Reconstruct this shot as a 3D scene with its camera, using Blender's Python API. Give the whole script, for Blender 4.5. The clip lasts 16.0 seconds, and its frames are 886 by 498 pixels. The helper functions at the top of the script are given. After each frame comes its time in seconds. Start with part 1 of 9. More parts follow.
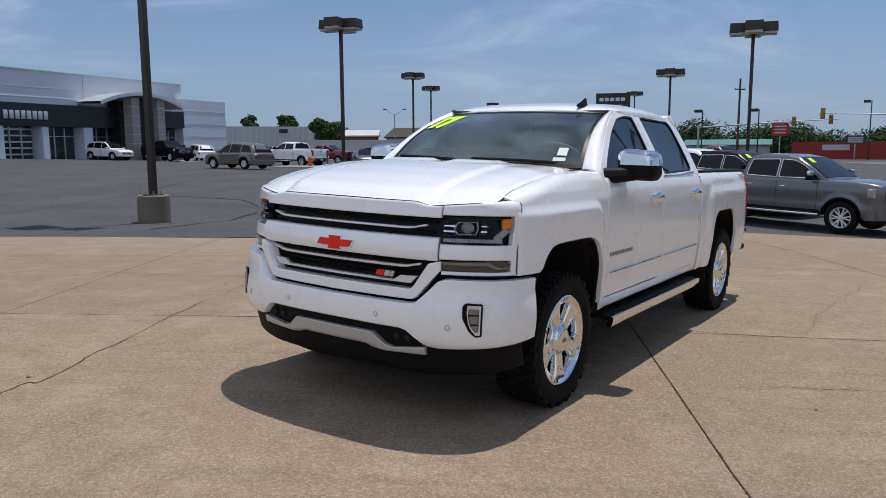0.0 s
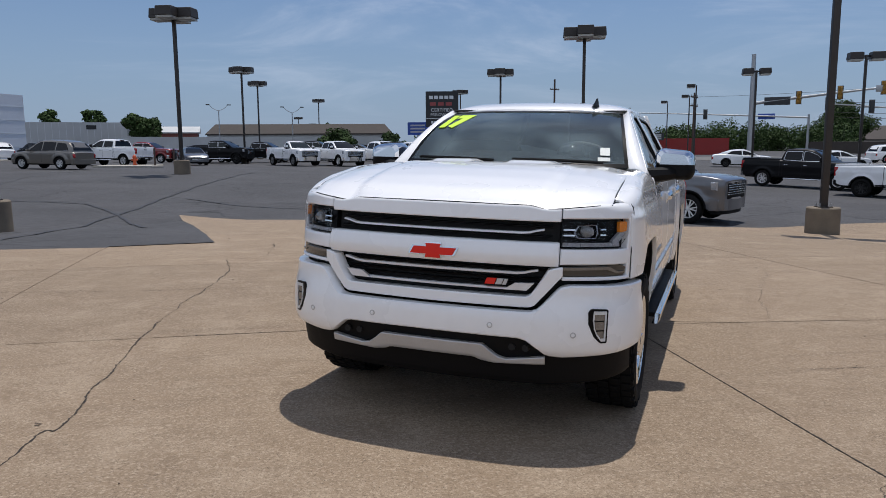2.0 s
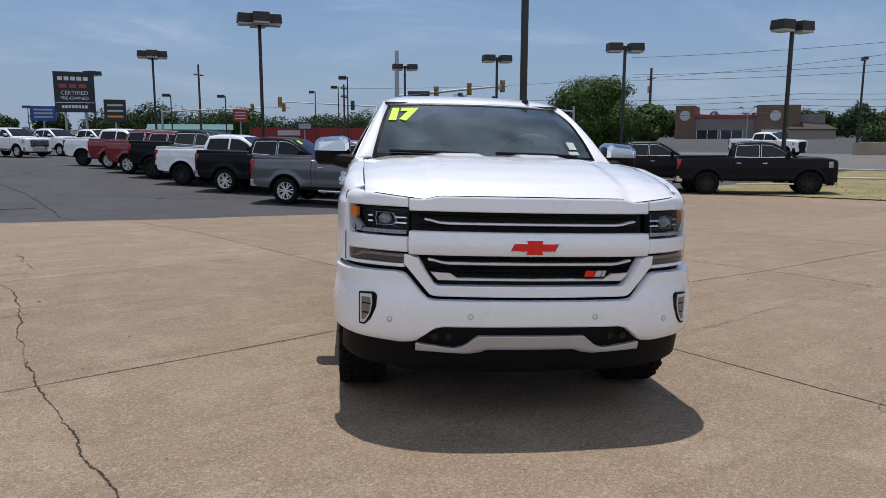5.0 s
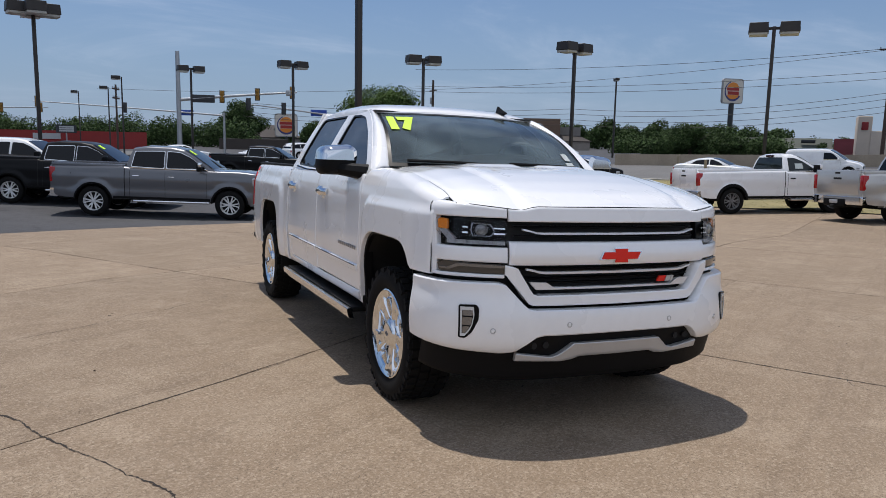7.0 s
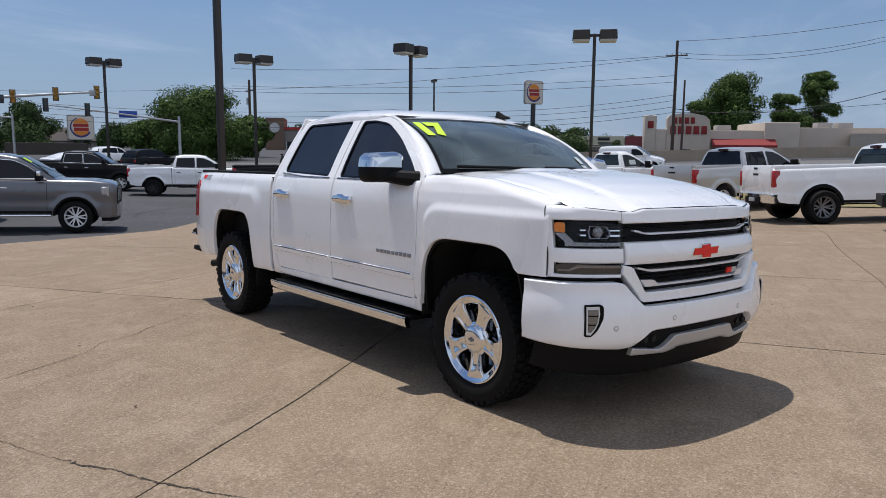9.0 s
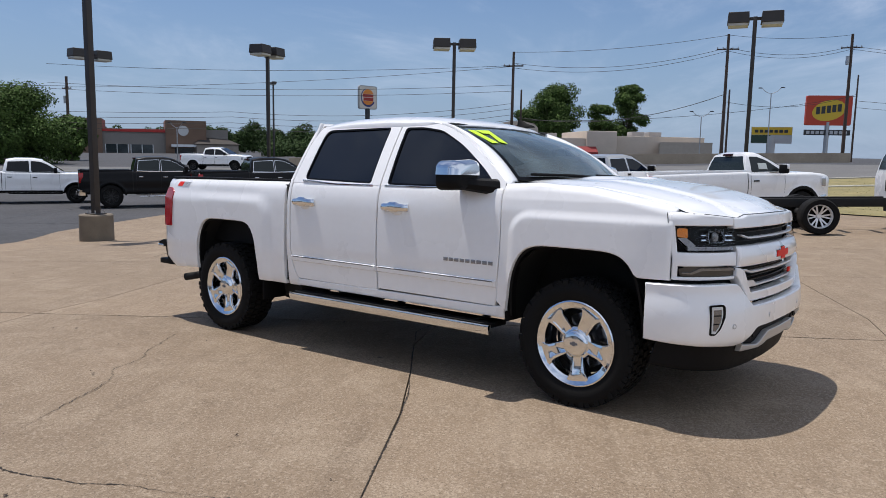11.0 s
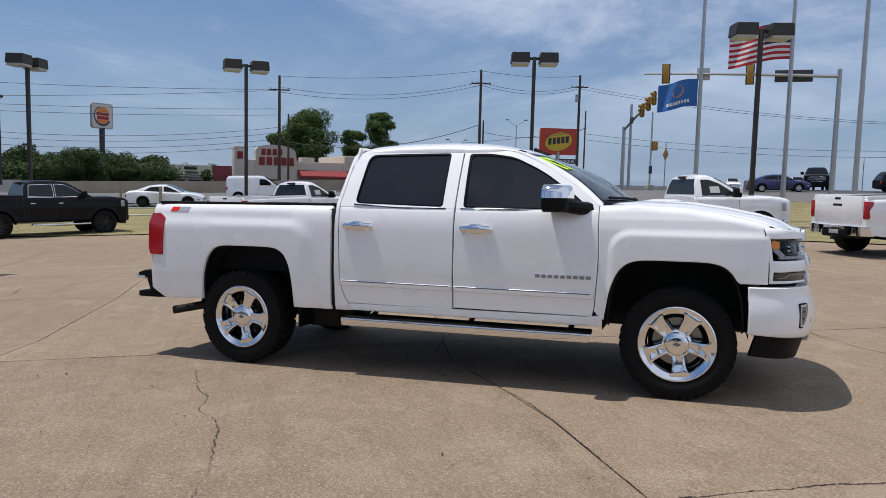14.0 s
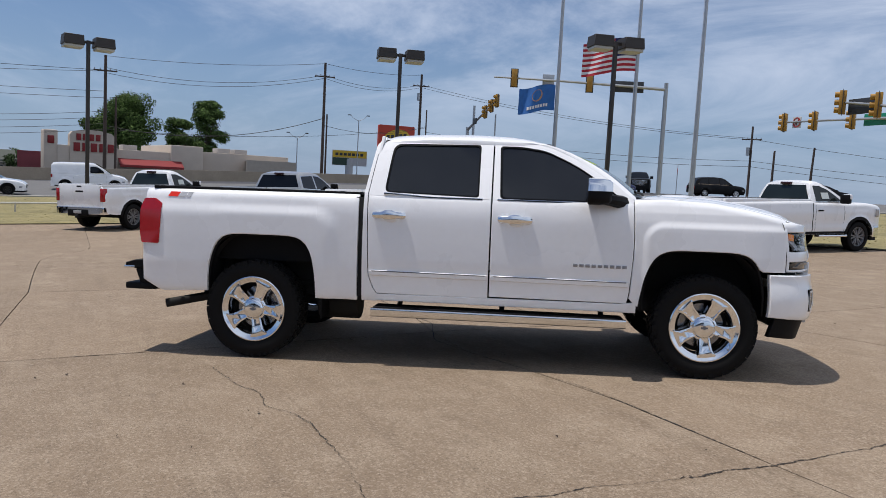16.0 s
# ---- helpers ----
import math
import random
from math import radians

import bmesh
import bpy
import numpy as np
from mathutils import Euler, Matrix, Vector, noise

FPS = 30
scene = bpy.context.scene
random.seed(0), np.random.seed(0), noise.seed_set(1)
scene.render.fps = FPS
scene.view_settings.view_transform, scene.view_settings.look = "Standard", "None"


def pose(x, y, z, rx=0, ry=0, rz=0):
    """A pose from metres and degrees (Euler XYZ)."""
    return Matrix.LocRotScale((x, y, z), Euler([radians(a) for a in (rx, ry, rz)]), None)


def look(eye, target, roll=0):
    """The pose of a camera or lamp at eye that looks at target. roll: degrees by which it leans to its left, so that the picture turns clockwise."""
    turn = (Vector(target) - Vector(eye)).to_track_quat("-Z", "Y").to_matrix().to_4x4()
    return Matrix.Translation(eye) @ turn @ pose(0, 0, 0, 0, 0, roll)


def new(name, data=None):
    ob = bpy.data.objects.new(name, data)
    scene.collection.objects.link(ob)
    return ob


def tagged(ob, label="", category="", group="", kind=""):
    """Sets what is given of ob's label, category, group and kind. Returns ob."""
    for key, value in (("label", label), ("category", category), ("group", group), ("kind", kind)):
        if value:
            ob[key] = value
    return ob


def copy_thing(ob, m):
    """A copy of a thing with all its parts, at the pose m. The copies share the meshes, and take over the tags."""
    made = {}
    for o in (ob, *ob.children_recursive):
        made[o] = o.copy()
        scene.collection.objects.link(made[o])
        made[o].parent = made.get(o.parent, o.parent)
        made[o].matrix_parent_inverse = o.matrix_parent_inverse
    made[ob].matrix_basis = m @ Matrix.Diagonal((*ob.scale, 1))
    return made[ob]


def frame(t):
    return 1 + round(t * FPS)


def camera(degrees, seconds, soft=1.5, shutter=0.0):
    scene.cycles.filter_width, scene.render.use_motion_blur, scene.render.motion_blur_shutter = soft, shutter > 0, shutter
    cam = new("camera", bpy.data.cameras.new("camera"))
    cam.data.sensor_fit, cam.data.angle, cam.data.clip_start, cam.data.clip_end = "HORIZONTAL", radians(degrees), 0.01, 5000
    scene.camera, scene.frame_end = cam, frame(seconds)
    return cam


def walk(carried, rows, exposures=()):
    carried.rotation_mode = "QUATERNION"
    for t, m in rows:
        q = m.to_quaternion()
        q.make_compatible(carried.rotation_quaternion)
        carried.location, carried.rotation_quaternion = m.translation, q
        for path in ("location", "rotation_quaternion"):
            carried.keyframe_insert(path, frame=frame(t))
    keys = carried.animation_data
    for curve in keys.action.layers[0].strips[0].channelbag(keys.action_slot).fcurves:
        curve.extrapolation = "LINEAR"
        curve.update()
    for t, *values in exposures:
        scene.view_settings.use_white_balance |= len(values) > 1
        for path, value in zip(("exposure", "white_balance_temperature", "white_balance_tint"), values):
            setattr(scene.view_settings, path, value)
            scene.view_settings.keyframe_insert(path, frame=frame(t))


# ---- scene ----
cam = camera(61.9, 16.0, soft=0.75)
METRES, EYE, TILT, LEAN, TURN = 13.393, 1.5, 0.0, 0.0, 0.0
PATH = [
    (0, (0.002, 0.215, 1.422), (-0.034, 2.196, 1.147), -0.3),
    (0.5, (-0.348, 0.262, 1.419), (-0.292, 2.241, 1.139), -0.5),
    (1, (-0.7, 0.355, 1.434), (-0.531, 2.327, 1.147), -0.5),
    (1.5, (-1.094, 0.41, 1.457), (-0.791, 2.366, 1.168), -0.4),
    (2, (-1.451, 0.57, 1.454), (-1.015, 2.501, 1.168), -0.4),
    (2.5, (-1.815, 0.705, 1.456), (-1.232, 2.595, 1.163), -0.2),
    (3, (-2.162, 0.844, 1.467), (-1.425, 2.679, 1.171), -0.1),
    (3.5, (-2.479, 1.062, 1.476), (-1.588, 2.825, 1.167), 0.1),
    (4, (-2.839, 1.233, 1.481), (-1.805, 2.917, 1.17), 0.3),
    (4.2, (-2.973, 1.307, 1.494), (-1.89, 2.959, 1.182), 0.2),
    (6.3, (-4.109, 2.534, 1.492), (-2.552, 3.753, 1.188), 1.1),
    (6.5, (-4.223, 2.649, 1.481), (-2.63, 3.821, 1.183), 1.2),
    (7, (-4.482, 2.953, 1.491), (-2.815, 4.02, 1.201), 1.2),
    (7.5, (-4.655, 3.282, 1.503), (-2.918, 4.229, 1.208), 1.2),
    (8, (-4.893, 3.628, 1.508), (-3.098, 4.46, 1.214), 0.8),
    (8.5, (-5.049, 4.003, 1.499), (-3.207, 4.727, 1.212), 0.6),
    (9, (-5.191, 4.371, 1.505), (-3.311, 4.994, 1.223), 0.5),
    (9.2, (-5.266, 4.533, 1.5), (-3.373, 5.113, 1.216), 0.4),
    (11.3, (-5.551, 6.214, 1.505), (-3.572, 6.331, 1.244), 1.1),
    (11.5, (-5.578, 6.375, 1.501), (-3.597, 6.447, 1.24), 1.1),
    (12, (-5.641, 6.782, 1.5), (-3.659, 6.753, 1.236), 1.1),
    (12.5, (-5.652, 7.2, 1.484), (-3.672, 7.076, 1.226), 1.2),
    (13, (-5.686, 7.615, 1.473), (-3.714, 7.382, 1.232), 1.2),
    (13.5, (-5.67, 8.025, 1.46), (-3.714, 7.666, 1.248), 1.3),
    (14, (-5.622, 8.448, 1.453), (-3.689, 7.969, 1.269), 1.4),
    (14.5, (-5.574, 8.859, 1.441), (-3.671, 8.272, 1.258), 1.6),
    (15, (-5.442, 9.251, 1.411), (-3.574, 8.561, 1.221), 1.8),
    (15.5, (-5.315, 9.642, 1.382), (-3.493, 8.84, 1.197), 2.4),
    (16, (-5.111, 9.997, 1.347), (-3.338, 9.088, 1.17), 3.0),
]
EXPOSURES = ((0, 0.06), (0.5, -0.09), (1.5, -0.04), (2.5, 0.01), (4, 0.02), (7, 0.05), (9, 0.11), (12.5, 0.21), (14, 0.09), (16, 0.07))
walk(cam, [(t, look(eye, target, roll)) for t, eye, target, roll in PATH], EXPOSURES)

# ---------------------------------------------------------------- light
SUN_EL, SUN_AZ = radians(72.2), radians(32.8)   # azimuth clockwise from +y
sun = new("sun", bpy.data.lights.new("sun", "SUN"))
sun.data.energy, sun.data.angle, sun.data.color = 3.7, radians(0.53), (1.0, 0.950, 0.90)
sun_dir = Vector((math.sin(SUN_AZ) * math.cos(SUN_EL), math.cos(SUN_AZ) * math.cos(SUN_EL), math.sin(SUN_EL)))
sun.matrix_world = Matrix.Translation(sun_dir * 60) @ sun_dir.to_track_quat("Z", "Y").to_matrix().to_4x4()


def sky_world():
    w = bpy.data.worlds.new("sky")
    w.use_nodes = True
    scene.world = w
    nt = w.node_tree
    n, l = nt.nodes, nt.links
    n.clear()
    out = n.new("ShaderNodeOutputWorld")
    bg = n.new("ShaderNodeBackground")
    bg.inputs["Strength"].default_value = 0.070
    sky = n.new("ShaderNodeTexSky")
    sky.sky_type, sky.sun_disc = "NISHITA", False
    sky.sun_elevation, sky.sun_rotation = SUN_EL, SUN_AZ
    sky.air_density, sky.dust_density, sky.ozone_density = 1.0, 0.25, 3.0
    # thin high cloud
    tc = n.new("ShaderNodeTexCoord")
    sep = n.new("ShaderNodeSeparateXYZ")
    l.new(tc.outputs["Generated"], sep.inputs[0])
    zc = n.new("ShaderNodeMath"); zc.operation = "MAXIMUM"; zc.inputs[1].default_value = 0.0
    l.new(sep.outputs["Z"], zc.inputs[0])
    za = n.new("ShaderNodeMath"); za.operation = "ADD"; za.inputs[1].default_value = 0.16
    l.new(zc.outputs[0], za.inputs[0])
    div = n.new("ShaderNodeVectorMath"); div.operation = "DIVIDE"
    comb = n.new("ShaderNodeCombineXYZ")
    for k in range(3):
        l.new(za.outputs[0], comb.inputs[k])
    l.new(tc.outputs["Generated"], div.inputs[0]); l.new(comb.outputs[0], div.inputs[1])
    mp = n.new("ShaderNodeMapping"); mp.inputs["Scale"].default_value = (0.75, 1.0, 0.0); mp.inputs["Rotation"].default_value = (0, 0, 0.5)
    l.new(div.outputs[0], mp.inputs["Vector"])
    nz = n.new("ShaderNodeTexNoise"); nz.inputs["Scale"].default_value = 0.9; nz.inputs["Detail"].default_value = 9; nz.inputs["Roughness"].default_value = 0.62
    nz.inputs["Distortion"].default_value = 0.6
    l.new(mp.outputs[0], nz.inputs["Vector"])
    # cover thickens towards the south; the south-west part is unseen, added as fill light
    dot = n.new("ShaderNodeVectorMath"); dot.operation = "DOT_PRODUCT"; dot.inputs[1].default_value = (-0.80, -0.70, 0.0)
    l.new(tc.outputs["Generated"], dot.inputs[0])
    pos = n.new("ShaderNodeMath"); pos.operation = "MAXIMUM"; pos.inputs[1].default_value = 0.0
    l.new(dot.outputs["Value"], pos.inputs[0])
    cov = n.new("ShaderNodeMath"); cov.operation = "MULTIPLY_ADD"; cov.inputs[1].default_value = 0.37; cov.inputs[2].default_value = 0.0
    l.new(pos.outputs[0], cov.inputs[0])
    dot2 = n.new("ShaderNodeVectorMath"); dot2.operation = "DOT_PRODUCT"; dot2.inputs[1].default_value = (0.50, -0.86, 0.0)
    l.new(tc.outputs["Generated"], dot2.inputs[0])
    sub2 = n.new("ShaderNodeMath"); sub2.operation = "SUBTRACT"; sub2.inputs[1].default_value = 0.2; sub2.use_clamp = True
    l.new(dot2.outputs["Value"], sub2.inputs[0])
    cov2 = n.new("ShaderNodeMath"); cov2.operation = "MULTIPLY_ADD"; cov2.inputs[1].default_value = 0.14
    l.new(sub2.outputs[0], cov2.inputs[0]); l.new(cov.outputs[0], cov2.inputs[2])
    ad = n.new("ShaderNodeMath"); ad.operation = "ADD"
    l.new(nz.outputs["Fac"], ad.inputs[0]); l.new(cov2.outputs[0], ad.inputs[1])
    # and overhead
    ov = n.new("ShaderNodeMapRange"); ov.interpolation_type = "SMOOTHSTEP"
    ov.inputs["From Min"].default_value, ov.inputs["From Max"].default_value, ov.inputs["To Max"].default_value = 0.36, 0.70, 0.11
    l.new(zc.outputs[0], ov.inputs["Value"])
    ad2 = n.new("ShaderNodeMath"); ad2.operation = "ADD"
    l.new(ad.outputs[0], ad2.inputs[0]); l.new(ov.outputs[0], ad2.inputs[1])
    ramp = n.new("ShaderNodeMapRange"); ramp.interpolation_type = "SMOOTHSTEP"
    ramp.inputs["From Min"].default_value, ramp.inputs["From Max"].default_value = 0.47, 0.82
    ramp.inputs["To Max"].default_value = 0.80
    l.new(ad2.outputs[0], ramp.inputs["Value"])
    # the haze hides the cloud's shape low down
    lowc = n.new("ShaderNodeMapRange"); lowc.interpolation_type = "SMOOTHSTEP"
    lowc.inputs["From Min"].default_value, lowc.inputs["From Max"].default_value = 0.02, 0.22
    lowc.inputs["To Min"].default_value, lowc.inputs["To Max"].default_value = 0.25, 1.0
    l.new(zc.outputs[0], lowc.inputs["Value"])
    veil = n.new("ShaderNodeMath"); veil.operation = "MULTIPLY"
    l.new(ramp.outputs[0], veil.inputs[0]); l.new(lowc.outputs[0], veil.inputs[1])
    # pale blue haze along the horizon
    hz = n.new("ShaderNodeMapRange"); hz.interpolation_type = "SMOOTHSTEP"
    hz.inputs["From Min"].default_value, hz.inputs["From Max"].default_value = -0.02, 0.30
    hz.inputs["To Min"].default_value, hz.inputs["To Max"].default_value = 0.80, 0.0
    l.new(zc.outputs[0], hz.inputs["Value"])
    haze = n.new("ShaderNodeMixRGB"); haze.inputs["Color2"].default_value = (3.9, 5.0, 6.4, 1)
    l.new(hz.outputs[0], haze.inputs["Fac"]); l.new(sky.outputs[0], haze.inputs["Color1"])
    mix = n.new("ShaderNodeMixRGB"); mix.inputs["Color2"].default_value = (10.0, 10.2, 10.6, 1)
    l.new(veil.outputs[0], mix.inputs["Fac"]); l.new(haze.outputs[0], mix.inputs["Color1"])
    tint = n.new("ShaderNodeMixRGB"); tint.blend_type = "MULTIPLY"; tint.inputs["Fac"].default_value = 1.0; tint.inputs["Color2"].default_value = (0.89, 0.97, 1.13, 1)
    l.new(mix.outputs[0], tint.inputs["Color1"]); l.new(tint.outputs[0], bg.inputs["Color"]); l.new(bg.outputs[0], out.inputs["Surface"])


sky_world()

# ---------------------------------------------------------------- materials


def mat(name, base=(0.5, 0.5, 0.5), rough=0.5, metal=0.0, vary=0.0, scale=4.0, bump=0.0, bump_scale=60.0, coat=0.0, spec=0.5,
        second=None, detail=6.0, island=0.0, emit=None):
    """A node material: base colour broken up at two scales, roughness variation, fine relief."""
    m = bpy.data.materials.new(name)
    m.use_nodes = True
    nt = m.node_tree
    n, l = nt.nodes, nt.links
    p = n["Principled BSDF"]
    p.inputs["Base Color"].default_value = (*base, 1)
    p.inputs["Roughness"].default_value, p.inputs["Metallic"].default_value = rough, metal
    p.inputs["Coat Weight"].default_value, p.inputs["Specular IOR Level"].default_value = coat, spec
    p.inputs["Coat Roughness"].default_value = 0.03
    tc = n.new("ShaderNodeTexCoord")
    if vary:
        a = n.new("ShaderNodeTexNoise"); a.inputs["Scale"].default_value = scale; a.inputs["Detail"].default_value = detail
        b = n.new("ShaderNodeTexNoise"); b.inputs["Scale"].default_value = scale * 14; b.inputs["Detail"].default_value = 3
        l.new(tc.outputs["Object"], a.inputs["Vector"]); l.new(tc.outputs["Object"], b.inputs["Vector"])
        s = n.new("ShaderNodeMath"); s.operation = "MULTIPLY_ADD"; s.inputs[1].default_value = 0.4
        l.new(b.outputs["Fac"], s.inputs[0]); 
        s2 = n.new("ShaderNodeMath"); s2.operation = "MULTIPLY"; s2.inputs[1].default_value = 0.6
        l.new(a.outputs["Fac"], s2.inputs[0]); l.new(s2.outputs[0], s.inputs[2])
        r = n.new("ShaderNodeMapRange"); r.inputs["From Min"].default_value, r.inputs["From Max"].default_value = 0.3, 0.7
        l.new(s.outputs[0], r.inputs["Value"])
        mx = n.new("ShaderNodeMixRGB")
        lo = [c * (1 - vary) for c in base]
        hi = second or [min(1, c * (1 + vary)) for c in base]
        mx.inputs["Color1"].default_value, mx.inputs["Color2"].default_value = (*lo, 1), (*hi, 1)
        l.new(r.outputs[0], mx.inputs["Fac"])
        src = mx.outputs[0]
        if island:
            g = n.new("ShaderNodeNewGeometry")
            hs = n.new("ShaderNodeHueSaturation")
            mr = n.new("ShaderNodeMapRange"); mr.inputs["To Min"].default_value, mr.inputs["To Max"].default_value = 1 - island, 1 + island
            l.new(g.outputs["Random Per Island"], mr.inputs["Value"]); l.new(mr.outputs[0], hs.inputs["Value"]); l.new(src, hs.inputs["Color"])
            src = hs.outputs[0]
        l.new(src, p.inputs["Base Color"])
        rr = n.new("ShaderNodeMapRange"); rr.inputs["To Min"].default_value, rr.inputs["To Max"].default_value = max(0, rough - 0.08), min(1, rough + 0.08)
        l.new(a.outputs["Fac"], rr.inputs["Value"]); l.new(rr.outputs[0], p.inputs["Roughness"])
    if bump:
        bn = n.new("ShaderNodeTexNoise"); bn.inputs["Scale"].default_value = bump_scale; bn.inputs["Detail"].default_value = 4
        l.new(tc.outputs["Object"], bn.inputs["Vector"])
        bu = n.new("ShaderNodeBump"); bu.inputs["Strength"].default_value = bump; bu.inputs["Distance"].default_value = 0.01
        l.new(bn.outputs["Fac"], bu.inputs["Height"]); l.new(bu.outputs[0], p.inputs["Normal"])
    if emit:
        p.inputs["Emission Color"].default_value = (*emit[:3], 1)
        p.inputs["Emission Strength"].default_value = emit[3]
    return m


def glass(name, tint, rough=0.0, alpha=0.0):
    m = bpy.data.materials.new(name)
    m.use_nodes = True
    p = m.node_tree.nodes["Principled BSDF"]
    p.inputs["Base Color"].default_value = (*tint, 1)
    p.inputs["Transmission Weight"].default_value, p.inputs["Roughness"].default_value, p.inputs["IOR"].default_value = 1.0, rough, 1.45
    return m


def carpaint(name, c, flake=0.0, rough=0.28, gloss=1.0):
    m = mat(name, c, rough, flake, vary=0.03, scale=1.5, coat=gloss)
    m.node_tree.nodes["Principled BSDF"].inputs["Coat Roughness"].default_value = 0.07
    return m


WHITE = carpaint("white_paint", (0.87, 0.87, 0.87))
BADGEGREY = mat("badge_dark_chrome", (0.30, 0.30, 0.31), 0.28, 0.6)
LINEGREY = mat("moulding_line", (0.17, 0.17, 0.18), 0.7, spec=0.15)
BRIGHTBAR = mat("bright_grille_bar", (0.74, 0.75, 0.77), 0.32, 0.45)
CHROME = mat("chrome", (0.82, 0.83, 0.84), 0.05, 1.0)
SATIN = mat("satin_silver", (0.52, 0.52, 0.52), 0.42, 0.45, vary=0.05, scale=8)
RUBBER = mat("tyre_rubber", (0.007, 0.0068, 0.0066), 0.85, spec=0.2, vary=0.25, scale=9, bump=0.15, bump_scale=90)
BLACK = mat("black_plastic", (0.005, 0.005, 0.0055), 0.6, vary=0.2, scale=12, bump=0.08, bump_scale=220, spec=0.15)
GLOSSBLACK = mat("gloss_black", (0.004, 0.004, 0.0045), 0.28, spec=0.12)
UNDER = mat("underbody_dark", (0.006, 0.006, 0.006), 0.8, vary=0.2, scale=5)
PRIVACY = mat("privacy_glass", (0.010, 0.011, 0.013), 0.03, spec=0.55)
WINDSHIELD = glass("windshield_glass", (0.50, 0.62, 0.62))


def dust_sheen(m, amount):
    """A thin uneven film on glass: dust, plus cloud and sky sheen put into colour."""
    nt = m.node_tree
    n, l = nt.nodes, nt.links
    out, p = n["Material Output"], n["Principled BSDF"]
    p.inputs["IOR"].default_value = 1.65
    d = n.new("ShaderNodeBsdfDiffuse"); d.inputs["Color"].default_value = (0.36, 0.47, 0.50, 1)
    tc, t = n.new("ShaderNodeTexCoord"), n.new("ShaderNodeTexNoise")
    t.inputs["Scale"].default_value, t.inputs["Detail"].default_value, t.inputs["Distortion"].default_value = 2.6, 6, 0.8
    l.new(tc.outputs["Object"], t.inputs["Vector"])
    r = n.new("ShaderNodeMapRange"); r.inputs["From Min"].default_value, r.inputs["From Max"].default_value = 0.35, 0.7
    r.inputs["To Min"].default_value, r.inputs["To Max"].default_value = amount * 0.25, amount
    l.new(t.outputs["Fac"], r.inputs["Value"])
    mx = n.new("ShaderNodeMixShader")
    l.new(r.outputs[0], mx.inputs["Fac"]); l.new(p.outputs[0], mx.inputs[1]); l.new(d.outputs[0], mx.inputs[2]); l.new(mx.outputs[0], out.inputs["Surface"])


dust_sheen(WINDSHIELD, 0.24)
CELLGREY = mat("crystal_cell", (0.30, 0.31, 0.33), 0.3, vary=0.35, scale=45)
PROJECTOR = mat("projector_glass", (0.05, 0.055, 0.06), 0.06, coat=1.0, vary=0.8, scale=35, second=(0.32, 0.34, 0.36))
FOGWHITE = mat("fog_bezel_pale", (0.62, 0.62, 0.61), 0.35, vary=0.05, scale=20)
CLEAR = glass("clear_lens", (0.95, 0.95, 0.95))
CLEAR.node_tree.nodes["Principled BSDF"].inputs["IOR"].default_value = 1.16
REDLENS = mat("red_lens", (0.36, 0.006, 0.008), 0.12, coat=0.25, vary=0.12, scale=30)
AMBER = mat("amber_lens", (0.80, 0.24, 0.015), 0.3, coat=0.2, vary=0.12, scale=60)
LAMPGREY = mat("lamp_reflector", (0.24, 0.25, 0.27), 0.18, 0.9, vary=0.1, scale=25)
SMOKE = mat("smoked_lens", (0.045, 0.042, 0.038), 0.10, coat=0.6, vary=0.1, scale=20)
BADGERED = mat("badge_red", (0.74, 0.030, 0.018), 0.45, spec=0.2)
LIME = mat("lime_paint_marker", (0.52, 0.78, 0.02), 0.6, vary=0.06, scale=40)
SEAT = mat("grey_upholstery", (0.07, 0.07, 0.068), 0.8, vary=0.2, scale=20)
POLEBROWN = mat("bronze_pole_paint", (0.030, 0.025, 0.022), 0.55, vary=0.2, scale=3, bump=0.05)
PEDESTAL = mat("pedestal_concrete", (0.165, 0.135, 0.100), 0.9, vary=0.25, scale=3, bump=0.35, bump_scale=40)
LENSWHITE = mat("fixture_lens", (0.42, 0.41, 0.37), 0.35, vary=0.1, scale=6)
STEEL = mat("galvanised_steel", (0.40, 0.41, 0.42), 0.45, 0.8, vary=0.1, scale=4)
WOODPOLE = mat("weathered_pole_wood", (0.078, 0.054, 0.042), 0.9, vary=0.3, scale=5, bump=0.3, bump_scale=30)

# ---------------------------------------------------------------- geometry helpers


def link(name, verts, faces, material, parent=None, label="", sharp=38.0, smooth=True):
    me = bpy.data.meshes.new(name)
    me.from_pydata([tuple(v) for v in verts], [], faces)
    me.materials.append(material)
    me.update()
    if smooth:
        me.polygons.foreach_set("use_smooth", [True] * len(me.polygons))
        me.set_sharp_from_angle(angle=radians(sharp))
    ob = new(name, me)
    ob.parent = parent
    if label:
        ob["label"] = label
    return ob


def part(name, bm, material, parent, label="", sharp=38.0):
    bmesh.ops.recalc_face_normals(bm, faces=bm.faces)
    me = bpy.data.meshes.new(name)
    bm.to_mesh(me)
    bm.free()
    me.materials.append(material)
    me.polygons.foreach_set("use_smooth", [True] * len(me.polygons))
    me.set_sharp_from_angle(angle=radians(sharp))
    ob = new(name, me)
    ob.parent = parent
    if label:
        ob["label"] = label
    return ob


def empty(name, m, label, category, group="", kind=""):
    e = new(name)
    e.empty_display_size = 0.3
    e.matrix_basis = m
    return tagged(e, label, category, group, kind)


def lerp(xs, ys, x):
    return float(np.interp(x, xs, ys))


def smooth(a, b, x):
    t = min(1, max(0, (x - a) / (b - a)))
    return t * t * (3 - 2 * t)


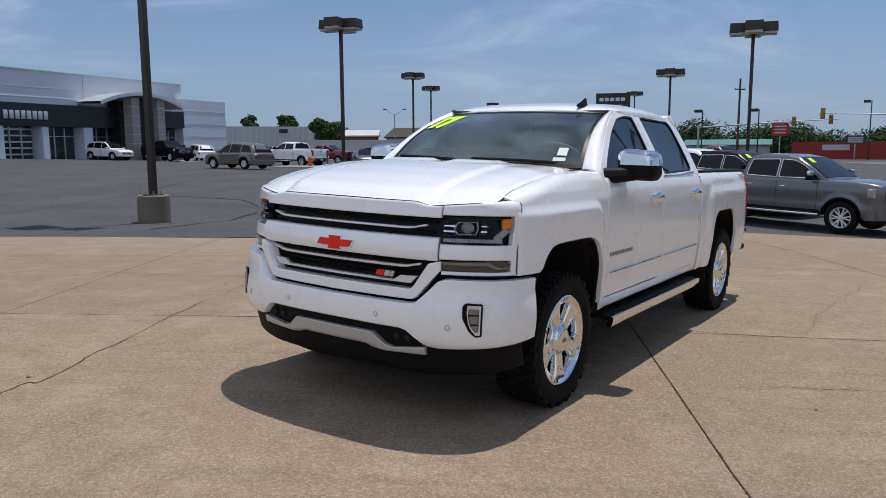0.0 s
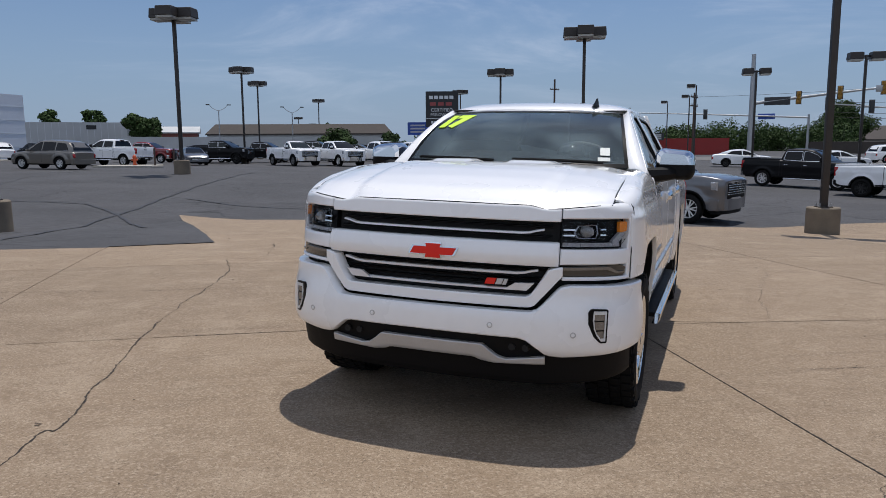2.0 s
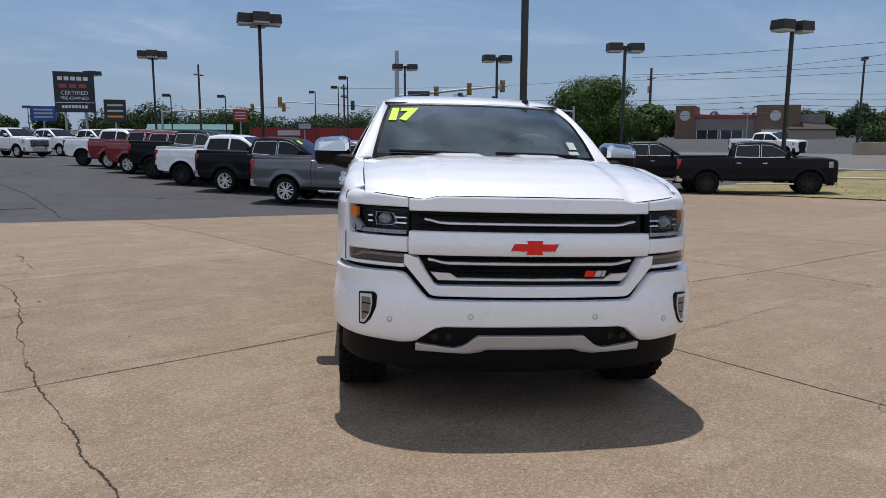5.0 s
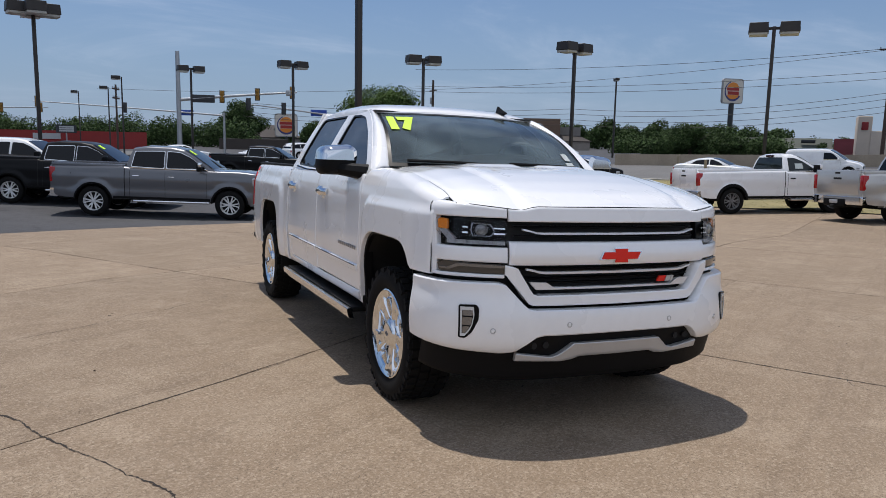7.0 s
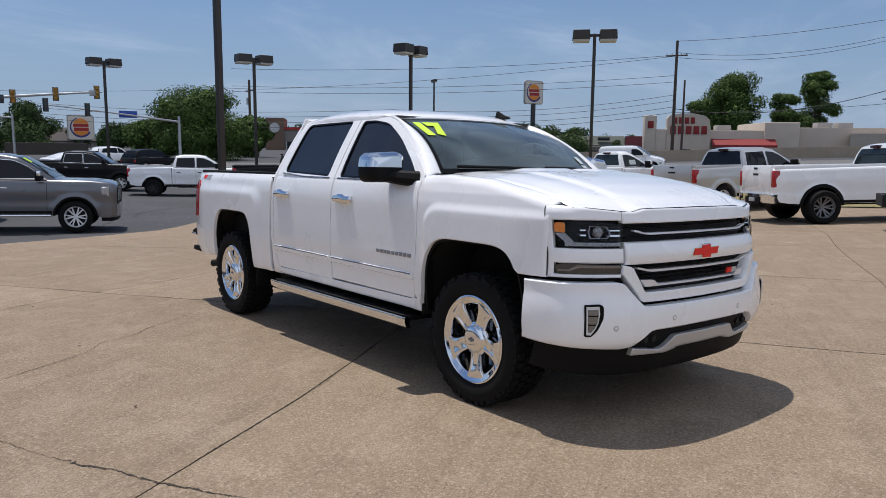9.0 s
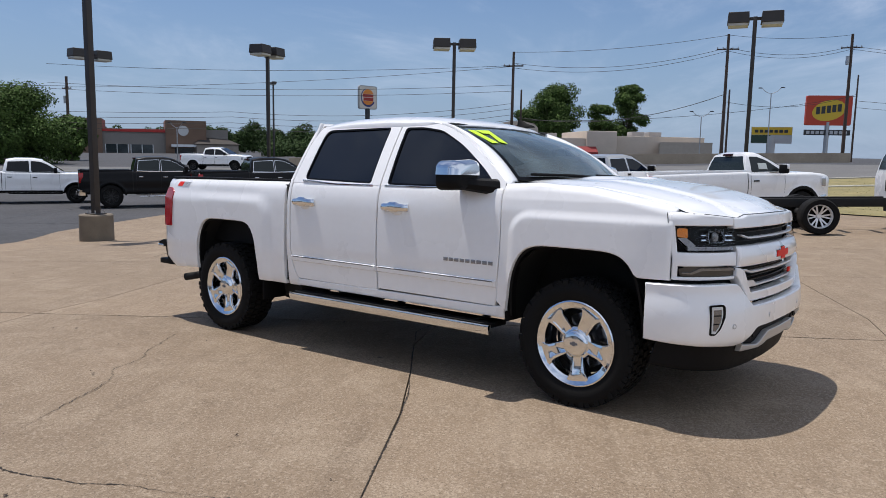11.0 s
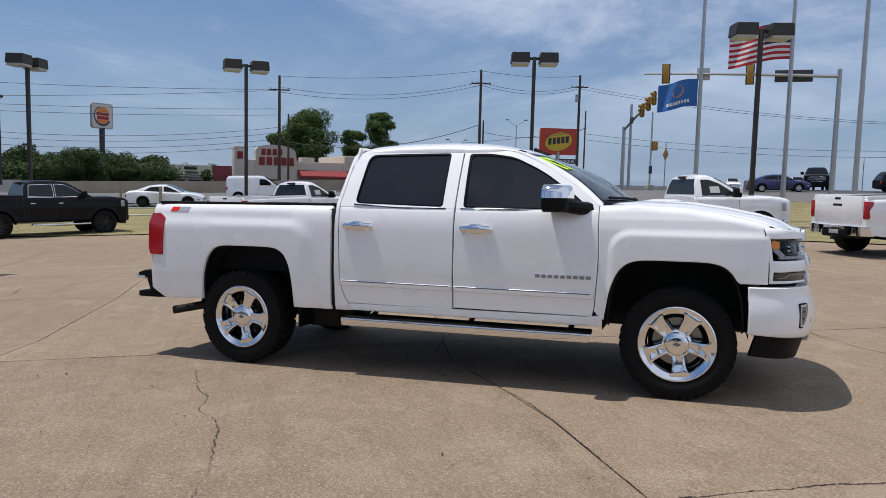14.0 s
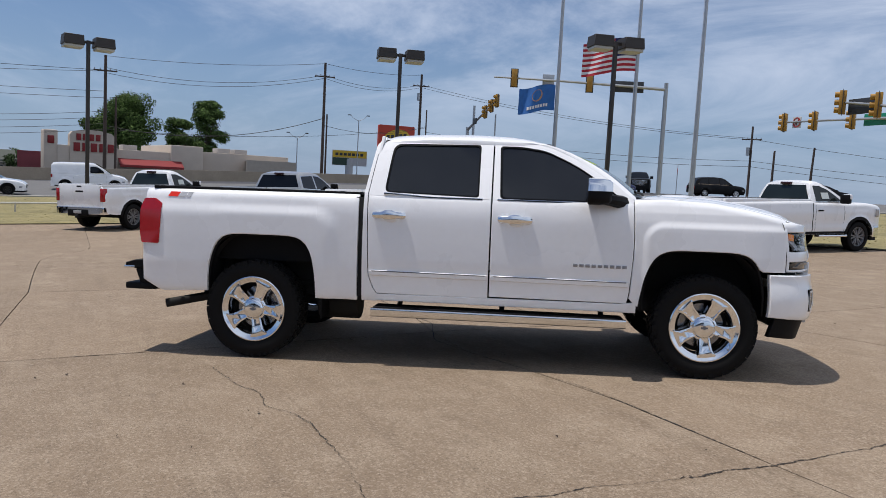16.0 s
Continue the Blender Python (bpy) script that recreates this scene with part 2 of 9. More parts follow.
def spline(pts, n):
    """A Catmull-Rom line through pts, n points a stretch."""
    P = [np.array(p, float) for p in pts]
    P = [2 * P[0] - P[1]] + P + [2 * P[-1] - P[-2]]
    out = []
    for i in range(1, len(P) - 2):
        for k in range(n):
            t = k / n
            a, b, c, d = P[i - 1:i + 3]
            out.append(0.5 * (2 * b + (c - a) * t + (2 * a - 5 * b + 4 * c - d) * t * t + (3 * b - a - 3 * c + d) * t ** 3))
    out.append(P[-2])
    return out


def rounded(poly, r, n=4):
    """A closed 2D outline with its corners rounded by r (or a radius a corner)."""
    out = []
    N = len(poly)
    for i, p in enumerate(poly):
        p, a, b = np.array(p, float), np.array(poly[i - 1], float), np.array(poly[(i + 1) % N], float)
        rr = r[i] if isinstance(r, (list, tuple)) else r
        da, db = np.linalg.norm(a - p), np.linalg.norm(b - p)
        k = min(rr, da * 0.45, db * 0.45)
        if k < 1e-4:
            out.append(tuple(p))
            continue
        s, e = p + (a - p) / da * k, p + (b - p) / db * k
        for j in range(n + 1):
            t = j / n
            out.append(tuple((1 - t) ** 2 * s + 2 * t * (1 - t) * p + t * t * e))
    return out


def dense(poly, step):
    out = []
    for i, p in enumerate(poly):
        q = poly[(i + 1) % len(poly)]
        d = math.dist(p, q)
        k = max(1, int(d / step))
        for j in range(k):
            out.append((p[0] + (q[0] - p[0]) * j / k, p[1] + (q[1] - p[1]) * j / k))
    return out


def plate(outer, holes, mp, depth, bm=None, off=0.0, step=0.12):
    """A plate with an outline and holes in (u, v), laid on the surface mp(u, v, off) and depth thick."""
    bm = bm or bmesh.new()
    loops = [dense(o, step) for o in [outer] + list(holes)]
    tmp = bmesh.new()
    for lp in loops:
        vs = [tmp.verts.new((u, v, 0)) for u, v in lp]
        for i in range(len(vs)):
            tmp.edges.new((vs[i - 1], vs[i]))
    bmesh.ops.triangle_fill(tmp, edges=tmp.edges[:], use_beauty=True)
    tmp.verts.index_update()
    top = [bm.verts.new(mp(v.co.x, v.co.y, off)) for v in tmp.verts]
    bot = [bm.verts.new(mp(v.co.x, v.co.y, off - depth)) for v in tmp.verts]
    for f in tmp.faces:
        i = [v.index for v in f.verts]
        bm.faces.new([top[k] for k in i])
        bm.faces.new([bot[k] for k in reversed(i)])
    k = 0
    for lp in loops:
        m = len(lp)
        for i in range(m):
            a, b = k + i, k + (i + 1) % m
            bm.faces.new((top[a], top[b], bot[b], bot[a]))
        k += m
    tmp.free()
    return bm


def sheet(us, lo, hi, nv, mp, depth, bm=None, ins=0.006, rnd=0.005, vpow=1.0, close=True):
    """A panel over stations us with v from lo(u) to hi(u), softened at its rim and turned in by depth."""
    bm = bm or bmesh.new()
    us = list(us)
    us = [us[0], us[0] + ins * (1 if us[-1] > us[0] else -1)] + us[1:-1] + [us[-1] - ins * (1 if us[-1] > us[0] else -1), us[-1]]
    rows = []
    for i, u in enumerate(us):
        a, b = lo(u), hi(u)
        vs = [a] + [a + ins + (b - a - 2 * ins) * (j / nv) ** vpow for j in range(nv + 1)] + [b]
        row = []
        for j, v in enumerate(vs):
            edge = i in (0, len(us) - 1) or j in (0, len(vs) - 1)
            row.append(bm.verts.new(mp(u, v, -rnd if edge else 0)))
        rows.append((u, vs, row))
    nu, m = len(rows), len(rows[0][2])
    for i in range(nu - 1):
        for j in range(m - 1):
            bm.faces.new((rows[i][2][j], rows[i + 1][2][j], rows[i + 1][2][j + 1], rows[i][2][j + 1]))
    ring = [(i, 0) for i in range(nu)] + [(nu - 1, j) for j in range(1, m)] + [(i, m - 1) for i in range(nu - 2, -1, -1)] + [(0, j) for j in range(m - 2, 0, -1)]
    back = [bm.verts.new(mp(rows[i][0], rows[i][1][j], -depth)) for i, j in ring]
    for k in range(len(ring)):
        a, b = ring[k - 1], ring[k]
        bm.faces.new((rows[a[0]][2][a[1]], rows[b[0]][2][b[1]], back[k], back[k - 1]))
    return bm


def box(bm, x0, x1, y0, y1, z0, z1, bev=0.0, m=None):
    r = bmesh.ops.create_cube(bm, size=1.0, matrix=Matrix.Translation(((x0 + x1) / 2, (y0 + y1) / 2, (z0 + z1) / 2)) @ Matrix.Diagonal((abs(x1 - x0), abs(y1 - y0), abs(z1 - z0), 1)))
    vs = r["verts"]
    if bev:
        es = list({e for v in vs for e in v.link_edges})
        rb = bmesh.ops.bevel(bm, geom=es, offset=bev, segments=2, affect="EDGES", profile=0.5)
        vs = list({v for f in rb["faces"] for v in f.verts} | {v for v in vs if v.is_valid})
    if m:
        bmesh.ops.transform(bm, matrix=m, verts=vs)
    return bm


def tube(bm, pts, r, seg=8, taper=None):
    """A round bar along pts; taper: end radius."""
    P = [Vector(p) for p in pts]
    rings = []
    for i, p in enumerate(P):
        d = (P[min(i + 1, len(P) - 1)] - P[max(i - 1, 0)]).normalized()
        a = d.orthogonal().normalized() if abs(d.z) < 0.999 else Vector((1, 0, 0))
        if abs(d.z) < 0.999:
            a = d.cross(Vector((0, 0, 1))).normalized()
        b = d.cross(a)
        rr = r if taper is None else r + (taper - r) * i / (len(P) - 1)
        rings.append([bm.verts.new(p + (a * math.cos(2 * math.pi * k / seg) + b * math.sin(2 * math.pi * k / seg)) * rr) for k in range(seg)])
    for i in range(len(P) - 1):
        for k in range(seg):
            bm.faces.new((rings[i][k - 1], rings[i][k], rings[i + 1][k], rings[i + 1][k - 1]))
    bm.faces.new(rings[0][::-1])
    bm.faces.new(rings[-1])
    return bm


def lathe(bm, prof, seg=48, axis="y"):
    """Profile of (radius, offset along the axis) turned round the axis."""
    rings = []
    for r, o in prof:
        ring = []
        for k in range(seg):
            a = 2 * math.pi * k / seg
            c, s = r * math.cos(a), r * math.sin(a)
            ring.append(bm.verts.new((c, o, s) if axis == "y" else (c, s, o)))
        rings.append(ring)
    for i in range(len(rings) - 1):
        for k in range(seg):
            bm.faces.new((rings[i][k - 1], rings[i][k], rings[i + 1][k], rings[i + 1][k - 1]))
    return bm


# ---------------------------------------------------------------- ground
SX, SY = 0.0129, 0.0139
AZ_KNOTS = (-180, -140, -90, -41, -14, 25, 50, 70, 88, 115, 136, 160, 180)
Z_14 = (0.0, 0.1, -0.1, -0.41, -0.62, -0.82, -0.95, -0.88, -0.65, -0.40, -0.20, -0.10, 0.0)
Z_32 = (0.3, 0.2, 0.2, 0.10, 0.0, -0.75, -1.15, -1.10, -0.85, -0.45, 0.05, 0.4, 0.4)
Z_70 = (0.8, 0.3, 0.3, 0.80, -0.30, -0.65, -0.80, -0.40, 0.0, 1.0, 1.5, 1.5, 0.8)


DIP_X = (-0.95, 0.6, 2.7, 8.0, 20.0)
DIP_Z = (0.0, 0.044, 0.074, 0.14, 0.28)


def gz(x, y):
    """Height of the ground: the lot is a low crown that falls to the north-east, the road to the south-east lies higher."""
    p = -SX * x - SY * y - lerp(DIP_X, DIP_Z, x)
    r, az = math.hypot(x - 2, y - 8), math.degrees(math.atan2(x - 2, y - 8))
    if r < 6:
        return p
    a, b, c = lerp(AZ_KNOTS, Z_14, az), lerp(AZ_KNOTS, Z_32, az), lerp(AZ_KNOTS, Z_70, az)
    if r < 14:
        t = (r - 6) / 8
        t = t * (0.35 + 0.65 * t)
        return p * (1 - t) + a * t
    if r < 32:
        return a + (b - a) * (r - 14) / 18
    t = min(1, (r - 32) / 38)
    return b + (c - b) * t * t * (3 - 2 * t)


def ground_sheet(name, material, radii, seg, dz):
    verts, faces = [(2, 8, gz(2, 8) + dz)], []
    for r in radii:
        for k in range(seg):
            a = 2 * math.pi * k / seg
            x, y = 2 + r * math.cos(a), 8 + r * math.sin(a)
            verts.append((x, y, gz(x, y) + dz))
    for k in range(seg):
        faces.append((0, 1 + k, 1 + (k + 1) % seg))
    for i in range(len(radii) - 1):
        for k in range(seg):
            a, b = 1 + i * seg + k, 1 + i * seg + (k + 1) % seg
            faces.append((a, a + seg, b + seg, b))
    return tagged(link(name, verts, faces, material, sharp=180), kind="structure")


ASPHALT = mat("asphalt", (0.051, 0.051, 0.055), 0.9, vary=0.42, scale=0.35, bump=0.6, bump_scale=90, detail=12)


def hairlines(m, scale, width, depth):
    """A net of fine weathering cracks, broken here and there, over a ground material."""
    nt = m.node_tree
    n, l = nt.nodes, nt.links
    p = n["Principled BSDF"]
    src = p.inputs["Base Color"].links[0].from_socket
    tc = n.new("ShaderNodeTexCoord")
    wob = n.new("ShaderNodeTexNoise"); wob.inputs["Scale"].default_value, wob.inputs["Detail"].default_value = 0.7, 5
    l.new(tc.outputs["Object"], wob.inputs["Vector"])
    ad = n.new("ShaderNodeVectorMath"); ad.operation = "MULTIPLY_ADD"; ad.inputs[1].default_value = (2.2, 2.2, 0)
    l.new(wob.outputs["Color"], ad.inputs[0]); l.new(tc.outputs["Object"], ad.inputs[2])
    vo = n.new("ShaderNodeTexVoronoi"); vo.feature = "DISTANCE_TO_EDGE"; vo.voronoi_dimensions = "2D"
    vo.inputs["Scale"].default_value = scale
    l.new(ad.outputs[0], vo.inputs["Vector"])
    r = n.new("ShaderNodeMapRange"); r.inputs["From Min"].default_value, r.inputs["From Max"].default_value = width, width * 0.4
    r.inputs["To Max"].default_value = depth
    l.new(vo.outputs["Distance"], r.inputs["Value"])
    br = n.new("ShaderNodeTexNoise"); br.inputs["Scale"].default_value = 0.22
    l.new(tc.outputs["Object"], br.inputs["Vector"])
    g = n.new("ShaderNodeMapRange"); g.inputs["From Min"].default_value, g.inputs["From Max"].default_value = 0.42, 0.58
    l.new(br.outputs["Fac"], g.inputs["Value"])
    k = n.new("ShaderNodeMath"); k.operation = "MULTIPLY"
    l.new(r.outputs[0], k.inputs[0]); l.new(g.outputs[0], k.inputs[1])
    mx = n.new("ShaderNodeMixRGB"); mx.inputs["Color2"].default_value = (0.016, 0.016, 0.017, 1)
    l.new(k.outputs[0], mx.inputs["Fac"]); l.new(src, mx.inputs["Color1"]); l.new(mx.outputs[0], p.inputs["Base Color"])


hairlines(ASPHALT, 0.17, 0.012, 0.85)
SEAMTAR = mat("seam_tar", (0.022, 0.022, 0.023), 0.6, vary=0.3, scale=6)


def concrete(name):
    """Broom-finished lot concrete: broad stains, blotches, exposed grit, pits, and a tone of its own for each slab."""
    m = bpy.data.materials.new(name)
    m.use_nodes = True
    nt = m.node_tree
    n, l = nt.nodes, nt.links
    b = n["Principled BSDF"]
    b.inputs["Roughness"].default_value, b.inputs["Specular IOR Level"].default_value = 0.85, 0.3
    tc = n.new("ShaderNodeTexCoord")

    def noise_of(scale, detail, rough=0.6):
        t = n.new("ShaderNodeTexNoise"); t.inputs["Scale"].default_value, t.inputs["Detail"].default_value, t.inputs["Roughness"].default_value = scale, detail, rough
        l.new(tc.outputs["Object"], t.inputs["Vector"])
        return t.outputs["Fac"]

    def mixed(a, fac, lo, hi, col, blend="MIX", amount=1.0):
        r = n.new("ShaderNodeMapRange"); r.inputs["From Min"].default_value, r.inputs["From Max"].default_value, r.inputs["To Max"].default_value = lo, hi, amount
        l.new(fac, r.inputs["Value"])
        x = n.new("ShaderNodeMixRGB"); x.blend_type = blend; x.inputs["Color2"].default_value = (*col, 1)
        l.new(r.outputs[0], x.inputs["Fac"]); l.new(a, x.inputs["Color1"])
        return x.outputs[0]
    base = n.new("ShaderNodeRGB"); base.outputs[0].default_value = (0.232, 0.170, 0.113, 1)
    c = mixed(base.outputs[0], noise_of(0.32, 8), 0.42, 0.66, (0.205, 0.150, 0.100), amount=0.85)
    c = mixed(c, noise_of(1.9, 9, 0.7), 0.48, 0.74, (0.36, 0.285, 0.205), amount=0.75)
    # broom strokes and tyre drag: noise drawn out along one way
    st = n.new("ShaderNodeMapping"); st.inputs["Rotation"].default_value, st.inputs["Scale"].default_value = (0, 0, 0.58), (0.35, 7.0, 1.0)
    l.new(tc.outputs["Object"], st.inputs["Vector"])
    sn = n.new("ShaderNodeTexNoise"); sn.inputs["Scale"].default_value, sn.inputs["Detail"].default_value, sn.inputs["Roughness"].default_value = 1.0, 7, 0.7
    l.new(st.outputs[0], sn.inputs["Vector"])
    c = mixed(c, sn.outputs["Fac"], 0.50, 0.74, (0.165, 0.118, 0.078), amount=0.75)
    c = mixed(c, noise_of(6.0, 10, 0.85), 0.50, 0.66, (0.33, 0.258, 0.184), amount=0.5)
    c = mixed(c, noise_of(2.6, 10, 0.85), 0.53, 0.66, (0.150, 0.106, 0.070), amount=0.6)
    c = mixed(c, noise_of(46, 5, 0.8), 0.48, 0.64, (0.44, 0.355, 0.265), amount=0.6)
    c = mixed(c, noise_of(95, 4, 0.8), 0.51, 0.64, (0.09, 0.064, 0.043), amount=0.8)
    vo = n.new("ShaderNodeTexVoronoi"); vo.inputs["Scale"].default_value = 1.3
    l.new(tc.outputs["Object"], vo.inputs["Vector"])
    c = mixed(c, vo.outputs["Distance"], 0.035, 0.012, (0.05, 0.04, 0.03), amount=0.8)
    gr = n.new("ShaderNodeTexVoronoi"); gr.inputs["Scale"].default_value = 22
    l.new(tc.outputs["Object"], gr.inputs["Vector"])
    c = mixed(c, gr.outputs["Distance"], 0.16, 0.10, (0.46, 0.39, 0.30), amount=0.35)
    oi = n.new("ShaderNodeObjectInfo")
    hs = n.new("ShaderNodeHueSaturation")
    mr = n.new("ShaderNodeMapRange"); mr.inputs["To Min"].default_value, mr.inputs["To Max"].default_value = 0.94, 1.05
    l.new(oi.outputs["Random"], mr.inputs["Value"]); l.new(mr.outputs[0], hs.inputs["Value"]); l.new(c, hs.inputs["Color"])
    l.new(hs.outputs[0], b.inputs["Base Color"])
    bu = n.new("ShaderNodeBump"); bu.inputs["Strength"].default_value, bu.inputs["Distance"].default_value = 0.45, 0.006
    l.new(noise_of(80, 5, 0.7), bu.inputs["Height"]); l.new(bu.outputs[0], b.inputs["Normal"])
    return m


CONCRETE = concrete("lot_concrete")
CRACKDIRT = mat("crack_dirt", (0.030, 0.023, 0.018), 0.95, vary=0.4, scale=30)
ground = ground_sheet("ground", ASPHALT, [2, 4, 5, 6] + [6 + 0.8 * k for k in range(1, 34)] + [34, 36, 38, 40, 42, 44, 46, 48, 50, 54, 58, 62, 66, 70, 80, 120, 200, 400, 900, 2500], 160, -0.022)
tagged(ground, "grey asphalt ground of the lot and the streets", "ground")

EDGE_X = (-70, -8.6, -4.1001, -4.1, 2.3, 8.0, 11.0, 14.5, 25, 40)
EDGE_Y = (14.0, 13.8, 13.0, 22.2, 18.0, 17.3, 17.9, 18.9, 18.5, 18.5)


def east_edge(y):
    """East rim of the concrete, where the grass begins."""
    return lerp((-40, -18, -10.8, -6.3, -3, 5, 12, 18.5), (-8, 3, 8.2, 14, 21, 23.5, 24.3, 25), y)


def warp(u, v):
    """The joints are not quite straight: where joint crossing (u, v) really lies."""
    return (u + lerp((0, 1.5, 3.5, 4.7, 6.62, 9.3, 15), (-0.30, -0.24, -0.15, -0.05, 0.10, 0.02, 0.08), v) * smooth(-6, 0, u),
            v + lerp((-10, 1.2, 1.6, 5.3, 12), (0.04, -0.02, -0.38, -0.85, -1.2), u) * smooth(9.5, 7, abs(v - 3.5)))


def settle(x, y):
    """Where a mark on the level lot lies once the east side has sunk."""
    k = 1 + lerp(DIP_X, DIP_Z, x) / (1.45 + SX * x + SY * y) * smooth(13.0, 8.0, math.hypot(x - 2, y - 8))
    return x * k, 0.2 + (y - 0.2) * k


def slab(x0, x1, y0, y1, parent):
    """One cast slab of the lot, cut by the rim of the concrete."""
    g = 0.005
    nx, ny = max(3, int((x1 - x0) / 0.8)), max(4, int((y1 - y0) / 0.8))
    V, Fc = [], []
    for i in range(nx + 1):
        for j in range(ny + 1):
            x, y = settle(*warp(x0 + g + (x1 - x0 - 2 * g) * i / nx, y0 + g + (y1 - y0 - 2 * g) * j / ny))
            y = min(y, lerp(EDGE_X, EDGE_Y, min(max(x, x0 + 0.003), x1 - 0.003)) + 0.0005 * j)
            x = min(x, east_edge(y) + 0.0005 * i)
            V.append((x, y, gz(x, y)))
    n = len(V)
    for i in range(nx):
        for j in range(ny):
            a = i * (ny + 1) + j
            Fc.append((a, a + ny + 1, a + ny + 2, a + 1))
    ring = [i * (ny + 1) for i in range(nx + 1)] + [nx * (ny + 1) + j for j in range(1, ny + 1)] + [i * (ny + 1) + ny for i in range(nx - 1, -1, -1)] + list(range(ny - 1, 0, -1))
    V += [(V[k][0], V[k][1], V[k][2] - 0.06) for k in ring]
    for k in range(len(ring)):
        Fc.append((ring[k - 1], n + (k - 1) % len(ring), n + k, ring[k]))
    link("slab", V, Fc, CONCRETE, parent, smooth=False)


pavement = tagged(new("pavement"), "tan concrete pavement cast in large jointed slabs", "pavement", kind="structure")
JX = [-60, -45, -33, -22, -14.3, -10.3, -6.4, -4.1, 1.4, 5.3, 9.2, 13.1, 17.0, 21.0, 25.0]
JY = [-40, -28, -18, -13.3, -9.3, -5.3, -1.3, 2.7, 6.62, 10.65, 14.6, 18.6, 22.3]
for i in range(len(JX) - 1):
    for j in range(len(JY) - 1):
        xm = (JX[i] + JX[i + 1]) / 2
        if JY[j] < max(lerp(EDGE_X, EDGE_Y, JX[i] + 0.02), lerp(EDGE_X, EDGE_Y, JX[i + 1] - 0.02)) - 0.05 and JX[i] < max(east_edge(JY[j]), east_edge(JY[j + 1])) - 0.1:
            slab(JX[i], JX[i + 1], JY[j], JY[j + 1], pavement)

# asphalt tongue that laps over the corner of the concrete
V, Fc = [], []
for k in range(31):
    t = k / 30
    y0 = 13.05 + 9.2 * t
    for q in range(7):
        x = -4.12 + lerp((13.05, 15.4, 17.8, 20.0, 22.25), (1.65, 1.25, 0.82, 0.42, 0.0), y0) * q / 6
        y = y0 + 0.15 * q / 6 * (1 - t)
        x += 0.03 * noise.noise((y * 2.0, 3.0, 1.0)) * (q == 6)
        V.append((x, y, gz(x, y) + 0.012))
for k in range(30):
    for q in range(6):
        a = k * 7 + q
        Fc.append((a, a + 1, a + 8, a + 7))
tagged(link("asphalt_patch", V, Fc, ASPHALT, smooth=False), "dark asphalt patch lapping over the concrete", "ground", kind="structure")


def crack(pts, width, seed, ragged=0.05):
    """A ragged crack in the concrete, filled with dirt."""
    rnd = random.Random(seed)
    line = spline([(*settle(*p), 0) for p in pts], max(6, int(26 / max(1, len(pts) - 1))))
    fine = []
    for i in range(len(line) - 1):
        for k in range(8):
            q = line[i] + (line[i + 1] - line[i]) * k / 8
            wx = noise.noise((q[0] * 3.1, q[1] * 3.1, seed)) * 2.2 + noise.noise((q[0] * 13, q[1] * 13, seed + 5)) * 0.8 + rnd.uniform(-0.3, 0.3)
            wy = noise.noise((q[0] * 3.1, q[1] * 3.1, seed + 40)) * 2.2 + noise.noise((q[0] * 13, q[1] * 13, seed + 45)) * 0.8 + rnd.uniform(-0.3, 0.3)
            fine.append((q[0] + wx * ragged, q[1] + wy * ragged))
    V, Fc = [], []
    for i, (x, y) in enumerate(fine):
        a, b = fine[max(0, i - 1)], fine[min(len(fine) - 1, i + 1)]
        d = Vector((b[0] - a[0], b[1] - a[1], 0)).normalized()
        w = width * (0.15 + 0.85 * rnd.random() ** 1.5) / 2 * (1.6 if rnd.random() < 0.06 else 1) * max(0.12, min(1.0, 0.75 + 1.7 * noise.noise((x * 1.4, y * 1.4, seed + 9))))
        nx, ny = -d.y * w, d.x * w
        V += [(x + nx, y + ny, gz(x + nx, y + ny) + 0.003), (x - nx, y - ny, gz(x - nx, y - ny) + 0.003)]
        if i:
            k = 2 * i
            Fc.append((k - 2, k - 1, k + 1, k))
    return tagged(link("crack", V, Fc, CRACKDIRT, smooth=False), "ragged dark crack across the concrete", "crack", group="cracks in the concrete", kind="structure")


crack([(-2.9, 2.2), (-2.73, 4.41), (-2.62, 4.64), (-2.59, 5.0), (-2.60, 5.3), (-2.57, 5.7), (-2.54, 6.2), (-2.53, 6.6), (-2.48, 7.2)], 0.018, 1, 0.014)
crack([(-2.48, 7.2), (-2.35, 8.15), (-2.26, 8.6), (-2.19, 8.93), (-2.07, 9.94), (-2.15, 11.05)], 0.024, 12, 0.016)
crack([(-2.15, 11.05), (-1.88, 11.12), (-1.62, 11.11), (-1.58, 11.8), (-1.5, 12.9)], 0.020, 11, 0.03)
crack([(-4.2, 8.95), (-3.1, 8.8), (-2.22, 8.78), (-1.9, 8.76), (-1.61, 8.71), (-1.17, 8.71), (-0.83, 8.70), (-0.5, 8.78), (-0.1, 8.73), (0.17, 8.76), (0.7, 8.71)], 0.012, 2, 0.02)
crack([(1.4, 4.78), (1.9, 4.82), (2.57, 4.70), (3.5, 4.72), (5.3, 4.55)], 0.008, 3, 0.02)
crack([(2.9, 6.2), (3.05, 6.45), (3.3, 6.9), (3.82, 7.6), (4.62, 8.6), (5.1, 9.6), (5.2, 12.9)], 0.007, 4, 0.025)
crack([(6.0, 11.25), (7.6, 11.31), (11.7, 11.34), (16.2, 11.26)], 0.014, 13, 0.02)
crack([(8.35, 12.5), (8.42, 10.64), (8.48, 10.0), (8.56, 9.3), (8.6, 8.0)], 0.014, 14, 0.015)
